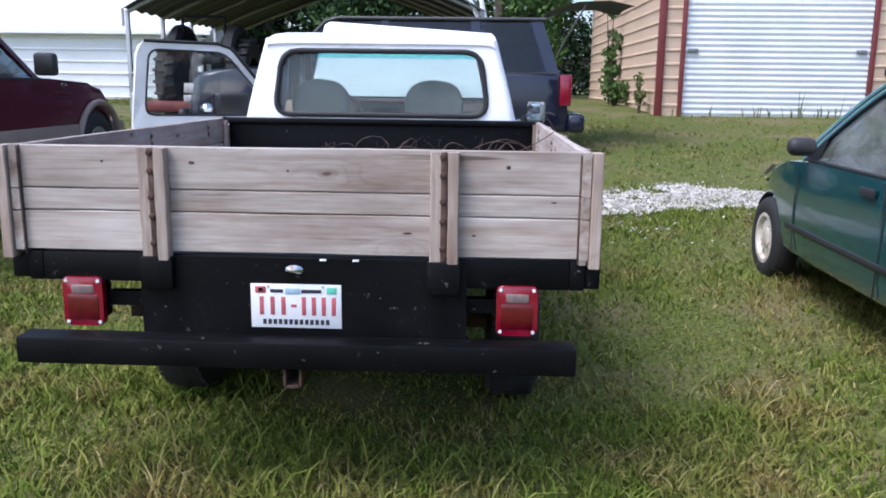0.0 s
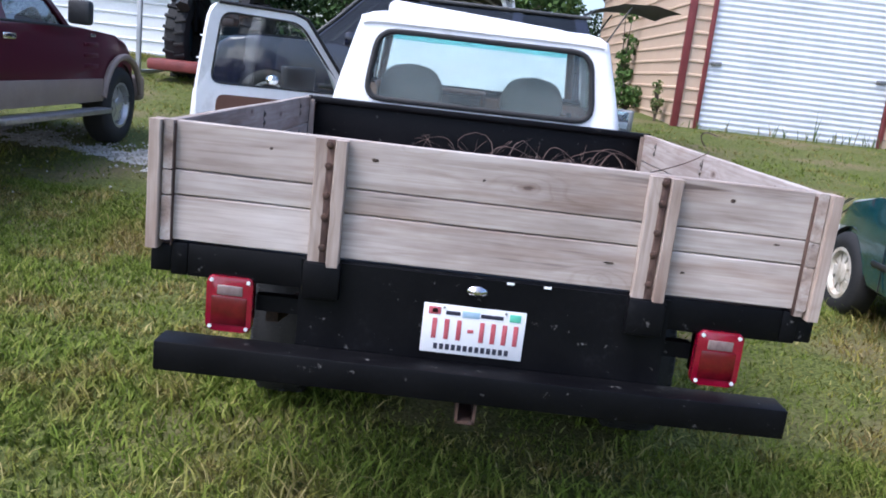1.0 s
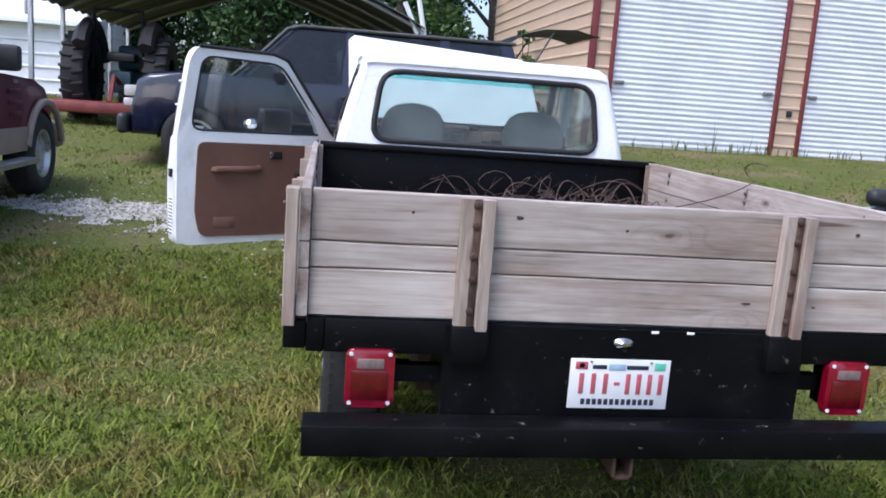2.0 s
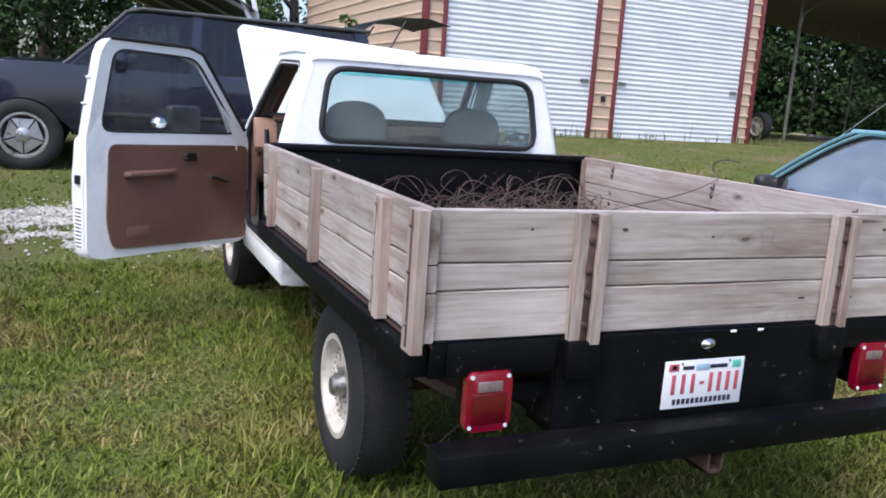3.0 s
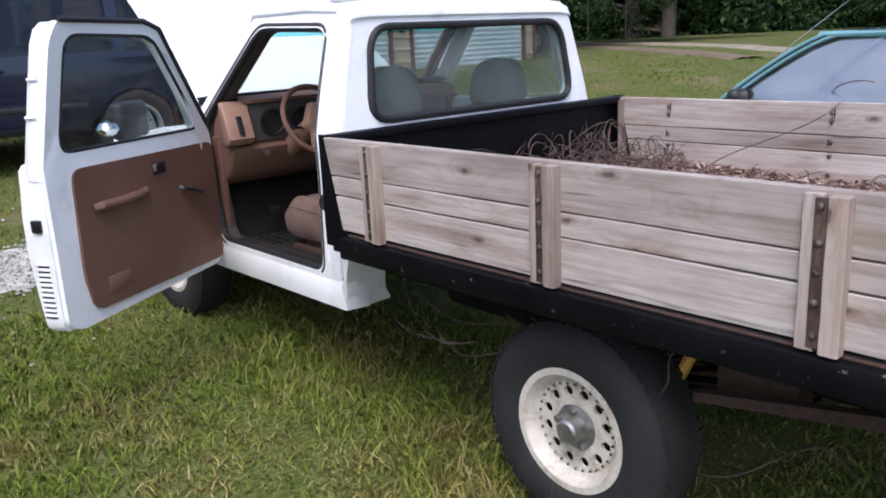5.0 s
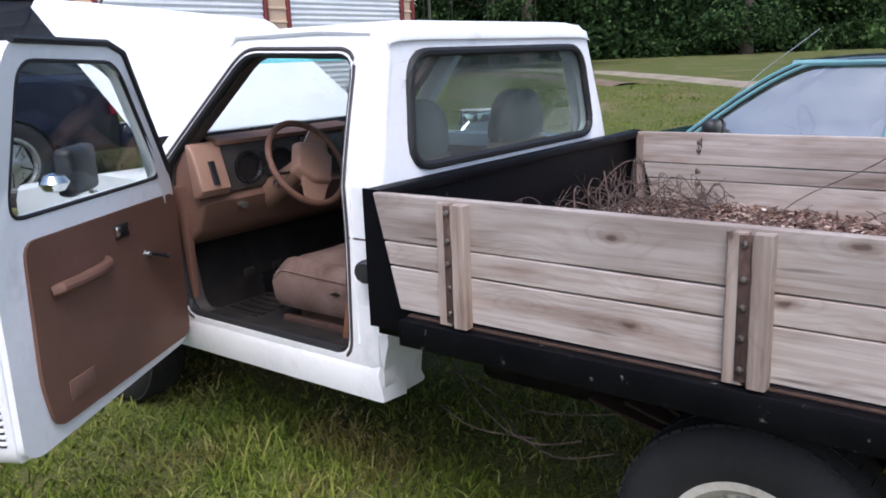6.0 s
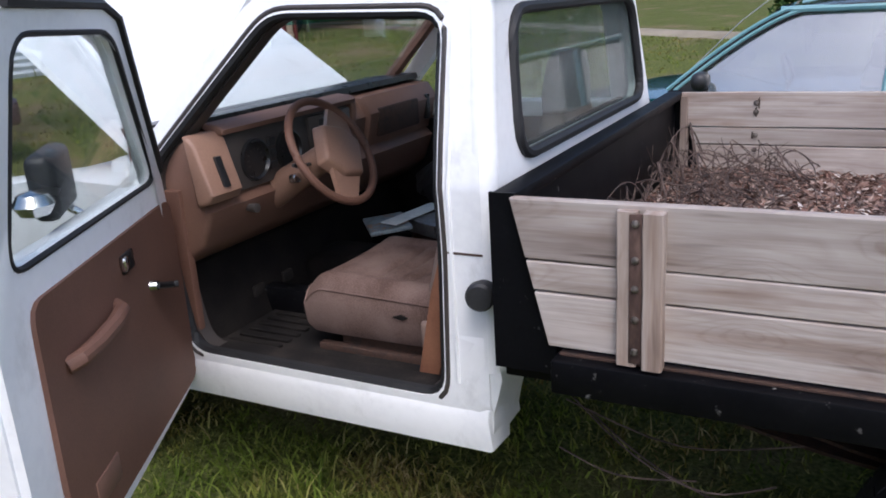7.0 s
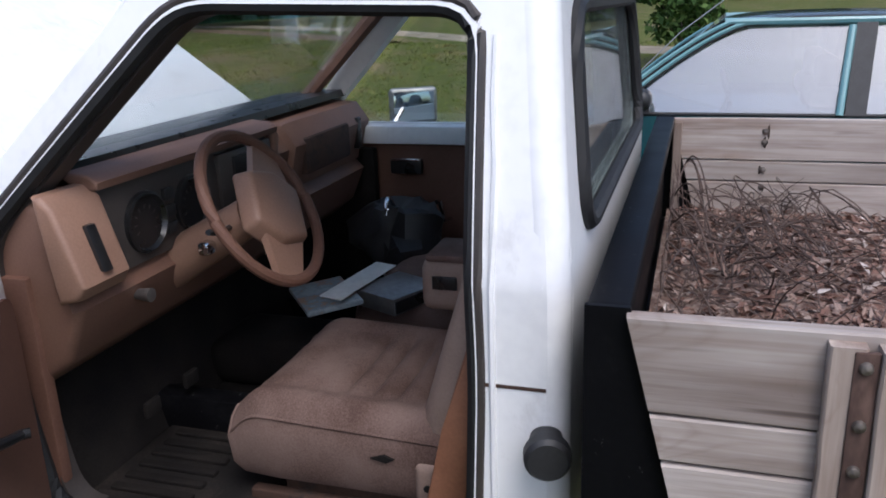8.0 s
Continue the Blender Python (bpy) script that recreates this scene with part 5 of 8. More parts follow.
def build_bed():
    global bed
    xl, xr, yb, yf = -1.49, 0.39, 2.51, 4.77
    # floor and steel edge as the bed's base mesh
    bed = part("flatbed", bx(xl + 0.05, xr - 0.05, yb + 0.05, yf - 0.05, 0.862, 0.87), "black_steel", truck, "black steel flatbed")
    for x0, x1, y0, y1 in ((xl, xl + 0.05, yb, yf), (xr - 0.05, xr, yb, yf), (xl + 0.05, xr - 0.05, yb, yb + 0.05), (xl + 0.05, xr - 0.05, yf - 0.05, yf)):
        part("edge_rail", bx(x0, x1, y0, y1, 0.805, 0.905, bevel=0.006), "black_steel", bed, "black steel edge rail")
    for x0, x1 in ((xl - 0.064, xl), (xr, xr + 0.052)):
        part("side_ledge", bx(x0, x1, yb + 0.01, 4.63, 0.81, 0.893, bevel=0.006), "black_steel", bed, "black steel side ledge with scuffed edge")
        part("ledge_rust", bx(x0 + 0.036 if x0 < 0 else x0 + 0.004, x1 - 0.004 if x0 < 0 else x1 - 0.03, yb + 0.02, 4.62, 0.892, 0.9, bevel=0.002), "rusty", bed, "rust and dirt on the ledge")
    part("bed_floor", bx(xl + 0.05, xr - 0.05, yb + 0.05, yf - 0.05, 0.87, 0.895), "rusty", bed, "rusty bed floor")
    for y in (2.9, 3.3, 3.7, 4.1, 4.5):
        part("cross_member", bx(xl + 0.05, xr - 0.05, y - 0.03, y + 0.03, 0.79, 0.868, bevel=0.006), "black_steel", bed)
    # headboard and its slanted end gussets
    part("headboard", bx(xl + 0.02, xr - 0.02, 4.755, 4.78, 0.9, 1.255, bevel=0.004), "black_steel", bed, "scuffed black steel headboard")
    part("headboard_rail", bx(xl + 0.005, xr - 0.005, 4.727, 4.79, 1.235, 1.268, bevel=0.008), "black_steel", bed)
    for x in (xl - 0.012, xr + 0.002):
        bm = prism(bmesh.new(), [(4.79, 0.832), (4.79, 1.27), (4.727, 1.27), (4.635, 0.9), (4.635, 0.832)], "x", x, x + 0.01)
        part("headboard_gusset", bm, "black_steel", bed, "black slanted steel end plate")
    # tail board
    for k, (z0, z1) in enumerate(COURSES):
        board(bed, ((-1.487 + 0.36) / 2, 2.524, (z0 + z1) / 2), 1.847, z1 - z0, 0.028, ALONG_X)
    for x in (-1.035, -0.076):
        board(bed, (x - 0.026, 2.495, 1.075), 0.37, 0.044, 0.026, UP_X, "stake", "upright wooden stake")
        board(bed, (x + 0.028, 2.488, 1.075), 0.37, 0.036, 0.042, UP_X, "stake", "upright wooden stake")
        part("strap", bx(x - 0.013, x + 0.008, 2.478, 2.492, 0.9, 1.26, bevel=0.002), "strap_rust", bed, "rusty flat steel strap")
        bolt_row(bed, x - 0.006, 2.478, (1.245, 1.185, 1.1, 1.035, 0.945), (0, -1, 0), 0.0085, "rusty")
    for x in (-1.035, -0.076):
        part("stake_pocket", bx(x - 0.055, x + 0.055, 2.467, 2.512, 0.79, 0.9, bevel=0.006), "black_steel", bed)
    # sides
    for s, x in ((-1, -1.505), (1, 0.38)):
        for k, (z0, z1) in enumerate(COURSES):
            y1 = 4.733 - (1.27 - (z0 + z1) / 2) * 0.25
            board(bed, (x, (2.492 + y1) / 2, (z0 + z1) / 2), y1 - 2.492, z1 - z0, 0.028, ALONG_Y, slant=0.25)
        for y in (2.515, 2.83, 3.62, 4.43):
            xo = x + s * 0.03
            if y < 2.6:
                board(bed, (x + s * 0.035, y, 1.075), 0.375, 0.075, 0.034, UP_Y, "stake", "upright wooden corner stake")
                xs = (x + s * 0.046, x + s * 0.0535)
                part("strap", bx(min(xs), max(xs), y - 0.003, y + 0.011, 0.9, 1.26, bevel=0.001), "strap_rust", bed, "rusty flat steel strap")
                bolt_row(bed, x + s * 0.0535, y + 0.004, (1.22, 1.1, 0.96), (s, 0, 0), 0.0045)
                continue
            board(bed, (xo, y - 0.03, 1.078), 0.352, 0.044, 0.036, UP_Y, "stake", "upright wooden stake")
            board(bed, (xo - s * 0.006, y + 0.028, 1.078), 0.352, 0.044, 0.024, UP_Y, "stake", "upright wooden stake")
            xs = (xo + s * 0.001, xo + s * 0.0095)
            part("strap", bx(min(xs), max(xs), y - 0.0075, y + 0.022, 0.911, 1.25, bevel=0.002), "strap_rust", bed, "rusty flat steel strap")
            bolt_row(bed, xo + s * 0.0095, y + 0.008, (1.23, 1.15, 1.085, 1.015, 0.94), (s, 0, 0), 0.0068)
            bolt_row(bed, x - s * 0.0145, y, (1.222, 1.185, 1.09, 1.03, 0.95), (-s, 0, 0), 0.0085)
            for q, z in enumerate((1.222, 1.185, 1.09)):
                knot(bed, (x - s * 0.0142, y + 0.01 * (q - 1), z), (-s, 0, 0), 0.045 - 0.008 * q, 0.008 + 0.002 * (q == 1))
    for x0, x1 in ((-1.4905, -1.488), (0.361, 0.366)):
        part("corner_angle", bx(x0, x1, 2.498, 2.537, 0.895, 1.254, bevel=0.002), "strap_rust", bed, "rusty steel angle in the corner")
    for y in (2.545,):
        board(bed, (0.379, 2.512, 1.075), 0.36, 0.026, 0.03, UP_X, "stake", "upright wooden end stake")
    board(bed, (0.375, 4.715, 1.075), 0.35, 0.05, 0.03, UP_X, "stake", "upright wooden end stake")
    board(bed, (-1.478, 4.715, 1.075), 0.35, 0.024, 0.03, UP_X, "stake", "upright wooden end stake")
    for c, a, b in (((0.128, 2.5095, 1.213), 0.014, 0.012), ((-0.912, 2.5095, 1.212), 0.02, 0.01), ((-0.593, 2.5095, 1.19), 0.009, 0.008), ((-1.213, 2.5095, 1.212), 0.008, 0.008),
                    ((0.02, 2.5095, 0.985), 0.012, 0.006), ((-0.2, 2.5095, 0.99), 0.03, 0.005), ((0.28, 2.5095, 1.1), 0.02, 0.005)):
        knot(bed, c, (0, -1, 0), a, b)
    # tail plate, latch light, frame rails
    bm = prism(bmesh.new(), [(-1.1, 0.9), (-1.1, 0.63), (0.0, 0.63), (0.0, 0.9)], "y", 2.495, 2.505)
    part("tail_plate", bm, "black_steel", bed, "black steel tail plate")
    part("tail_plate_side", bx(-1.1, -1.09, 2.51, 2.75, 0.64, 0.86), "black_steel", bed)
    part("tail_plate_side", bx(-0.01, 0.0, 2.51, 2.75, 0.64, 0.86), "black_steel", bed)
    bm = lathe(bmesh.new(), [(0.03, 0), (0.03, 0.006), (0.022, 0.012), (0.012, 0.02), (0.0005, 0.021)], Matrix.Translation((-0.575, 2.494, 0.862)) @ pose(0, 0, 0, 90, 0, 0) @ Matrix.Diagonal((1.0, 0.55, 1, 1)), 18)
    part("plate_lamp", bm, "chrome", bed, "small chrome plate lamp")
    for x in (-0.48, -0.37):
        part("paint_chip", bx(x - 0.01, x + 0.012, 2.491, 2.496, 0.893, 0.9, bevel=0.001), "white_paint", bed, "flake of white paint")
    for x in (-0.92, -0.18):
        part("chassis_rail", bx(x - 0.035, x + 0.035, 2.53, 6.9, 0.52, 0.72, bevel=0.01), "black_steel", truck, "black chassis rail")
    # bumper
    bm = bx(-1.49, 0.36, 2.387, 2.49, 0.548, 0.638, bevel=0.006)
    part("rear_bumper", bm, "black_steel", truck, "black steel box bumper")
    for x in (-1.0, -0.1):
        part("bumper_bracket", bx(x - 0.04, x + 0.04, 2.49, 2.75, 0.57, 0.62), "black_steel", truck)
    bm = bmesh.new()
    for x0, x1, z0, z1 in ((-0.6, -0.592, 0.48, 0.555), (-0.548, -0.54, 0.48, 0.555), (-0.6, -0.54, 0.48, 0.488), (-0.6, -0.54, 0.547, 0.555)):
        box(bm, x0, x1, 2.4, 2.7, z0, z1)
    part("hitch_receiver", bm, "rusty", truck, "rusty square hitch receiver")
    # tail lights
    for x0, arm in ((-1.376, -1.1), (0.1, 0.0)):
        x1 = x0 + 0.138
        bm = prism(bmesh.new(), [tuple(p) for p in resample([(x0, 0.648), (x1, 0.648), (x1, 0.82), (x0, 0.82)], 64, 0.022)], "y", 2.5, 2.53, bevel=0.005, seg=2)
        tl = part("tail_light", bm, "red_lens", truck, "red square tail light")
        part("reverse_lens", bx(x0 + 0.032, x1 - 0.03, 2.497, 2.503, 0.762, 0.792, bevel=0.003), "reverse_lens", tl, "pale reverse lens")
        part("lens_face", bx(x0 + 0.016, x1 - 0.016, 2.4965, 2.503, 0.67, 0.758, bevel=0.003), "red_dark", tl, "darker red lower lens")
        for cx_ in (x0 + 0.014, x1 - 0.014):
            for cz in (0.662, 0.806):
                part("screw", cyl(bmesh.new(), (cx_, 2.502, cz), (cx_, 2.497, cz), 0.006, n=10), "door_white", tl)
        part("light_box", bx(x0 + 0.01, x1 - 0.01, 2.53, 2.6, 0.665, 0.805, bevel=0.01), "black_steel", tl)
        part("light_arm", bx(min(x1 if x0 < -1 else arm, arm), max(x0 if x0 > 0 else arm, arm), 2.55, 2.59, 0.71, 0.76), "black_steel", tl)


def build_plate():
    x0, x1, z0, z1 = -0.726, -0.419, 0.66, 0.812
    p = thing("number_plate", (-0.572, 2.498, z0), "white number plate with red characters on the black tail plate", "number plate")
    bm = bx(x0, x1, 2.492, 2.4965, z0, z1, bevel=0.0018)
    part("plate_sheet", bm, "plate_white", p, "white metal sheet")
    w = (x1 - x0)
    def bar(a, b, c, d, m, name="bar"):
        part(name, bx(x0 + a * w, x0 + b * w, 2.4905, 2.493, z0 + c, z0 + d, bevel=0.0008), m, p)
    for a in (0.085, 0.205, 0.325, 0.55, 0.66, 0.77, 0.88):
        bar(a + 0.012, a + 0.058, 0.045, 0.108, "plate_red")
    bar(0.445, 0.505, 0.072, 0.082, "plate_red")
    for k in range(13):
        bar(0.13 + 0.058 * k, 0.17 + 0.058 * k, 0.012, 0.03, "ink")
    bar(0.22, 0.36, 0.122, 0.134, "ink")
    bar(0.56, 0.78, 0.122, 0.134, "ink")
    bar(0.38, 0.55, 0.118, 0.138, "plate_blue", "emblem")
    bar(0.05, 0.17, 0.12, 0.143, "plate_red", "sticker")
    bar(0.085, 0.14, 0.124, 0.139, "plate_white", "sticker_face")
    bar(0.84, 0.95, 0.12, 0.143, "plate_green", "sticker")
    for a in (0.2, 0.8):
        part("plate_bolt", cyl(bmesh.new(), (x0 + a * w, 2.4905, z1 - 0.008), (x0 + a * w, 2.488, z1 - 0.008), 0.004, n=8), "dull_metal", p)


build_bed()
build_plate()

# running gear
for x, s in ((-1.31, -1), (0.2, 1)):
    add_wheel(truck, (x, 3.635, 0.38), s, 0.36, 0.2, 0.235, "wheel_white", "modular", label="worn black all-terrain tyre")
    add_wheel(truck, (x + (0.02 if s < 0 else -0.02), 6.6, 0.45), s, 0.36, 0.2, 0.225, "wheel_white", "modular", label="worn black all-terrain tyre", turn=0)
part("rear_axle", cyl(bmesh.new(), (-1.2, 3.66, 0.37), (0.16, 3.66, 0.37), 0.045), "rusty", truck, "rusty rear axle")
part("differential", lathe(bmesh.new(), [(0.0005, -0.14), (0.08, -0.12), (0.13, -0.04), (0.13, 0.04), (0.08, 0.12), (0.0005, 0.14)], pose(-0.5, 3.66, 0.37, 90, 0, 0), 18), "rusty", truck, "rusty differential")
for x in (-0.98, -0.1):
    bm = bmesh.new()
    for k in range(4):
        pts = [(x, 3.66 + t * (0.62 - 0.13 * k), 0.46 + 0.02 * k - 0.03 * (1 - t * t) + 0.05 * t * t) for t in [i / 6 - 1 for i in range(13)]]
        for a, b in zip(pts, pts[1:]):
            prism(bm, [(a[1], a[2]), (b[1], b[2]), (b[1], b[2] + 0.01), (a[1], a[2] + 0.01)], "x", x - 0.03, x + 0.03)
    part("leaf_spring", bm, "rusty", truck, "rusty leaf spring")
part("exhaust_pipe", tube(bmesh.new(), [(-0.3, 5.2, 0.42), (-0.3, 4.2, 0.44), (-0.2, 3.4, 0.5), (0.0, 2.9, 0.48)], 0.028, 8), "rusty", truck, "rusty exhaust pipe")
part("spare_tank", bx(-0.85, -0.25, 2.85, 3.3, 0.46, 0.66, bevel=0.05, seg=3), "black_steel", truck, "dark fuel tank")
part("shackle_bar", tube(bmesh.new(), [(-1.2, 3.39, 0.53), (-1.2, 3.34, 0.64), (-1.18, 3.3, 0.72)], 0.018, 6), "yellow", truck, "yellowed bracket under the bed")
part("fuel_cap", lathe(bmesh.new(), [(0.0005, 0.036), (0.034, 0.036), (0.041, 0.028), (0.042, 0.008), (0.03, 0.004), (0.03, -0.05)], pose(-1.425, 4.855, 0.985, 0, -90, 12) @ Matrix.Diagonal((0.92, 0.92, 1, 1)), 24), "black_plastic", truck, "black fuel filler cap")

# loose wires and roots hanging under the bed
for k, pts in enumerate((((-1.12, 3.5, 0.3), (-1.15, 3.42, 0.24), (-1.15, 3.29, 0.24), (-1.15, 3.18, 0.29), (-1.15, 3.05, 0.41), (-1.15, 2.95, 0.48), (-1.15, 2.89, 0.44), (-1.15, 2.84, 0.4)), ((-1.3, 3.25, 0.8), (-1.36, 3.32, 0.7), (-1.36, 3.3, 0.63), (-1.35, 3.37, 0.54)),
                         ((-1.2, 4.7, 0.62), (-1.3, 4.5, 0.52), (-1.35, 4.3, 0.48), (-1.3, 4.15, 0.52)), ((-1.1, 4.75, 0.55), (-1.2, 4.4, 0.5), (-1.15, 4.1, 0.56)), ((-1.05, 4.7, 0.5), (-1.2, 4.5, 0.46), (-1.3, 4.25, 0.42), (-1.28, 4.05, 0.5)),
                         ((-1.25, 4.72, 0.48), (-1.3, 4.55, 0.45), (-1.22, 4.35, 0.44)))):
    fine_pts = [Vector(pts[i]).lerp(Vector(pts[i + 1]), j / 4) for i in range(len(pts) - 1) for j in range(4)] + [Vector(pts[-1])]
    for _ in range(3):
        fine_pts = [fine_pts[0]] + [(fine_pts[i - 1] + 2 * fine_pts[i] + fine_pts[i + 1]) / 4 for i in range(1, len(fine_pts) - 1)] + [fine_pts[-1]]
    part("loose_wire", tube(bmesh.new(), fine_pts, 0.0026, 5), "stick", truck, "thin loose vine hanging under the bed")
part("brace_strut", prism(bmesh.new(), [(2.72, 0.62), (3.3, 0.53), (3.3, 0.56), (2.72, 0.66)], "x", -1.24, -1.2), "rusty", truck, "rusty brace under the bed")
part("splash_board", prism(bmesh.new(), [(3.05, 0.5), (3.3, 0.5), (3.3, 0.76), (3.05, 0.8)], "x", -1.1, -1.0), "rusty", truck)

# unseen near-black box added to deepen the shade under the bed
part("underbed_tank", bx(-0.85, -0.05, 3.98, 4.85, 0.4, 0.66, bevel=0.06, seg=3), "dark_carpet", truck, "added near-black box that darkens the space under the bed")


# ---- cab interior ----
def build_interior():
    PARTS_AT[0] = CAB_AT
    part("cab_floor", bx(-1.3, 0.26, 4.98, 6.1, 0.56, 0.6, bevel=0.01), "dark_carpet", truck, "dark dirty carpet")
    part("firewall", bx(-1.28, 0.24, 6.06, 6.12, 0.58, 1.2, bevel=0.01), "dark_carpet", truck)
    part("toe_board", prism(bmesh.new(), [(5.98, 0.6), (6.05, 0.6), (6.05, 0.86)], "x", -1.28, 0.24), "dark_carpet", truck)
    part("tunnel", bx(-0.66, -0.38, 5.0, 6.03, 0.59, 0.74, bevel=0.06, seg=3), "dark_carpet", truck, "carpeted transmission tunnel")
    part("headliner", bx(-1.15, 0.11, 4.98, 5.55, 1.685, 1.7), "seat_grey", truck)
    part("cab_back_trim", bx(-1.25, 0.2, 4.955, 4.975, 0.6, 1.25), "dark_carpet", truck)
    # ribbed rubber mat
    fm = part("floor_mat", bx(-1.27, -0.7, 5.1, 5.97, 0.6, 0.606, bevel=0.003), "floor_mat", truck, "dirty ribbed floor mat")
    for k in range(9):
        part("mat_rib", bx(-1.2 + 0.05 * k, -1.175 + 0.05 * k, 5.72, 5.93, 0.605, 0.616, bevel=0.004), "dark_carpet", fm)
    part("sill_plate", bx(-1.31, -1.24, 5.08, 5.92, 0.628, 0.637, bevel=0.003), "floor_mat", truck, "dirty brown sill plate")
    dash_at = pose(-0.1, 0.085, 0.128)
    PARTS_AT[0] = dash_at
    # dashboard
    prof = [(6.04, 1.2), (5.86, 1.215), (5.77, 1.2), (5.73, 1.14), (5.76, 1.03), (5.715, 0.985), (5.765, 0.87), (5.85, 0.805), (5.93, 0.8), (6.04, 0.95)]
    d = part("dashboard", prism(bmesh.new(), prof, "x", -1.245, 0.31, bevel=0.02, seg=3), "tan_plastic", truck, "tan plastic dashboard")
    part("dash_top", prism(bmesh.new(), [(6.06, 1.24), (5.87, 1.258), (5.8, 1.258), (5.795, 1.235), (6.04, 1.2)], "x", -1.235, 0.29, bevel=0.004), "dial_black", d, "dark dash top pad")
    # left vent pod, proud of the dash
    pod = [(5.765, 1.225), (5.745, 1.223), (5.72, 1.2), (5.672, 1.045), (5.69, 1.018), (5.74, 1.005)]
    part("vent_pod", prism(bmesh.new(), pod, "x", -1.275, -1.13, bevel=0.016, seg=3), "tan_light", d, "tan air vent housing")
    part("vent_slot", prism(bmesh.new(), [(5.696, 1.155), (5.72, 1.155), (5.69, 1.062), (5.668, 1.062)], "x", -1.215, -1.187, bevel=0.004), "dial_black", d, "dark air vent")
    # brow over the instruments, rounded, and its end cheek
    brow = [(5.81, 1.24), (5.79, 1.246), (5.735, 1.24), (5.71, 1.226), (5.714, 1.21), (5.76, 1.204)]
    part("cluster_brow", prism(bmesh.new(), brow, "x", -1.15, -0.39, bevel=0.007, seg=3), "tan_plastic", d, "tan brow over the instruments")
    part("brow_cheek", prism(bmesh.new(), [(5.79, 1.243), (5.718, 1.232), (5.71, 1.19), (5.735, 1.03), (5.78, 1.03)], "x", -0.42, -0.388, bevel=0.008), "tan_plastic", d)
    # instrument cluster with three round dials
    cl = [(5.765, 1.215), (5.735, 1.205), (5.728, 1.17), (5.725, 1.02), (5.77, 1.005)]
    part("instrument_panel", prism(bmesh.new(), cl, "x", -1.13, -0.425, bevel=0.006), "cluster_grey", d, "grey-brown instrument panel")
    for x, r in ((-1.0, 0.07), (-0.82, 0.07)):
        q = pose(x, 5.728, 1.105, 90, 0, 0)
        bm = lathe(bmesh.new(), [(r, -0.01), (r, 0.012), (r - 0.006, 0.014), (r - 0.012, 0.004), (0.0005, 0.004)], q, 24)
        g = part("gauge", bm, "dial_black", d, "round black gauge")
        for k in range(9):
            a = radians(210 - 30 * k)
            b = box(bmesh.new(), -0.0015, 0.0015, 0.032, 0.04, 0.0045, 0.006)
            b.transform(q @ pose(0, 0, 0, 0, 0, math.degrees(a) - 90))
            part("tick", b, "cluster_grey", g)
    for z in (1.07, 1.11, 1.15):
        part("warning_lamp", bx(-0.929, -0.893, 5.718, 5.735, z - 0.014, z + 0.014, bevel=0.003), "black_plastic", d)
    part("radio", bx(-0.64, -0.48, 5.708, 5.74, 1.115, 1.185, bevel=0.004), "dial_black", d, "black radio")
    part("heater_controls", bx(-0.64, -0.48, 5.71, 5.74, 1.06, 1.095, bevel=0.004), "black_plastic", d)
    part("centre_bezel", bx(-0.7, -0.43, 5.716, 5.75, 1.035, 1.2, bevel=0.008), "cluster_grey", d)
    part("glovebox_pod", prism(bmesh.new(), [(5.88, 1.225), (5.75, 1.215), (5.705, 1.15), (5.735, 1.02), (5.8, 1.01)], "x", -0.3, 0.29, bevel=0.015), "tan_plastic", d, "tan passenger dash pod")
    # flush block for the brown tray recess, darkened to paint its shade
    part("glovebox_recess", bx(-0.24, 0.1, 5.705, 5.74, 1.05, 1.165, bevel=0.01), "rusty", d, "brown tray recess, its shade put into the colour")
    part("vent_slot", bx(0.17, 0.205, 5.705, 5.74, 1.06, 1.17, bevel=0.006), "dial_black", d, "dark air vent")
    part("headlamp_knob", cyl(bmesh.new(), (-1.06, 5.74, 0.957), (-1.06, 5.69, 0.957), 0.011, 0.016, 12), "dull_metal", d, "worn bright metal headlamp knob")
    PARTS_AT[0] = None
    # steering column and wheel
    c = Vector((-0.975, 5.585, 1.245))
    ax = Vector((0, -0.86, 0.5)).normalized()
    part("steering_column", tube(bmesh.new(), [c - ax * 0.04, c - ax * 0.2, c - ax * 0.34], 0.045, 14, taper=1.3), "tan_light", truck, "tan steering column")
    q = Matrix.Translation(c) @ ax.to_track_quat("Z", "Y").to_matrix().to_4x4() @ pose(0, 0, 0, 0, 0, 58)
    bm = tube(bmesh.new(), [q @ Vector((0.185 * math.cos(2 * math.pi * k / 40), 0.185 * math.sin(2 * math.pi * k / 40), 0.0)) for k in range(40)], 0.0135, 10, closed=True)
    w = part("steering_wheel", bm, "brown_panel", truck, "brown two-spoke steering wheel")
    bm = bmesh.new()
    pad = [(-0.105, -0.03), (-0.075, 0.07), (0.075, 0.07), (0.105, -0.03), (0.075, -0.12), (-0.075, -0.12)]
    lo = [bm.verts.new(q @ Vector((x, y, -0.02))) for x, y in pad]
    hi = [bm.verts.new(q @ Vector((x * 0.86, y * 0.86, 0.032))) for x, y in pad]
    bm.faces.new(lo[::-1])
    bm.faces.new(hi)
    for k in range(6):
        bm.faces.new((lo[k], lo[(k + 1) % 6], hi[(k + 1) % 6], hi[k]))
    bmesh.ops.bevel(bm, geom=bm.edges[:], offset=0.012, segments=3, affect="EDGES", profile=0.5, clamp_overlap=True)
    part("horn_pad", bm, "tan_light", w, "tan horn pad")
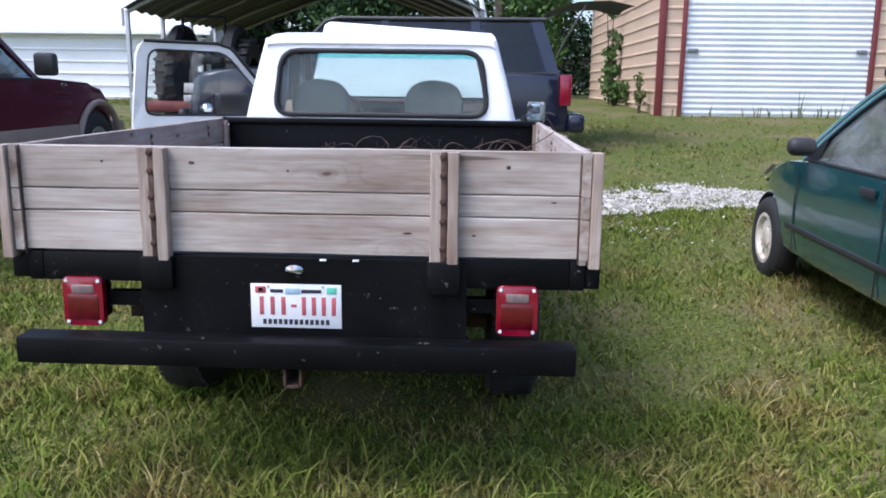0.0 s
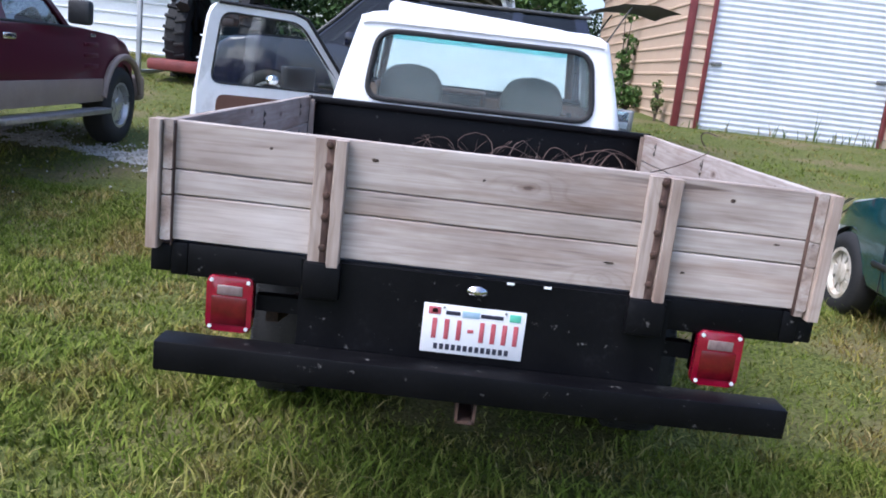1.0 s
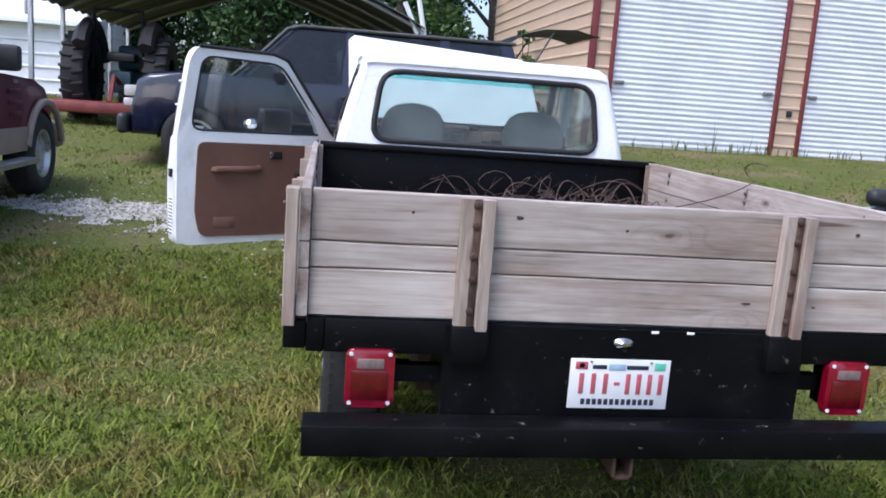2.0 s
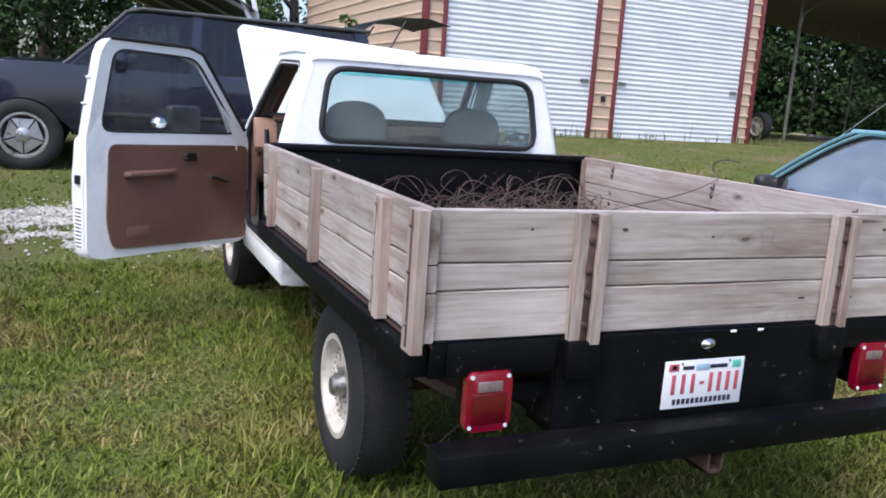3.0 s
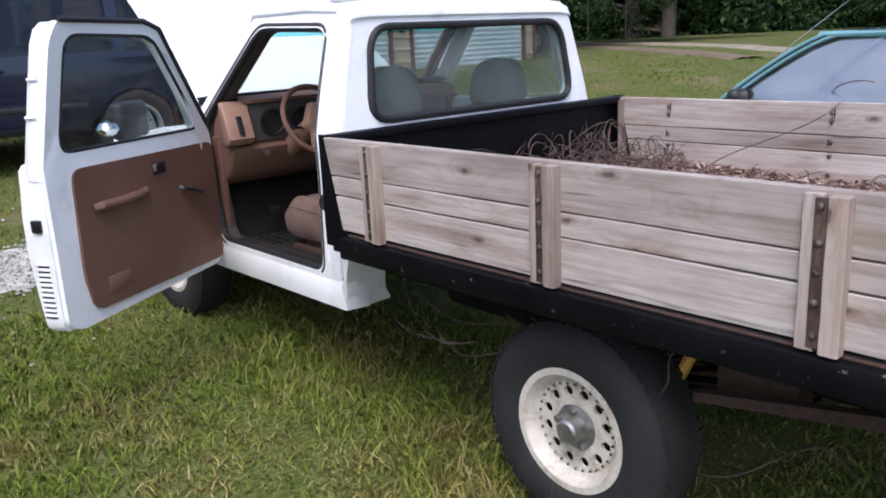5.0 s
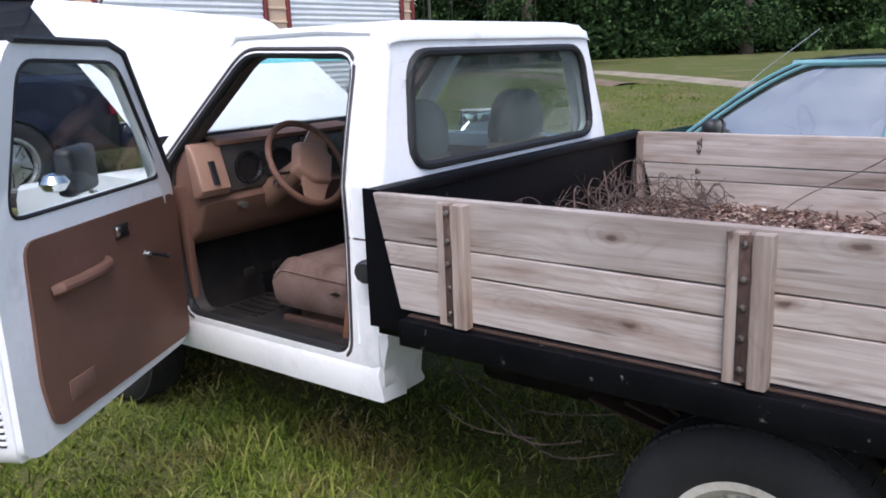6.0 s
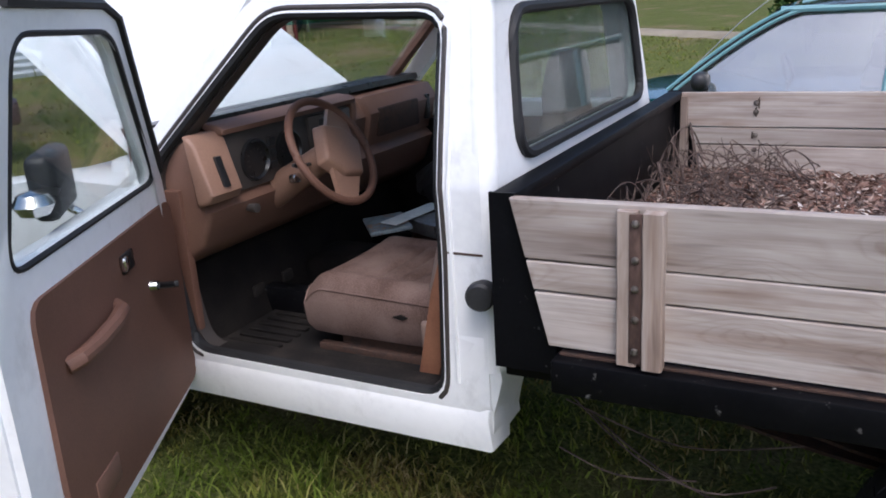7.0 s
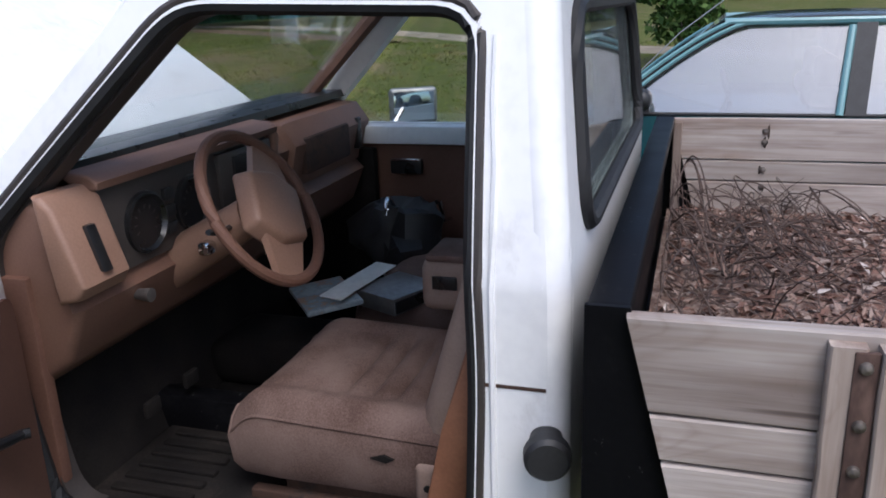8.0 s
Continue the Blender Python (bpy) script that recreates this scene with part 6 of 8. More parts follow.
    for s in (-1, 1):
        bm = bmesh.new()
        sp = [(s * 0.07, 0.03, 0.014), (s * 0.183, -0.01, 0.0), (s * 0.165, -0.085, 0.0), (s * 0.06, -0.1, 0.014)]
        a = [bm.verts.new(q @ Vector(p)) for p in sp]
        b = [bm.verts.new(q @ Vector((p[0], p[1], p[2] - 0.018))) for p in sp]
        bm.faces.new(a)
        bm.faces.new(b[::-1])
        for k in range(4):
            bm.faces.new((a[k], b[k], b[(k + 1) % 4], a[(k + 1) % 4]))
        part("spoke", bm, "tan_light", w, "tan wheel spoke")
    part("indicator_stalk", tube(bmesh.new(), [c - ax * 0.08, c - ax * 0.07 + Vector((-0.1, 0, 0.0)), c - ax * 0.06 + Vector((-0.15, 0, 0.01))], 0.007, 6), "dial_black", truck, "black indicator stalk")
    part("ignition_key", bx(-1.055, -1.015, 5.69, 5.72, 1.145, 1.175, bevel=0.008), "chrome", truck)
    PARTS_AT[0] = pose(-0.08, -0.06, 0.02)
    # pedals take the carpet's near-black, so footwell shade is in their colour
    for x in (-1.02, -0.86):
        part("pedal", bx(x - 0.028, x + 0.028, 5.92, 5.935, 0.73, 0.77, bevel=0.006), "dark_carpet", truck, "pedal coloured near-black for the footwell shade")
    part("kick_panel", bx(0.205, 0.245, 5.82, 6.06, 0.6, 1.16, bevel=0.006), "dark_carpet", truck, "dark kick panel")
    part("kick_panel", bx(-1.28, -1.25, 5.97, 6.06, 0.6, 1.16, bevel=0.006), "brown_panel", truck, "brown kick panel")
    # seats
    PARTS_AT[0] = pose(-0.085, -0.06, 0.055)
    for k, (x0, x1) in enumerate(((-1.13, -0.62), (-0.42, 0.09))):
        bm, rows = bmesh.new(), []
        ny, nx = 61, 23
        for j in range(ny):
            t = j / (ny - 1)
            y = 5.06 + (5.65 - 5.06) * t
            row = []
            for i in range(nx):
                s = 2 * i / (nx - 1) - 1
                ex = max(0, abs(s) - 0.8) / 0.2
                ey = max(0, t - 0.85) / 0.15
                z = 0.815 + 0.02 * t - 0.05 * ex ** 2 - 0.06 * ey ** 2 + 0.012 * abs(s) ** 2
                if abs(s) < 0.62 and t > 0.08:
                    z -= 0.017 * abs(math.cos(math.pi * 10 * t)) ** 5 * (t < 0.68)
                if 0.62 <= abs(s) < 0.72:
                    z -= 0.008
                row.append(bm.verts.new(((x0 + x1) / 2 + s * (x1 - x0) / 2 * (1 - 0.03 * ey), y, z)))
            rows.append(row)
        for a, b in zip(rows, rows[1:]):
            for i in range(nx - 1):
                bm.faces.new((a[i], a[i + 1], b[i + 1], b[i]))
        top_edge = [Vector(v.co) for v in rows[0] + [r[-1] for r in rows[1:]] + rows[-1][-2::-1] + [r[0] for r in rows[-2:0:-1]]]
        loop = rows[0] + [r[-1] for r in rows[1:]] + rows[-1][-2::-1] + [r[0] for r in rows[-2:0:-1]]
        prev = loop
        for dz, sc in ((-0.06, 1.01), (-0.13, 0.99), (-0.16, 0.93)):
            cxm, cym = (x0 + x1) / 2, 5.37
            nxt = [bm.verts.new((cxm + (v.co.x - cxm) * sc, cym + (v.co.y - cym) * sc, 0.8 + dz)) for v in loop]
            for i in range(len(loop)):
                j = (i + 1) % len(loop)
                bm.faces.new((prev[i], prev[j], nxt[j], nxt[i]))
            prev = nxt
        bm.faces.new(prev)
        seat = part("seat", bm, "seat_cloth", truck, "worn brown cloth seat", smooth=60)
        part("piping", tube(bmesh.new(), [p + Vector((0, 0, 0.002)) for p in top_edge], 0.0035, 6, closed=True), "seat_cloth", seat)
        # backrest, rounded at the top
        bm, rings = bmesh.new(), []
        prof = [(0.0, 0.26), (0.15, 0.275), (0.3, 0.27), (0.38, 0.24), (0.43, 0.205), (0.5, 0.195), (0.56, 0.18), (0.6, 0.155), (0.63, 0.11), (0.645, 0.04)]
        for h, half in prof:
            yb = 5.03 + 0.0 * h
            t = max(0.1, 0.205 - 0.33 * h)
            cxm = (x0 + x1) / 2
            ring = []
            for a in range(20):
                an = 2 * math.pi * a / 20
                ca, sa = math.cos(an), math.sin(an)
                ring.append(bm.verts.new((cxm + half * 0.95 * math.copysign(abs(ca) ** 0.5, ca), yb + t / 2 + t / 2 * math.copysign(abs(sa) ** 0.6, sa), 0.8 + h)))
            rings.append(ring)
        for a, b in zip(rings, rings[1:]):
            for i in range(20):
                bm.faces.new((a[i], a[(i + 1) % 20], b[(i + 1) % 20], b[i]))
        bm.faces.new(rings[0][::-1])
        bm.faces.new(rings[-1])
        bmesh.ops.delete(bm, geom=[v for ring in rings[5:] for v in ring], context="VERTS")
        bm.faces.new(rings[4])
        part("backrest", bm, "seat_vinyl", seat, "faded grey-tan seat back", smooth=60)
        bm, hr = bmesh.new(), []
        for h, half in ((0.432, 0.17), (0.45, 0.19), *prof[5:]):
            t = 0.15 * (1 - 0.45 * h / 0.72)
            hr.append([bm.verts.new(((x0 + x1) / 2 + half * 0.95 * math.copysign(abs(math.cos(a)) ** 0.5, math.cos(a)), 5.03 + t / 2 + t / 2 * math.copysign(abs(math.sin(a)) ** 0.6, math.sin(a)), 0.8 + h)) for a in (2 * math.pi * j / 20 for j in range(20))])
        for a, b in zip(hr, hr[1:]):
            for i in range(20):
                bm.faces.new((a[i], a[(i + 1) % 20], b[(i + 1) % 20], b[i]))
        bm.faces.new(hr[0][::-1])
        bm.faces.new(hr[-1])
        part("headrest", bm, "headrest_grey", seat, "dull grey headrest", smooth=60)
        part("seat_frame", bx(x0 + 0.05, x1 - 0.05, 5.1, 5.55, 0.58, 0.66, bevel=0.01), "rusty", seat, "dark seat frame")
        part("seat_side_trim", bx(x0 - 0.014, x0 + 0.02, 5.05, 5.22, 0.64, 0.74, bevel=0.016, seg=3), "seat_vinyl", seat, "tan plastic seat hinge cover")
        part("tear", prism(bmesh.new(), [(5.315, 0.737), (5.285, 0.748), (5.262, 0.74), (5.28, 0.73)], "x", x0 - 0.0075, x0 - 0.002), "dark_carpet", seat, "dark tear in the seat side")
        part("hinge_bolt", cyl(bmesh.new(), (x0 - 0.01, 5.19, 0.69), (x0 - 0.017, 5.19, 0.69), 0.008, n=10), "dial_black", seat)
        for r in (-0.22, 0.22):
            part("seat_rail", bx((x0 + x1) / 2 + r - 0.015, (x0 + x1) / 2 + r + 0.015, 5.1, 5.62, 0.572, 0.6, bevel=0.004), "rusty", seat)
    PARTS_AT[0] = None
    sleeve = [(4.965, 1.1), (5.02, 1.1), (5.075, 0.92), (5.135, 0.66), (5.13, 0.625), (5.085, 0.62), (5.045, 0.72), (5.0, 0.94)]
    part("belt_sleeve", prism(bmesh.new(), sleeve, "x", -1.292, -1.272, bevel=0.006), "belt_brown", truck, "orange-brown plastic belt sleeve")
    PARTS_AT[0] = pose(-0.03, -0.06, 0.035)
    part("armrest", bx(-0.715, -0.54, 5.12, 5.36, 0.89, 1.03, bevel=0.03, seg=3), "seat_vinyl", truck, "tan folding armrest")
    part("armrest_pocket", bx(-0.722, -0.712, 5.26, 5.325, 0.955, 0.99, bevel=0.004), "dial_black", truck)
    part("armrest_pad", bx(-0.71, -0.545, 5.13, 5.345, 1.022, 1.042, bevel=0.009), "seat_cloth", truck, "brown cloth armrest pad")

    PARTS_AT[0] = None


build_interior()
door_mirror(truck, (0.42, 5.7, 1.295), -58, 0.19, 0.14)
part("mirror_bracket", tube(bmesh.new(), [(0.25, 5.74, 1.22), (0.33, 5.76, 1.23), (0.4, 5.74, 1.29)], 0.01, 6), "chrome", truck, "chrome mirror bracket")


def slab(name, at, size, ang, tilt, material, label, category):
    bm = box(bmesh.new(), -size[0] / 2, size[0] / 2, -size[1] / 2, size[1] / 2, 0, size[2], bevel=min(0.004, size[2] * 0.3))
    bm.transform(pose(*at, tilt, 0, ang))
    return single(name, bm, material, label, category)


slab("book", (-0.58, 5.645, 0.875), (0.23, 0.16, 0.016), 40, -4, "paper_print", "printed magazine lying on the seat", "magazine")
slab("envelope", (-0.5, 5.57, 0.906), (0.32, 0.07, 0.004), -8, 3, "paper", "white envelope lying on the seat", "envelope")
radio_box = slab("cassette_player", (-0.49, 5.46, 0.848), (0.19, 0.17, 0.05), -25, 0, "dull_metal", "silver car cassette player lying on the seat", "car radio")
bm = bx(-0.09, 0.09, -0.09, -0.083, 0.008, 0.042)
bm.transform(pose(-0.49, 5.46, 0.848, 0, 0, -25))
part("front_face", bm, "dial_black", radio_box, "dark front panel")
bm = lathe(bmesh.new(), [(0.0005, 0.0), (0.1, 0.0), (0.14, 0.03), (0.16, 0.07), (0.15, 0.12), (0.12, 0.175), (0.06, 0.195), (0.0005, 0.18)], pose(-0.06, 5.6, 0.84), 28)
for v in bm.verts:
    v.co += Vector(noise.noise_vector(v.co * 7)) * 0.06 + Vector(noise.noise_vector(v.co * 19)) * 0.035
part_ring = [Vector((-0.14 + 0.035 * math.cos(2 * math.pi * k / 16), 5.6 + 0.01 * math.sin(2 * math.pi * k / 16), 1.02 + 0.045 * math.sin(2 * math.pi * k / 16))) for k in range(16)]
single("shackle", tube(bmesh.new(), part_ring, 0.007, 8, closed=True), "chrome", "small chrome shackle lying on the dark bag", "shackle")
single("bag", bm, "black_plastic", "crumpled dark bag lying on the passenger seat", "bag")


# ---- load in the bed: leaf litter and cut vines ----
def litter_h(x, y):
    u, v = (x + 1.5) / 1.93, (y - 2.55) / 2.25
    h = 0.06 + 0.14 * max(0, min(1, (v - 0.3) / 0.5)) * (1 - 0.5 * abs(2 * u - 1.2)) + 0.035 * noise.noise((x * 3, y * 3, 1.7))
    return 0.897 + max(0.004, h * max(0.0, min(1, (v + 0.05) * 6)) * 0.25)


def build_load():
    nx, ny = 40, 46
    verts = []
    for j in range(ny):
        for i in range(nx):
            x, y = -1.445 + 1.83 * i / (nx - 1), 2.56 + 2.18 * j / (ny - 1)
            verts.append((x, y, litter_h(x, y) + 0.01 * noise.noise((x * 20, y * 20, 4))))
    faces = [(j * nx + i, j * nx + i + 1, (j + 1) * nx + i + 1, (j + 1) * nx + i) for j in range(ny - 1) for i in range(nx - 1)]
    ob = new("debris_heap", raw("debris_heap", verts, faces, "litter"))
    tagged(ob, "heap of brown leaf litter and soil in the truck bed", "debris", kind="stuff")
    # dead leaves
    rnd = np.random.RandomState(5)
    V, F = [], []
    for k in range(13000):
        x, y = rnd.uniform(-1.43, 0.36), rnd.uniform(2.58, 4.72)
        s = rnd.uniform(0.005, 0.028)
        m = pose(x, y, litter_h(x, y) + rnd.uniform(0.004, 0.02), rnd.uniform(-35, 35), rnd.uniform(-35, 35), rnd.uniform(0, 360))
        b = len(V)
        for p in ((-s, 0, 0), (0, -s * 0.35, 0.004), (s, 0, 0), (0, s * 0.35, 0.004)):
            V.append(tuple(m @ Vector(p)))
        F.append((b, b + 1, b + 2, b + 3))
    ob = new("dead_leaves", raw("dead_leaves", V, F, "leaf_litter"))
    tagged(ob, "dry curled brown leaves over the load", "leaves", kind="stuff")
    # crumbs and leaf scraps trodden into the cab floor
    V, F = [], []
    for k in range(170):
        x, y = rnd.uniform(-1.22, -0.75), rnd.uniform(5.13, 5.93)
        s = rnd.uniform(0.003, 0.013)
        m = pose(x, y, 0.6095, rnd.uniform(-12, 12), rnd.uniform(-12, 12), rnd.uniform(0, 360))
        b = len(V)
        for p in ((-s, 0, 0.001), (0, -s * 0.4, 0.003), (s, 0, 0.001), (0, s * 0.4, 0.003)):
            V.append(tuple(m @ Vector(p)))
        F.append((b, b + 1, b + 2, b + 3))
    tagged(new("floor_litter", raw("floor_litter", V, F, "leaf_litter")), "dry leaf scraps and crumbs on the cab floor mat", "litter", kind="stuff")
    # vines: long thin coils and arcs, heaped against the headboard
    rnd = random.Random(11)
    bm = bmesh.new()
    for k in range(80):
        far = k % 4 == 3
        cx_, cy_ = (rnd.uniform(-1.2, 0.2), rnd.uniform(2.9, 4.2)) if far else (rnd.gauss(-0.17, 0.27), rnd.gauss(4.5, 0.14))
        a0, turn = rnd.uniform(0, 6.28), rnd.uniform(0.7, 2.6) * rnd.choice((-1, 1))
        rad = rnd.uniform(0.1, 0.32) * (0.7 if far else 1)
        h = rnd.uniform(0.0, 0.03) if far else rnd.uniform(0.01, 0.15)
        if k % 11 == 0:
            h += 0.1
        ph, wob = rnd.uniform(0, 6.28), rnd.uniform(0.02, 0.085)
        pts = []
        for i in range(13):
            t = i / 12
            a = a0 + turn * t
            x = cx_ + rad * math.cos(a) * (0.8 + 0.4 * t) + wob * math.sin(9 * t + ph)
            y = cy_ + 0.75 * rad * math.sin(a) + wob * math.cos(7 * t + ph)
            x, y = max(-1.45, min(0.355, x)), max(2.56, min(4.715, y))
            pts.append((x, y, litter_h(x, y) + 0.006 + h * math.sin(math.pi * (0.1 + 0.85 * t)) + 0.4 * wob * math.sin(11 * t + ph)))
        tube(bm, pts, rnd.uniform(0.0018, 0.0038), 5, taper=0.45)
    # stiffer forked branches leaning out of the heap
    for k in range(54):
        x, y = rnd.gauss(-0.3, 0.42), rnd.gauss(4.5, 0.13)
        x, y = max(-1.4, min(0.3, x)), min(4.68, y)
        a, lean, L = rnd.uniform(0, 6.28), rnd.uniform(0.5, 1.35), rnd.uniform(0.14, 0.4)
        z, bend = litter_h(x, y), rnd.uniform(-0.5, 0.5)
        pts = []
        for i in range(6):
            t = i / 5
            q = a + bend * t
            pts.append((max(-1.45, min(0.355, x + L * t * math.sin(lean) * math.cos(q))), max(2.56, min(4.715, y + L * t * math.sin(lean) * math.sin(q))), z + L * t * math.cos(lean + 0.35 * t)))
        tube(bm, pts, rnd.uniform(0.0018, 0.0035), 5, taper=0.4)
        p = Vector(pts[3])
        q = a + rnd.choice((-0.9, 0.9))
        tip = p + Vector((0.3 * L * math.cos(q), 0.3 * L * math.sin(q), 0.22 * L))
        tip.x, tip.y = max(-1.45, min(0.355, tip.x)), max(2.56, min(4.715, tip.y))
        tube(bm, [p, p.lerp(tip, 0.5) + Vector((0, 0, 0.006)), tip], 0.0016, 4, taper=0.5)
    # short broken twigs strewn over the litter
    for k in range(420):
        x, y = rnd.uniform(-1.42, 0.34), 4.7 - abs(rnd.gauss(0, 0.95))
        y = max(2.62, y)
        a, L, up = rnd.uniform(0, 6.28), rnd.uniform(0.03, 0.13), rnd.uniform(-0.01, 0.035)
        z = litter_h(x, y) + rnd.uniform(0.006, 0.03)
        p = [(x, y, z), (x + 0.5 * L * math.cos(a) + rnd.uniform(-0.01, 0.01), y + 0.5 * L * math.sin(a), z + up * 0.7), (x + L * math.cos(a + rnd.uniform(-0.3, 0.3)), y + L * math.sin(a), z + up)]
        p = [(max(-1.45, min(0.355, q[0])), max(2.56, min(4.715, q[1])), q[2]) for q in p]
        tube(bm, p, rnd.uniform(0.0012, 0.003), 4, taper=0.5)
    # a few longer ones standing above the headboard, one trailing over the far side
    for x, y, dx, dy, z, r in ((-0.2, 4.6, 0.16, 0.12, 0.26, 0.005), (0.12, 4.62, 0.2, 0.08, 0.27, 0.005), (0.28, 4.62, -0.26, 0.1, 0.28, 0.005), (0.05, 4.6, 0.26, 0.1, 0.3, 0.004), (-0.5, 4.6, 0.22, 0.1, 0.22, 0.005), (-0.65, 4.62, -0.2, 0.1, 0.24, 0.004)):
        pts = [(min(0.355, x + 1.5 * dx * t - 0.3 * dx * math.sin(t * 3)), min(4.715, y + dy * t), 0.98 + 0.62 * z * math.sin(0.25 + t * 2.5)) for t in [i / 12 for i in range(13)]]
        tube(bm, pts, r * 0.8, 5, taper=0.5)
    pts = [(-0.25 + 0.625 * t, 3.95 - 0.32 * t + 0.05 * math.sin(5 * t), 0.97 + 0.2 * t + 0.12 * t ** 3 + 0.02 * math.sin(4 * t)) for t in [i / 16 for i in range(17)]]
    pts += [(0.375 - 0.05 * math.sin(a), 3.63 - 0.09 * (1 - math.cos(a)), 1.29 + 0.07 * math.sin(a * 0.75)) for a in [0.35 * i for i in range(1, 9)]]
    tube(bm, pts, 0.0026, 5)
    single("cut_vines", bm, "stick", "tangle of dry brown vines heaped in the truck bed", "sticks", kind="stuff", smooth=60)


build_load()

part("window_sill", bx(0.15, 0.23, 4.985, 5.895, 1.192, 1.259, bevel=0.01), "white_paint", truck, "white sill under the passenger window")


# ---- parked vehicles ----
def pillar(bm, x0, x1, a, b, w, t=0.05):
    """A window pillar from a=(y,z) at the belt to b=(y,z) at the roof; x0, x1: outer x there; w: its width along y."""
    s = 1 if x0 > 0 else -1
    o = [bm.verts.new(p) for p in ((x0, a[0] - w / 2, a[1]), (x0, a[0] + w / 2, a[1]), (x1, b[0] + w / 2, b[1]), (x1, b[0] - w / 2, b[1]))]
    i = [bm.verts.new((v.co.x - s * t, v.co.y, v.co.z)) for v in o]
    bm.faces.new(o)
    bm.faces.new(i[::-1])
    for k in range(4):
        bm.faces.new((o[k], i[k], i[(k + 1) % 4], o[(k + 1) % 4]))
    return bm


def pane(pts):
    bm = bmesh.new()
    bm.faces.new([bm.verts.new(p) for p in pts])
    return bm


def hugger(w, body, nose):
    """Bends a car's sides: fullest at mid height, drawn in at the ends, with a crowned bonnet."""
    ys, zs = [p[0] for p in body], [p[1] for p in body]
    y0, y1, zm, zt = min(ys), max(ys), 0.6 * max(zs), max(zs)

    def hug(bm, crown=False):
        for v in bm.verts:
            k = 1 - 0.075 * ((v.co.z - zm) / zm) ** 2
            t = (v.co.y - y0) / (y1 - y0)
            k -= nose * max(0.0, (t - 0.72) / 0.28) ** 2 + 0.07 * max(0.0, (0.15 - t) / 0.15) ** 2
            v.co.x *= k
            if crown:
                v.co.z += 0.06 * (1 - min(1, abs(v.co.x) / w) ** 2) * max(0.0, min(1.0, (v.co.z - 0.55 * zt) / (0.3 * zt))) - 0.02 * (v.co.z > 0.5 * zt)
                v.co.y -= 0.1 * (abs(v.co.x) / w) ** 3 * max(0.0, (t - 0.85) / 0.15)
        return bm
    return hug


def vehicle(name, m, label, paint, glass, body, w, belt, roof, posts, wheels, rim, spokes, tyre, cabin_colour="black_plastic", bevel=0.05, nose=0.1, trim=None, top=None, bow=0.0):
    """body: lower outline (y, z); belt, roof: (y rear, y front, z, half width); posts: (belt y, roof y, width) along each side."""
    v = thing(name, None, label, "car", m=m)
    L = dict(local=True)
    hug = hugger(w, body, nose)
    bm = prism(bmesh.new(), body, "x", -w, w, bevel=bevel, seg=3)
    cut(bm, [w * k for k in (-0.7, -0.35, 0, 0.35, 0.7)], 0)
    cut(bm, [0.4 + 0.1 * k for k in range(8)], 2)
    ys = [p[0] for p in body]
    cut(bm, [min(ys) + (max(ys) - min(ys)) * k / 16 for k in range(1, 16)], 1)
    hug(bm, True)
    part("body", bm, paint, v, **L)
    rb0, rb1, zb, wb = belt
    rt0, rt1, zr, wr = roof
    bm, rows = bmesh.new(), []
    for k in range(9):
        t = k / 8
        row = []
        for j in range(11):
            s = 2 * j / 10 - 1
            row.append(bm.verts.new((wr * s, rt0 + (rt1 - rt0) * t, zr + 0.045 * (1 - s ** 4) * (1 - (2 * t - 1) ** 4 * 0.7))))
        rows.append(row)
    for a, b in zip(rows, rows[1:]):
        for j in range(10):
            bm.faces.new((a[j], a[j + 1], b[j + 1], b[j]))
    ext = bmesh.ops.solidify(bm, geom=bm.faces[:], thickness=0.03)
    part("roof", bm, top or paint, v, **L)
    # the front pillar's line from belt to roof, bowed upwards
    front = []
    for k in range(9):
        t = k / 8
        ya, yt = posts[-1][0], posts[-1][1]
        f = 1 - (1 - t) ** max(1.0, bow)
        front.append((wb + (wr - wb) * f, ya + (yt - ya) * t, zb + (zr - zb) * f))
    for s in (-1, 1):
        for k, (yb, yt, pw) in enumerate(posts):
            if bow and k == len(posts) - 1:
                bm = bmesh.new()
                bars = [[bm.verts.new((s * (x - dx), y + dy, z)) for dx, dy in ((0, -pw / 2), (0, pw / 2), (0.05, pw / 2), (0.05, -pw / 2))] for x, y, z in front]
                for a, b in zip(bars, bars[1:]):
                    for j in range(4):
                        bm.faces.new((a[j], a[(j + 1) % 4], b[(j + 1) % 4], b[j]))
                bm.faces.new(bars[0][::-1])
                bm.faces.new(bars[-1])
                part("pillar", bm, paint, v, **L)
                continue
            part("pillar", pillar(bmesh.new(), s * wb, s * wr, (yb, zb - 0.02), (yt, zr + 0.01), pw), paint, v, **L)
        for (yb0, yt0, p0), (yb1, yt1, p1) in zip(posts, posts[1:]):
            pts = [(s * (wb - 0.02), yb0, zb), (s * (wb - 0.02), yb1, zb), (s * (wr - 0.02), yt1, zr), (s * (wr - 0.02), yt0, zr)]
            if bow and (yb1, yt1, p1) == posts[-1]:
                pts[1:3] = [(s * (x - 0.02), y, z) for x, y, z in front]
            part("window", pane(pts), glass, v, "side window glass", smooth=None, **L)
        part("roof_rail", tube(bmesh.new(), [(s * wr, rt0, zr + 0.005), (s * wr, rt1, zr + 0.005)], 0.022, 8), trim or paint, v, **L)
        part("belt_seal", tube(bmesh.new(), [(s * (wb + 0.002), rb0 + 0.05, zb), (s * (wb + 0.002), rb1 - 0.03, zb)], 0.012, 6), "gasket", v, **L)
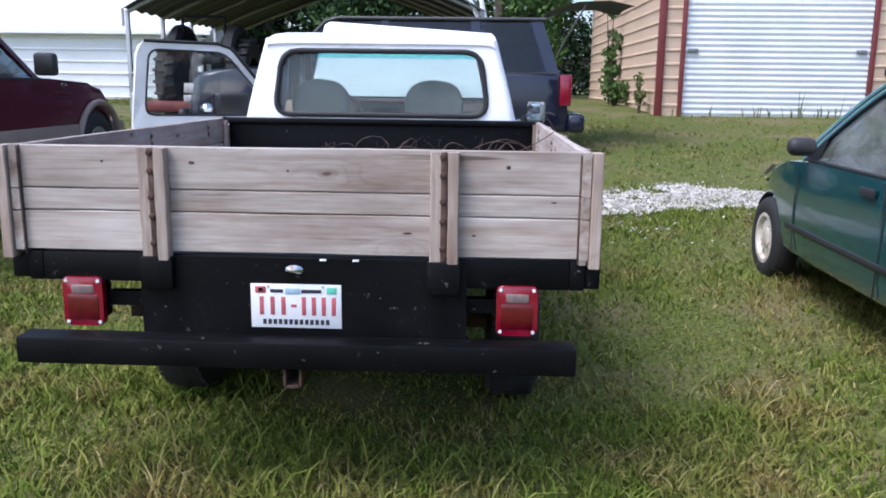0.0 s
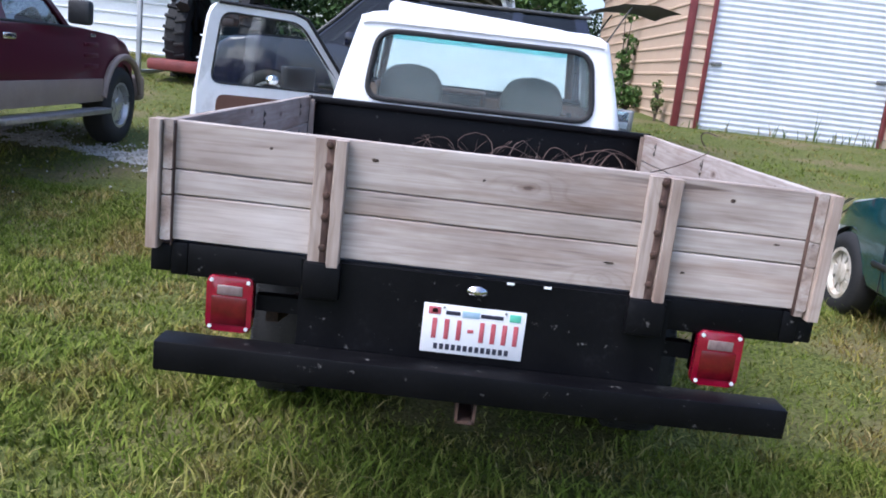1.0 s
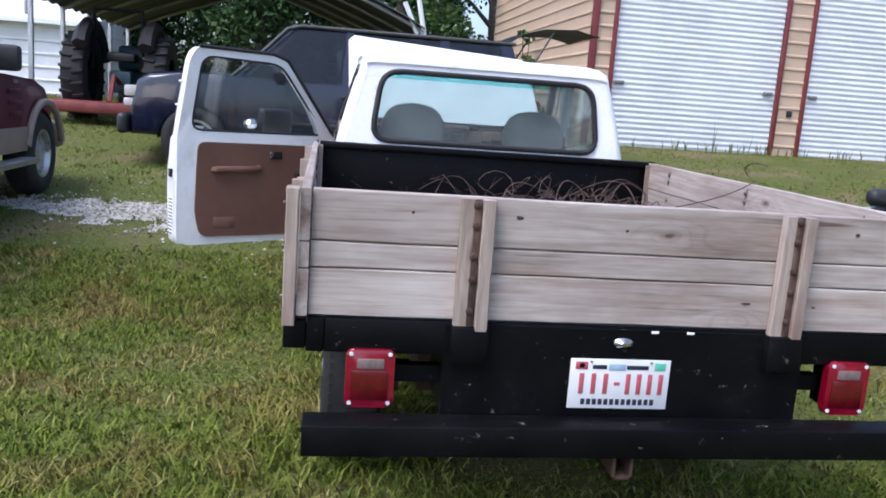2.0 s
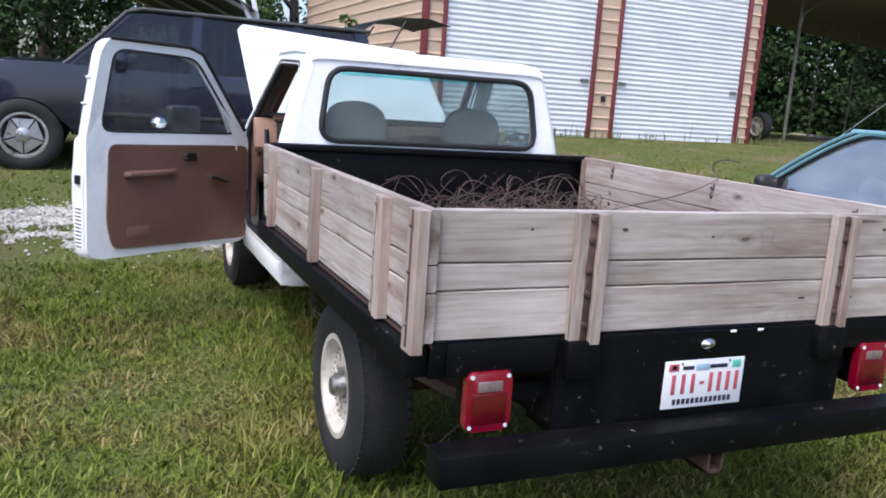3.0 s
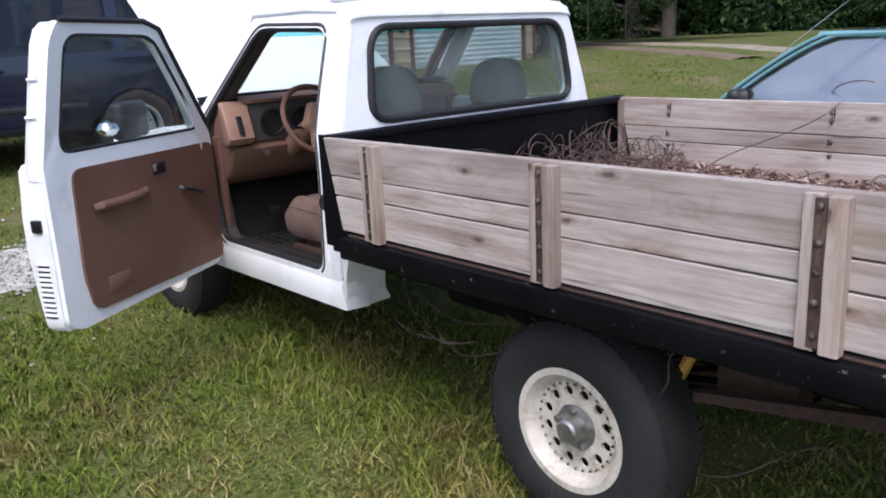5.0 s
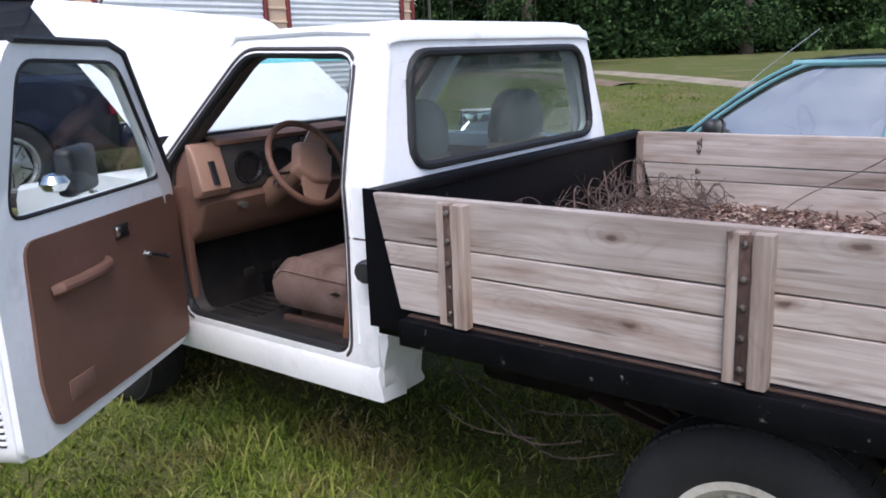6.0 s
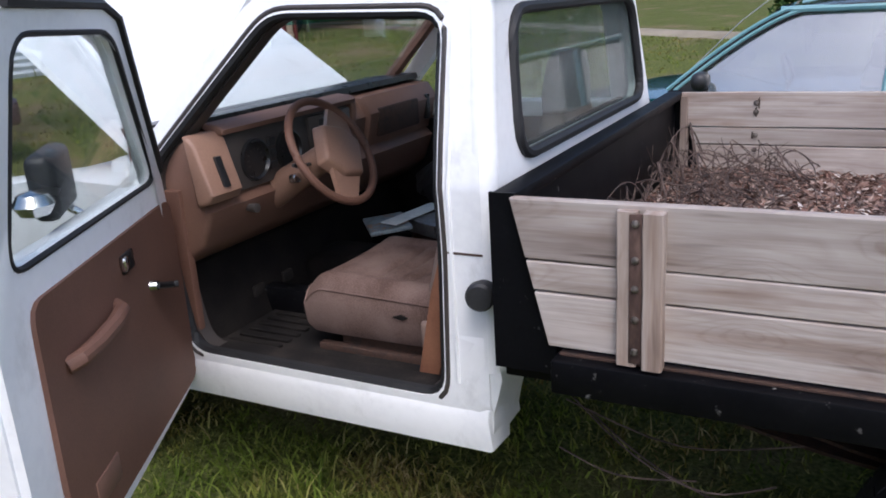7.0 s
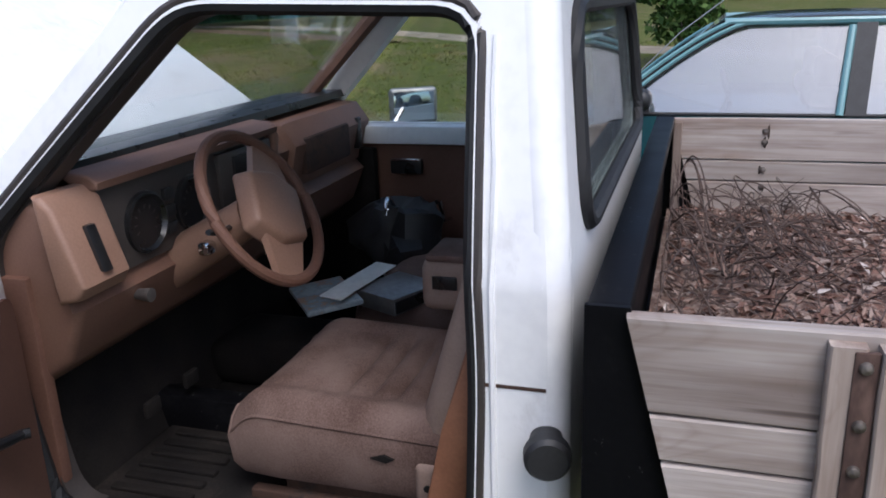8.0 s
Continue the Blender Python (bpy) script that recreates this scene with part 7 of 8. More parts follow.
    ws = [(-wb + 0.05, rb1, zb), (wb - 0.05, rb1, zb), (wr - 0.04, rt1, zr + 0.03), (-wr + 0.04, rt1, zr + 0.03)]
    part("windscreen", pane(ws), glass, v, "windscreen glass", smooth=None, **L)
    bw = [(-wb + 0.05, rb0, zb), (wb - 0.05, rb0, zb), (wr - 0.04, rt0, zr + 0.03), (-wr + 0.04, rt0, zr + 0.03)]
    part("rear_window", pane(bw), glass, v, "rear window glass", smooth=None, **L)
    # seats and dash seen through the glass
    for x in (-0.36, 0.36):
        for y in ((rt1 + rb1) / 2 - 0.85, (rt1 + rb1) / 2 - 1.75):
            if y - 0.2 < rb0 + 0.2:
                continue
            bm = box(bmesh.new(), x - 0.24, x + 0.24, y - 0.1, y + 0.08, zb - 0.5, zb + 0.12, bevel=0.06, seg=3)
            box(bm, x - 0.13, x + 0.13, y - 0.07, y + 0.04, zb + 0.1, zb + 0.28, bevel=0.04, seg=3)
            part("seat", bm, cabin_colour, v, **L)
    part("cabin_tub", bx(-w + 0.12, w - 0.12, rb0 + 0.05, rb1 - 0.02, zb - 0.1, zb - 0.06), "black_plastic", v, **L)
    part("steering_wheel", tube(bmesh.new(), [(-0.36 + 0.17 * math.cos(2 * math.pi * k / 20), (rt1 + rb1) / 2 - 0.36 + 0.05 * math.sin(2 * math.pi * k / 20), zb + 0.04 + 0.16 * math.sin(2 * math.pi * k / 20)) for k in range(20)], 0.013, 6, closed=True), "black_plastic", v, **L)
    for y in wheels:
        for s in (-1, 1):
            add_wheel(v, (s * (w - tyre[2] / 2 + 0.005), y, tyre[0]), s, tyre[0], tyre[1], tyre[2], rim, spokes, local=True)
    for y in wheels:
        bm = lathe(bmesh.new(), [(tyre[0] + 0.04, -w + 0.03), (tyre[0] + 0.04, w - 0.03)], pose(0, y, tyre[0], 0, 90, 0), 24)
        bmesh.ops.delete(bm, geom=[q for q in bm.verts if q.co.z < tyre[0] - 0.05], context="VERTS")
        part("wheel_well", bm, "black_plastic", v, **L)
    return v


def strip(v, name, mat_name, x, pts, r=0.02, label="", flat=0.4):
    bm = tube(bmesh.new(), [(0, y, z) for y, z in pts], r, 8)
    for q in bm.verts:
        q.co.x = x + q.co.x * flat
    return part(name, bm, mat_name, v, label, local=True)


# dark SUV across the yard, its side to the white truck, hatch open
def build_suv():
    g = 0.47
    m = pose(-1.23, 11.35, g, 0, 0, 90)
    wf, wr_, R = 1.76, -1.29, 0.395
    body = [(-2.4, 0.42), (-2.42, 0.62), (-2.36, 1.12), (-2.3, 1.18), (1.2, 1.19), (1.42, 1.2), (1.9, 1.19), (2.35, 1.14), (2.5, 1.05), (2.58, 0.78), (2.58, 0.42)]
    body += [(2 * wf - y, z) for y, z in arch(wf, R, 0.47, 0.42)] + [(2 * wr_ - y, z) for y, z in arch(wr_, R, 0.47, 0.42)]
    v = vehicle("suv", m, "dark navy SUV parked on the grass with its rear glass raised", "navy_paint", "tint_glass", body, 0.95, (-2.28, 1.4, 1.16, 0.89), (-2.02, 0.66, 1.82, 0.74),
                [(-2.2, -1.97, 0.16), (-1.2, -1.2, 0.12), (-0.0, -0.04, 0.1), (1.34, 0.63, 0.08)], (wf, wr_), "alloy", 5, (R, 0.235, 0.26))
    for s in (-1, 1):
        part("head_lamp", bx(s * 0.62 - 0.22, s * 0.62 + 0.22, 2.44, 2.59, 0.86, 0.99, bevel=0.02), "clear_lens", v, "clear headlight", local=True)
        part("fog_lamp", bx(s * 0.66 - 0.18, s * 0.66 + 0.18, 2.48, 2.6, 0.74, 0.84, bevel=0.02), "clear_lens", v, "clear lower lamp", local=True)
        part("tail_light", bx(s * 0.93 - 0.03, s * 0.93 + 0.025, -2.43, -2.28, 0.76, 1.15, bevel=0.015), "red_lens", v, "red tall tail light", local=True)
        part("wing_mirror", bx(s * 1.06 - 0.1, s * 1.06 + 0.1, 0.72, 0.85, 1.16, 1.34, bevel=0.03), "navy_paint", v, local=True)
        part("door_handle", bx(s * 0.955 - 0.012, s * 0.955 + 0.012, -0.1, 0.06, 1.0, 1.04, bevel=0.008), "navy_paint", v, local=True)
        part("window_trim", tube(bmesh.new(), [(s * 0.9, 1.36, 1.17), (s * 0.83, 1.0, 1.5), (s * 0.77, 0.72, 1.79), (s * 0.755, 0.55, 1.835), (s * 0.755, -2.1, 1.835)], 0.022, 8), "dark_sheet", v, "grey gutter trim over the side windows", local=True)
        strip(v, "side_moulding", "black_plastic", s * 0.953, [(-0.8, 0.66), (1.15, 0.66)], 0.03)
    part("front_bumper", bx(-0.93, 0.93, 2.54, 2.66, 0.42, 0.66, bevel=0.05, seg=3), "black_plastic", v, "dark front bumper", local=True)
    part("rear_bumper", bx(-0.93, 0.93, -2.62, -2.4, 0.42, 0.66, bevel=0.05, seg=3), "navy_paint", v, "dark rear bumper", local=True)
    # raised rear glass on a curved frame
    pts = [(-2.02, 1.84), (-2.2, 1.97), (-2.5, 2.06), (-2.9, 2.08), (-3.22, 2.01)]
    bm, rows = bmesh.new(), []
    for y, z in pts:
        rows.append([bm.verts.new((x, y, z + 0.02 * (1 - (x / 0.7) ** 2))) for x in (-0.7, -0.35, 0, 0.35, 0.7)])
    for a, b in zip(rows, rows[1:]):
        for j in range(4):
            bm.faces.new((a[j], a[j + 1], b[j + 1], b[j]))
    bmesh.ops.solidify(bm, geom=bm.faces[:], thickness=0.03)
    part("hatch", bm, "black_plastic", v, "raised dark rear hatch", local=True)
    for s in (-1, 1):
        part("hatch_strut", tube(bmesh.new(), [(s * 0.72, -2.25, 1.4), (s * 0.66, -2.6, 2.03)], 0.012, 6), "black_plastic", v, local=True)


def build_red():
    g = 0.345
    m = pose(-5.14, 6.5, g)
    wf, wr_, R = 2.3, -0.75, 0.4
    body = [(-1.9, 0.5), (-1.95, 0.75), (-1.85, 1.08), (-1.75, 1.14), (1.2, 1.16), (1.4, 1.16), (2.2, 1.12), (2.65, 1.05), (2.85, 0.92), (2.92, 0.7), (2.9, 0.48)]
    body += [(2 * wf - y, z) for y, z in arch(wf, R, 0.47, 0.46)] + [(2 * wr_ - y, z) for y, z in arch(wr_, R, 0.47, 0.46)]
    v = vehicle("suv", m, "maroon SUV with beige lower trim parked on the grass", "maroon_paint", "car_glass", body, 0.97, (-1.75, 1.25, 1.14, 0.93), (-1.6, 0.5, 1.72, 0.76),
                [(-1.68, -1.55, 0.16), (-0.85, -0.85, 0.12), (0.1, 0.05, 0.1), (1.2, 0.48, 0.09)], (wf, wr_), "alloy", 5, (R, 0.225, 0.27))
    for s in (-1, 1):
        part("lower_trim", bx(s * 0.97 - 0.015, s * 0.97 + 0.015, -0.25, 1.82, 0.46, 0.68, bevel=0.01), "beige_trim", v, "beige lower body trim", local=True)
        bm = tube(bmesh.new(), [(s * 0.985, y, z) for y, z in arch(wf, R, 0.5, 0.5, 14)], 0.035, 8)
        part("wheel_arch_trim", bm, "beige_trim", v, "beige wheel arch trim", local=True)
        part("running_board", bx(s * 1.03 - 0.08, s * 1.03 + 0.08, -0.2, 1.75, 0.36, 0.41, bevel=0.015), "dull_metal", v, "grey running board", local=True)
        part("wing_mirror", bx(s * 1.11 - 0.1, s * 1.11 + 0.1, 0.95, 1.07, 1.17, 1.38, bevel=0.035), "black_plastic", v, "black wing mirror", local=True)
        part("door_handle", bx(s * 0.975 - 0.014, s * 0.975 + 0.014, 0.0, 0.18, 1.0, 1.05, bevel=0.01), "chrome", v, local=True)
        for k in range(3):
            part("wing_vent", bx(s * 0.965 - 0.008, s * 0.965 + 0.008, 1.42, 1.72, 0.78 + 0.1 * k, 0.82 + 0.1 * k, bevel=0.006), "maroon_paint", v, "pressed vent rib", local=True)
        part("wing_badge", bx(s * 0.962 - 0.006, s * 0.962 + 0.006, 1.55, 1.66, 1.07, 1.1, bevel=0.003), "chrome", v, local=True)
    part("front_bumper", bx(-0.95, 0.95, 2.85, 3.02, 0.42, 0.7, bevel=0.05, seg=3), "beige_trim", v, "beige front bumper", local=True)


def build_green():
    g = 0.14
    m = pose(2.88, 4.12, g) @ pose(0, 0, 0, 0, 0, -1.5)
    wf, wr_, R = 1.55, -0.98, 0.29
    body = [(-1.9, 0.32), (-1.95, 0.6), (-1.85, 0.85), (-1.7, 0.89), (-1.2, 0.91), (0.9, 0.905), (1.3, 0.875), (1.8, 0.79), (1.95, 0.66), (1.93, 0.52), (1.99, 0.44), (1.95, 0.36)]
    body += [(2 * wf - y, z) for y, z in arch(wf, R, 0.34, 0.27)] + [(2 * wr_ - y, z) for y, z in arch(wr_, R, 0.34, 0.27)]
    v = vehicle("car", m, "dark teal coupe with a broken front wing parked on the grass", "teal_paint", "sky_haze_glass", body, 0.84, (-1.35, 1.02, 0.9, 0.8), (-0.7, 0.4, 1.37, 0.6),
                [(-1.28, -0.72, 0.1), (-0.25, -0.29, 0.07), (1.0, 0.28, 0.05)], (wf, wr_), "wheel_white", 8, (R, 0.17, 0.185), "seat_grey", bevel=0.07, nose=0.13, trim="teal_sky_sheen", top="coupe_roof", bow=1.35)
    for s in (-1, 1):
        strip(v, "side_moulding", "black_plastic", s * 0.842, [(-0.55, 0.46), (1.12, 0.46)], 0.02, "thin dark rub strip")
        bm = bx(s * 0.9 - 0.085, s * 0.9 + 0.085, 0.75, 0.85, 0.935, 1.045, bevel=0.045, seg=4)
        part("wing_mirror", bm, "black_plastic", v, "black wing mirror", local=True)
        part("door_handle", bx(s * 0.842 - 0.012, s * 0.842 + 0.012, -0.1, 0.06, 0.79, 0.84, bevel=0.01), "black_plastic", v, "black door handle", local=True)
        part("door_seam", tube(bmesh.new(), [(s * 0.842, 0.98, 0.3), (s * 0.842, 1.0, 0.6), (s * 0.836, 0.98, 0.88)], 0.004, 6), "gasket", v, local=True)
        part("door_seam", tube(bmesh.new(), [(s * 0.842, -0.2, 0.3), (s * 0.842, -0.22, 0.6), (s * 0.836, -0.19, 0.88)], 0.004, 6), "gasket", v, local=True)
        arc = []
        for k in range(11):
            t = k / 10
            f = 1 - (1 - t) ** 1.35
            arc.append((s * (0.8 - 0.2 * f), 1.0 - 0.72 * t, 0.9 + 0.47 * f))
        arc += [(s * 0.601, 0.1, 1.376), (s * 0.602, -0.2, 1.38), (s * 0.602, -0.66, 1.37)]
        # painted pillar edge, seal, door frame and inner seal, one inside the other
        for kind, paint, off, rad in (("window_frame", "teal_sky_sheen", 0.034, 0.012), ("window_trim", "gasket", 0.018, 0.007), ("window_frame", "teal_sky_sheen", 0.0, 0.0115), ("window_trim", "gasket", -0.017, 0.006)):
            part(kind, tube(bmesh.new(), [(x + s * 0.006, y + 0.64 * off, z + 0.77 * off) for x, y, z in (arc[:10] if off > 0.03 else arc)], rad, 6), paint, v, "teal window frame, paled by sky sheen in its colour" if paint == "teal_sky_sheen" else "black window seal", local=True)
        bm = bmesh.new()
        sail = [bm.verts.new((s * (0.806 - 0.43 * (z - 0.9)), y, z)) for y, z in ((0.99, 0.895), (0.77, 0.895), (0.775, 1.02), (0.82, 1.045))]
        bm.faces.new(sail)
        bmesh.ops.solidify(bm, geom=bm.faces[:], thickness=0.006)
        part("mirror_sail", bm, "black_plastic", v, "dark corner panel of the window", local=True)
        part("window_frame", tube(bmesh.new(), [(s * 0.812, -0.19, 0.9), (s * 0.617, -0.235, 1.345)], 0.019, 8), "teal_sky_sheen", v, "teal window frame, paled by sky sheen in its colour", local=True)
        part("pillar_cover", pillar(bmesh.new(), s * 0.812, s * 0.612, (-0.265, 0.895), (-0.305, 1.375), 0.1, 0.02), "black_plastic", v, "black door pillar", local=True)
    # torn front wing: ragged plates
    rnd = random.Random(4)
    for k in range(5):
        bm = bmesh.new()
        y = 1.72 + 0.05 * k
        z = 0.55 + 0.05 * k
        y += 0.04
        z -= 0.04
        pts = [(-0.74, y, z), (-0.7, y + 0.07, z + rnd.uniform(-0.02, 0.04)), (-0.6, y + 0.08, z + 0.06), (-0.7, y - 0.04, z + 0.07)]
        bm.faces.new([bm.verts.new(p) for p in pts])
        bmesh.ops.solidify(bm, geom=bm.faces[:], thickness=0.008)
        part("torn_plate", bm, "black_plastic" if k % 2 else "dull_metal", v, "torn bumper mount", local=True)
    part("aerial", tube(bmesh.new(), [(-0.56, 0.97, 0.99), (-0.48, 0.64, 1.32), (-0.46, 0.29, 1.585)], 0.0032, 6), "galvanised", v, "thin raked aerial", local=True)


build_suv()
build_red()
build_green()


# ---- tractor under the carport, loose wheel by the garage ----
def build_tractor():
    PARTS_AT[0] = pose(-0.68, 2.2, 0)
    g = rise(-5.2, 14.6)
    v = thing("tractor", (-4.98, 14.6, g), "old blue tractor with large ribbed tyres and a red mower", "tractor")
    for x, y, r, w in ((-4.75, 12.5, 0.68, 0.36), (-3.5, 12.5, 0.68, 0.36), (-4.45, 14.3, 0.4, 0.2), (-3.8, 14.3, 0.4, 0.2)):
        m = pose(x, y, g + r, 0, 90, 0)
        wheel = part("wheel", lathe(bmesh.new(), tyre_profile(r, r * 0.55, w), m, 36), "rubber", v, "large black ribbed tyre")
        part("rim", lathe(bmesh.new(), [(r * 0.55, -w * 0.35), (r * 0.5, 0.0), (0.0005, 0.0)], m, 24), "tractor_blue", wheel)
        n = 22 if r > 0.5 else 14
        for k in range(n):
            a = 2 * math.pi * k / n
            for s in (-1, 1):
                bm = box(bmesh.new(), -0.03, 0.03, -0.025, 0.025, 0, w * 0.5, bevel=0.006)
                bm.transform(m @ pose(0, 0, 0, 0, 0, math.degrees(a) + s * 4) @ pose(r + 0.005, 0, 0 if s > 0 else -w * 0.5) @ pose(0, 0, 0, 12 * s, 0, 0))
                part("lug", bm, "rubber", wheel)
    part("chassis", bx(-4.3, -3.95, 12.3, 14.5, g + 0.45, g + 0.8, bevel=0.04), "tractor_blue", v)
    part("bonnet", bx(-4.38, -3.87, 13.2, 14.6, g + 0.8, g + 1.25, bevel=0.08, seg=3), "tractor_blue", v, "blue tractor bonnet")
    for x in (-4.62, -3.63):
        bm = tube(bmesh.new(), [(x, 12.5 + 0.8 * math.cos(t), g + 0.72 + 0.8 * math.sin(t)) for t in [0.3 + 0.25 * i for i in range(10)]], 0.12, 6)
        part("mudguard", bm, "black_plastic", v)
    part("seat", bx(-4.35, -3.9, 12.35, 12.75, g + 0.95, g + 1.1, bevel=0.05), "black_plastic", v)
    part("roll_bar", tube(bmesh.new(), [(-4.5, 12.2, g + 0.8), (-4.5, 12.2, g + 1.75), (-3.75, 12.2, g + 1.75), (-3.75, 12.2, g + 0.8)], 0.035, 8), "black_steel", v)
    part("exhaust", cyl(bmesh.new(), (-4.1, 14.0, g + 1.2), (-4.1, 14.0, g + 1.75), 0.035), "rusty", v)
    part("mower_deck", bx(-5.0, -3.3, 11.3, 12.0, g + 0.12, g + 0.3, bevel=0.05), "tractor_red", v, "red mower deck")
    part("mower_arm", tube(bmesh.new(), [(-4.12, 12.3, g + 0.6), (-4.12, 11.9, g + 0.7), (-4.12, 11.6, g + 0.3)], 0.04, 6), "tractor_red", v, "red hitch frame")
    PARTS_AT[0] = None


def build_spare():
    g = rise(12.75, 16.2)
    v = thing("wheel", (12.75, 16.2, g), "worn road wheel with pale rim standing beside the garage", "wheel")
    add_wheel(v, (12.75, 16.2, g + 0.34), -1, 0.34, 0.22, 0.24, "wheel_white", 6, turn=0)


build_tractor()
build_spare()


# ---- lean-to beyond the garage ----
def build_posts():
    v = thing("lean_to", (15, 18, rise(15, 18)), "dark open lean-to roof on thin dull posts beside the garage", "shelter")
    bm = prism(bmesh.new(), [(12.3, 4.45), (19.5, 5.05), (26.0, 4.6), (26.0, 4.68), (19.5, 5.14), (12.3, 4.53)], "y", 15.6, 24.0)
    part("roof", bm, "brown_sheet", v, "dark rusty metal roof")
    for x, y, rad in ((14.0, 16.6, 0.042), (20.6, 22.0, 0.032), (22.3, 22.0, 0.032), (24.7, 22.0, 0.032), (26.2, 20.7, 0.032), (13.2, 20.0, 0.032)):
        zt = 4.45 + 0.6 * (x - 12.3) / 7.2 if x < 19.5 else 5.05 - 0.45 * min(1.0, (x - 19.5) / 6.5)
        part("post", cyl(bmesh.new(), (x, y, rise(x, y) - 0.1), (x, y, zt), rad, n=10), "post_metal", v)
        part("knee_brace", tube(bmesh.new(), [(x, y, zt - 0.7), (x + 0.1, y, zt - 0.3), (x + 0.5, y, zt - 0.02)], 0.025, 6), "post_metal", v)


build_posts()


# ---- trees, hedge, shrubs, weeds ----
def leaf_mesh(name, centres, radii, count, size, material, seed, flat=0.75):
    """Many small leaf quads scattered through a set of clumps."""
    rnd = np.random.RandomState(seed)
    centres, radii = np.array(centres), np.array(radii)
    pick = rnd.choice(len(centres), count, p=radii ** 2 / (radii ** 2).sum())
    d = rnd.normal(size=(count, 3))
    d /= np.linalg.norm(d, axis=1)[:, None]
    rr = radii[pick] * rnd.uniform(0.45, 1.08, count) ** 0.6
    p = centres[pick] + d * rr[:, None] * (1, 1, flat)
    a = rnd.normal(size=(count, 3))
    a /= np.linalg.norm(a, axis=1)[:, None]
    b = np.cross(a, rnd.normal(size=(count, 3)))
    b /= np.linalg.norm(b, axis=1)[:, None]
    s = size * rnd.uniform(0.5, 1.3, count)[:, None]
    quad = np.stack([p - a * s, p - b * s * 0.55, p + a * s, p + b * s * 0.55], 1).reshape(-1, 3)
    me = bpy.data.meshes.new(name)
    me.vertices.add(count * 4)
    me.vertices.foreach_set("co", quad.astype(np.float32).ravel())
    me.loops.add(count * 4)
    me.loops.foreach_set("vertex_index", np.arange(count * 4, dtype=np.int32))
    me.polygons.add(count)
    me.polygons.foreach_set("loop_start", np.arange(0, count * 4, 4, dtype=np.int32))
    me.update()
    me.validate()
    me.materials.append(M[material])
    return me


def tree(x, y, h, spread, seed, material="foliage_dark", leaves=9000, low=0.25, size=0.11):
    rnd = random.Random(seed)
    z = rise(x, y)
    t = thing("tree", (x, y, z), "tall leafy tree with dense dark green crown" if material == "foliage_dark" else "leafy tree with mid-green crown", "tree")
    top = Vector((x + rnd.uniform(-0.3, 0.3), y + rnd.uniform(-0.3, 0.3), z + h * 0.85))
    bm = tube(bmesh.new(), [(x, y, z - 0.1), (x + 0.08, y, z + h * 0.3), tuple(top)], 0.035 * h, 8, taper=0.25)
    centres, radii = [], []
    for k in range(11):
        a = rnd.uniform(0, 6.28)
        hh = z + h * rnd.uniform(low, 0.95)
        f = 1 - 0.55 * (hh - z) / h
        r = spread * f * rnd.uniform(0.45, 0.95)
        tip = (x + r * math.cos(a), y + r * math.sin(a), hh)
        base = Vector((x, y, z + (hh - z) * 0.7))
        tube(bm, [base, base.lerp(Vector(tip), 0.5) + Vector((0, 0, 0.1)), tip], 0.012 * h, 5, taper=0.3)
        centres.append(tip)
        radii.append(spread * rnd.uniform(0.3, 0.52))
    for k in range(8):
        centres.append((x + rnd.gauss(0, spread * 0.4), y + rnd.gauss(0, spread * 0.4), z + h * rnd.uniform(low, 1.0)))
        radii.append(spread * rnd.uniform(0.28, 0.45))
    part("trunk", bm, "bark", t)
    crown = new("crown", leaf_mesh("crown", centres, radii, leaves, size, material, seed))
    crown.parent = t
    crown.matrix_basis = WM[t].inverted()
    return t


for k, (x, y, h, s) in enumerate(((-14, 34, 10, 3.6), (-9.5, 31, 11, 3.8), (-5, 33, 10, 3.6), (-1.5, 30, 9, 3.3), (2.0, 33, 10, 3.6), (-19, 33, 10, 3.6), (0.5, 25, 7, 2.4), (-3.5, 25.5, 7.5, 2.6), (-6.8, 26, 8, 2.6),
                                  (-24, 32, 10, 4.0), (-10.5, 36, 12, 4.2), (5.5, 36, 10, 3.8))):
    tree(x, y, h, s, 20 + k, "foliage_dark" if k % 3 else "foliage_mid", low=0.02, leaves=11000, size=0.1)
for k in range(17):
    t = k / 16
    x, y = 14 + 40 * t, 40 - 34 * t + 3 * math.sin(k * 1.7)
    tree(x + 2 * math.cos(k * 2.3), y, 8.5 + 2 * math.sin(k * 1.3), 2.9, 60 + k, "foliage_dark", leaves=14000, low=0.02, size=0.095)
for k, (x, y, h, s) in enumerate(((58, 2, 9, 3.5), (62, -8, 10, 3.8), (50, 0, 8, 3.2), (64, -20, 10, 4))):
    tree(x, y, h, s, 90 + k, "foliage_dark" if k % 2 else "foliage_mid", leaves=4500, low=0.05, size=0.2)


for k, (x, y, h, s) in enumerate(((12, -14, 9, 3.6), (17, -18, 10, 4.0), (22, -13, 9, 3.6), (27, -19, 10, 4.0), (33, -14, 10, 4.0), (38, -8, 9, 3.6))):
    tree(x, y, h, s, 130 + k, "foliage_dark", leaves=4500, low=0.05, size=0.2)


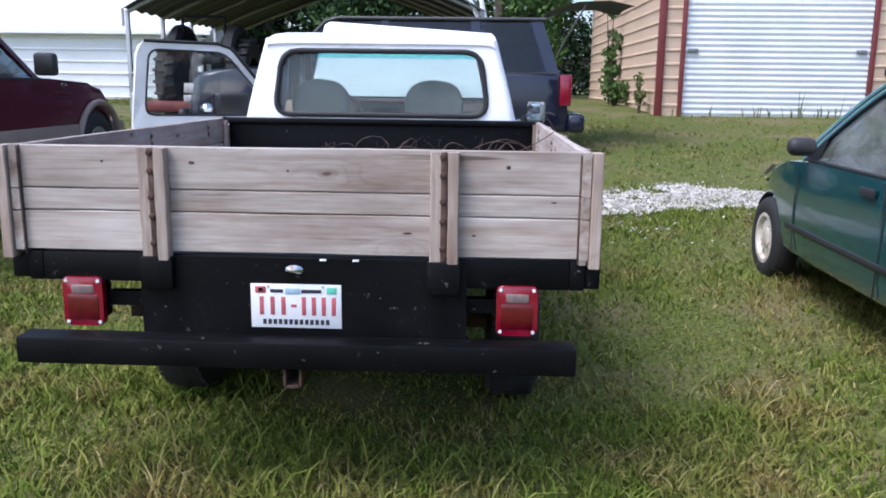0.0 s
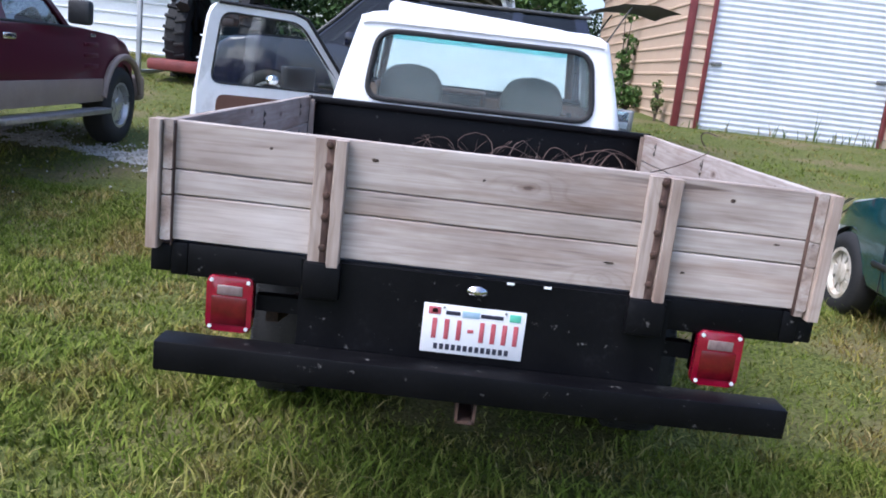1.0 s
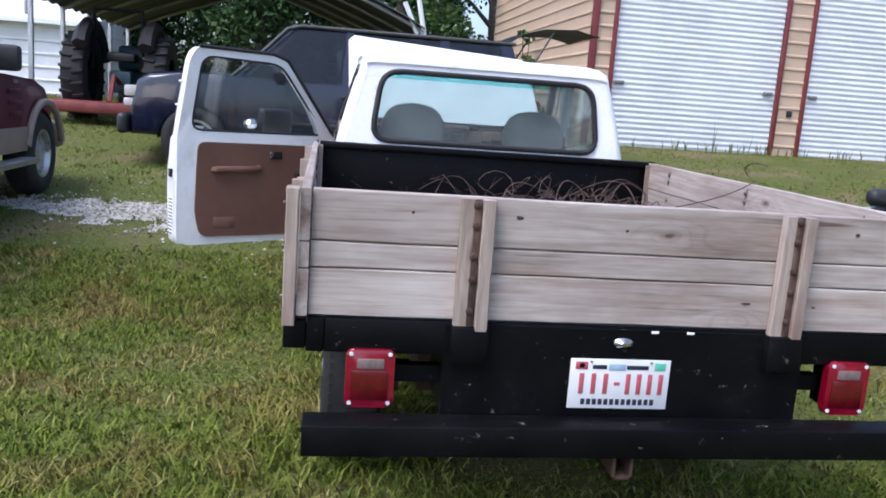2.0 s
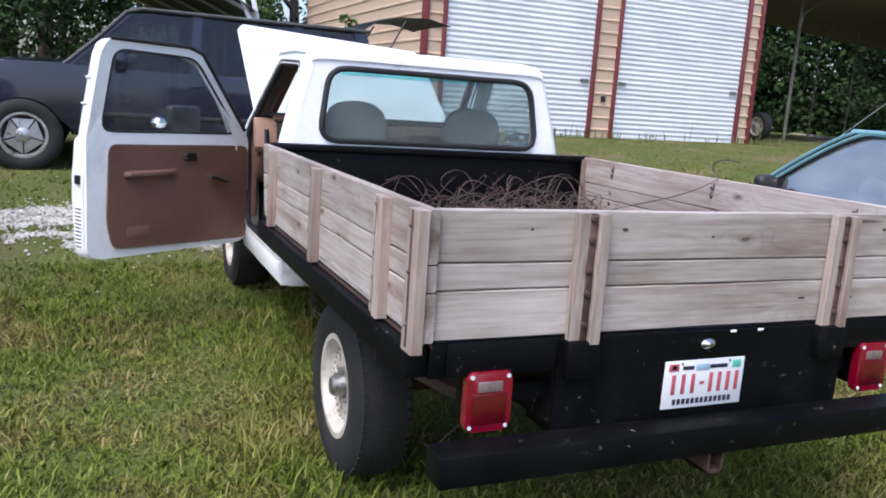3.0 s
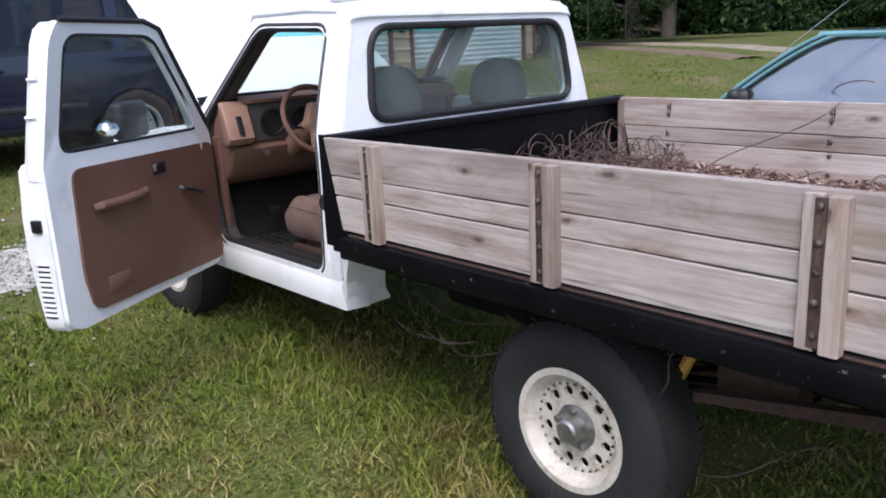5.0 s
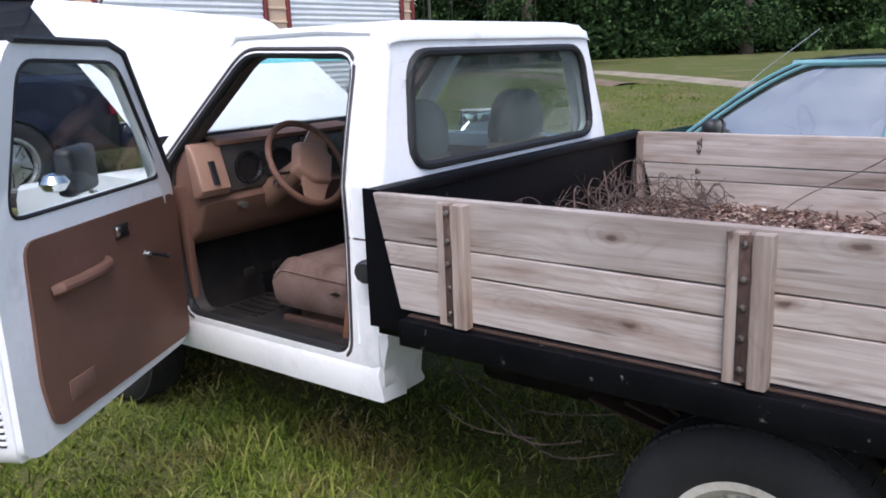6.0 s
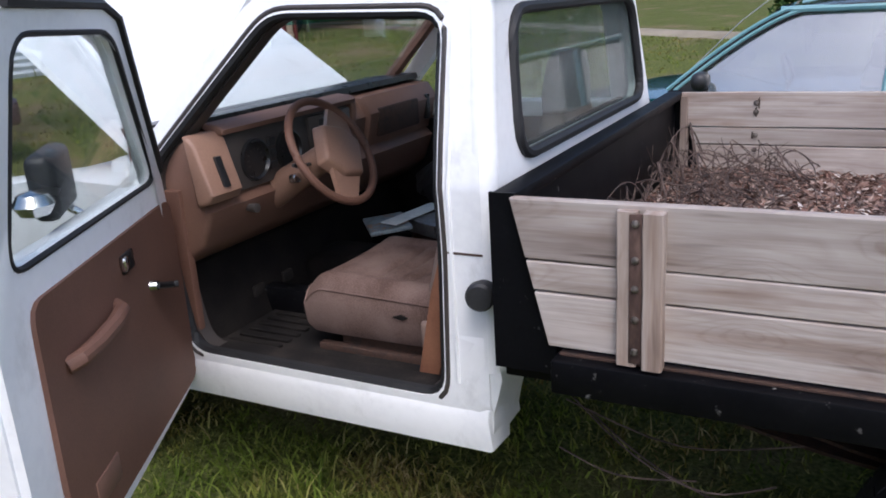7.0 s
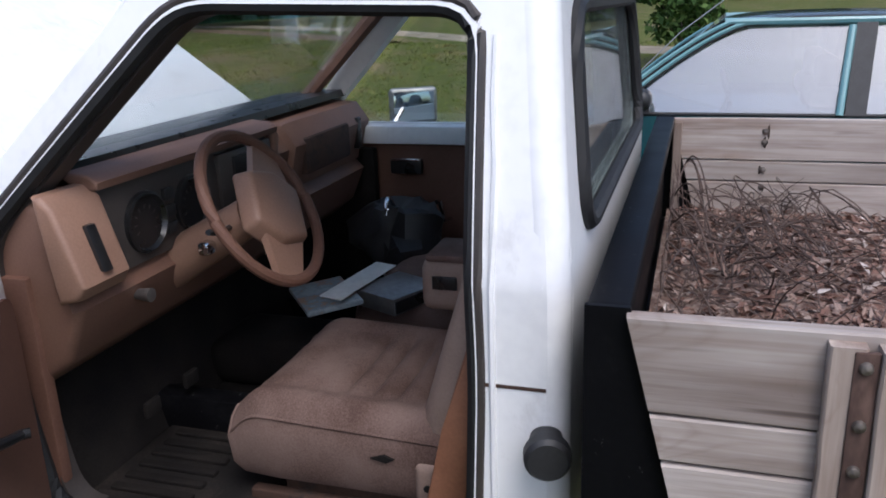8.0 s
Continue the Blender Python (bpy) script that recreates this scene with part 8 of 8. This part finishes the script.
def far_woods():
    rnd = random.Random(31)
    cs, rs = [], []
    for k in range(90):
        t = k / 89
        x, y = 12 + 52 * t, 46 - 50 * t + rnd.uniform(-1.5, 2.5)
        for h in (0.1, 1.4, 3.6, 6.2, 8.6):
            cs.append((x + rnd.uniform(-1, 1), y + rnd.uniform(-1, 1), 0.8 + h + rnd.uniform(-0.7, 0.7)))
            rs.append(rnd.uniform(1.7, 2.4))
    tagged(new("far_woods", leaf_mesh("far_woods", cs, rs, 290000, 0.17, "foliage_dark", 77, flat=0.9)), "dense dark green wood beyond the road", "woods", kind="stuff")


far_woods()


def shrub(x, y, h, s, seed, material, label, leaves=1500, size=0.06):
    rnd = random.Random(seed)
    z = rise(x, y)
    t = thing("shrub", (x, y, z), label, "shrub")
    bm, centres, radii = bmesh.new(), [], []
    for k in range(7):
        a = rnd.uniform(0, 6.28)
        tip = (x + s * rnd.uniform(0.1, 0.7) * math.cos(a), y + s * rnd.uniform(0.1, 0.7) * math.sin(a), z + h * rnd.uniform(0.35, 0.95))
        tube(bm, [(x, y, z - 0.05), ((x + tip[0]) / 2, (y + tip[1]) / 2, z + (tip[2] - z) * 0.6), tip], 0.02, 5, taper=0.4)
        centres += [tip, ((x + tip[0]) / 2, (y + tip[1]) / 2, z + (tip[2] - z) * 0.55)]
        radii += [s * 0.38, s * 0.42]
    part("stems", bm, "bark", t)
    crown = new("leaves", leaf_mesh("leaves", centres, radii, leaves, size, material, seed))
    crown.parent = t
    crown.matrix_basis = WM[t].inverted()


shrub(2.95, 18.6, 2.5, 0.34, 1, "foliage_mid", "tall vine-covered shrub beside the tan garage", 900, 0.05)
shrub(2.9, 17.6, 0.8, 0.4, 2, "foliage_mid", "leafy green shrub beside the tan garage", 700, 0.05)
shrub(10.6, 4.9, 2.3, 0.85, 6, "foliage_mid", "large leafy shrub beyond the coupe", 2600, 0.07)
shrub(3.0, 15.3, 0.8, 0.2, 3, "weed", "tall weedy plant at the garage corner", 350, 0.04)


def weeds():
    rnd = np.random.RandomState(8)
    V, F = [], []
    for k in range(70):
        x = rnd.uniform(3.3, 12.2)
        y = 14.7 - abs(rnd.normal(0, 0.18))
        n = rnd.randint(2, 5)
        z = rise(x, y)
        for i in range(n):
            h = rnd.uniform(0.05, 0.24) * (2.4 if k % 17 == 0 else 1)
            a, lean = rnd.uniform(0, 6.28), rnd.uniform(0.05, 0.4) * h
            w = rnd.uniform(0.004, 0.009)
            b = len(V)
            V += [(x - w, y, z - 0.02), (x + w, y, z - 0.02), (x + lean * 0.4 * math.cos(a) + w, y + lean * 0.4 * math.sin(a), z + h * 0.6), (x + lean * 0.4 * math.cos(a) - w, y + lean * 0.4 * math.sin(a), z + h * 0.6), (x + lean * math.cos(a), y + lean * math.sin(a), z + h)]
            F += [(b, b + 1, b + 2, b + 3), (b + 3, b + 2, b + 4)]
    tagged(new("weeds", raw("weeds", V, F, "weed")), "straggling green weeds along the garage wall", "weeds", kind="stuff")


weeds()


# ---- grass ----
def grass(name, boxes, count, hlo, hhi, wid, seed, label):
    rnd = np.random.RandomState(seed)
    xs, ys = [], []
    area = np.array([(b[1] - b[0]) * (b[3] - b[2]) * b[4] for b in boxes])
    for b, n in zip(boxes, (count * area / area.sum()).astype(int)):
        xs.append(rnd.uniform(b[0], b[1], n))
        ys.append(rnd.uniform(b[2], b[3], n))
    x, y = np.concatenate(xs), np.concatenate(ys)
    # two blades in five gather into tufts round random centres
    n = len(x)
    pick = rnd.randint(0, n, n // 14)
    own = rnd.randint(0, len(pick), n)
    tuft = rnd.uniform(size=n) < 0.4
    x = np.where(tuft, x[pick][own] + rnd.normal(0, 0.022, n), x)
    y = np.where(tuft, y[pick][own] + rnd.normal(0, 0.022, n), y)
    hsh = np.where(tuft, 0.35 + 0.65 * rnd.uniform(size=len(pick))[own], rnd.uniform(0, 0.6, n))
    patch = 0.5 + 0.5 * np.sin(x * 1.9 + 1.3 * np.sin(y * 1.1)) * np.sin(y * 2.3 + 0.9 * np.sin(x * 1.7))
    keep = rnd.uniform(size=len(x)) < 0.45 + 0.55 * patch
    stony = np.array([6.2 < b < 10.3 and track_at(a, b) > 0.3 for a, b in zip(x, y)])
    keep &= ~(stony & (rnd.uniform(size=len(x)) < 0.88))
    keep &= ~((y > 11.5) & (x > 3.0) & (rnd.uniform(size=len(x)) < 0.6))
    x, y, hsh, patch = x[keep], y[keep], hsh[keep], patch[keep]
    n = len(x)
    z = np.array([rise(a, b) for a, b in zip(x, y)]) - 0.004
    h = (hlo + (hhi - hlo) * rnd.beta(1.6, 3.2, n)) * (0.6 + 0.8 * hsh) * (0.6 + 0.6 * patch)
    ang = rnd.uniform(0, 2 * np.pi, n)
    lean = h * rnd.uniform(0.25, 1.7, n)
    face = rnd.uniform(0, 2 * np.pi, n)
    wx, wy = np.cos(face) * wid * rnd.uniform(0.6, 1.3, n), np.sin(face) * wid * rnd.uniform(0.6, 1.3, n)
    dx, dy = np.cos(ang) * lean, np.sin(ang) * lean
    v = np.stack([np.stack([x - wx, y - wy, z], 1), np.stack([x + wx, y + wy, z], 1),
                  np.stack([x + dx * 0.35 + wx * 0.8, y + dy * 0.35 + wy * 0.8, z + h * 0.62], 1), np.stack([x + dx * 0.35 - wx * 0.8, y + dy * 0.35 - wy * 0.8, z + h * 0.62], 1),
                  np.stack([x + dx, y + dy, z + h * 0.95], 1)], 1).reshape(-1, 3)
    base = np.arange(n, dtype=np.int32)[:, None] * 5
    loops = np.concatenate([base + (0, 1, 2, 3), base + (3, 2, 4)], 1).ravel()
    starts = (np.arange(n, dtype=np.int32)[:, None] * 7 + (0, 4)).ravel()
    me = bpy.data.meshes.new(name)
    me.vertices.add(len(v))
    me.vertices.foreach_set("co", v.astype(np.float32).ravel())
    me.loops.add(len(loops))
    me.loops.foreach_set("vertex_index", loops.astype(np.int32))
    me.polygons.add(len(starts))
    me.polygons.foreach_set("loop_start", starts.astype(np.int32))
    me.update()
    me.validate()
    me.materials.append(M["grass"])
    tagged(new(name, me), label, "grass", kind="stuff")


grass("lawn_grass", [(-3.6, 1.6, 0.9, 3.4, 1.6), (-4.6, -0.9, 3.4, 7.0, 1.6), (0.2, 4.5, 1.2, 8.0, 0.8), (-6.5, -3.6, 1.0, 7.0, 0.7), (-1.0, 0.3, 3.4, 7.2, 0.5)], 290000, 0.02, 0.085, 0.0042, 3, "short patchy lawn grass, green with straw-coloured blades")
grass("far_grass", [(-9, 13, 7.0, 14.7, 1.0), (4.5, 14, 0.0, 7.0, 0.6), (-9, -6.5, 1, 7, 0.5)], 110000, 0.015, 0.07, 0.006, 4, "short lawn grass across the yard")
grass("long_grass", [(-1.75, -0.9, 3.2, 4.1, 1.0), (-1.6, 0.4, 2.4, 2.9, 1.2), (-1.6, -1.0, 4.1, 7.0, 1.0), (0.0, 0.45, 3.2, 4.2, 0.6), (2.0, 3.9, 5.2, 5.9, 0.5), (3.3, 12.0, 14.3, 14.75, 0.15), (-8.5, -5.8, 17, 20.6, 0.35)], 9000, 0.06, 0.19, 0.004, 9, "longer unmown grass round the wheels and under the bed")
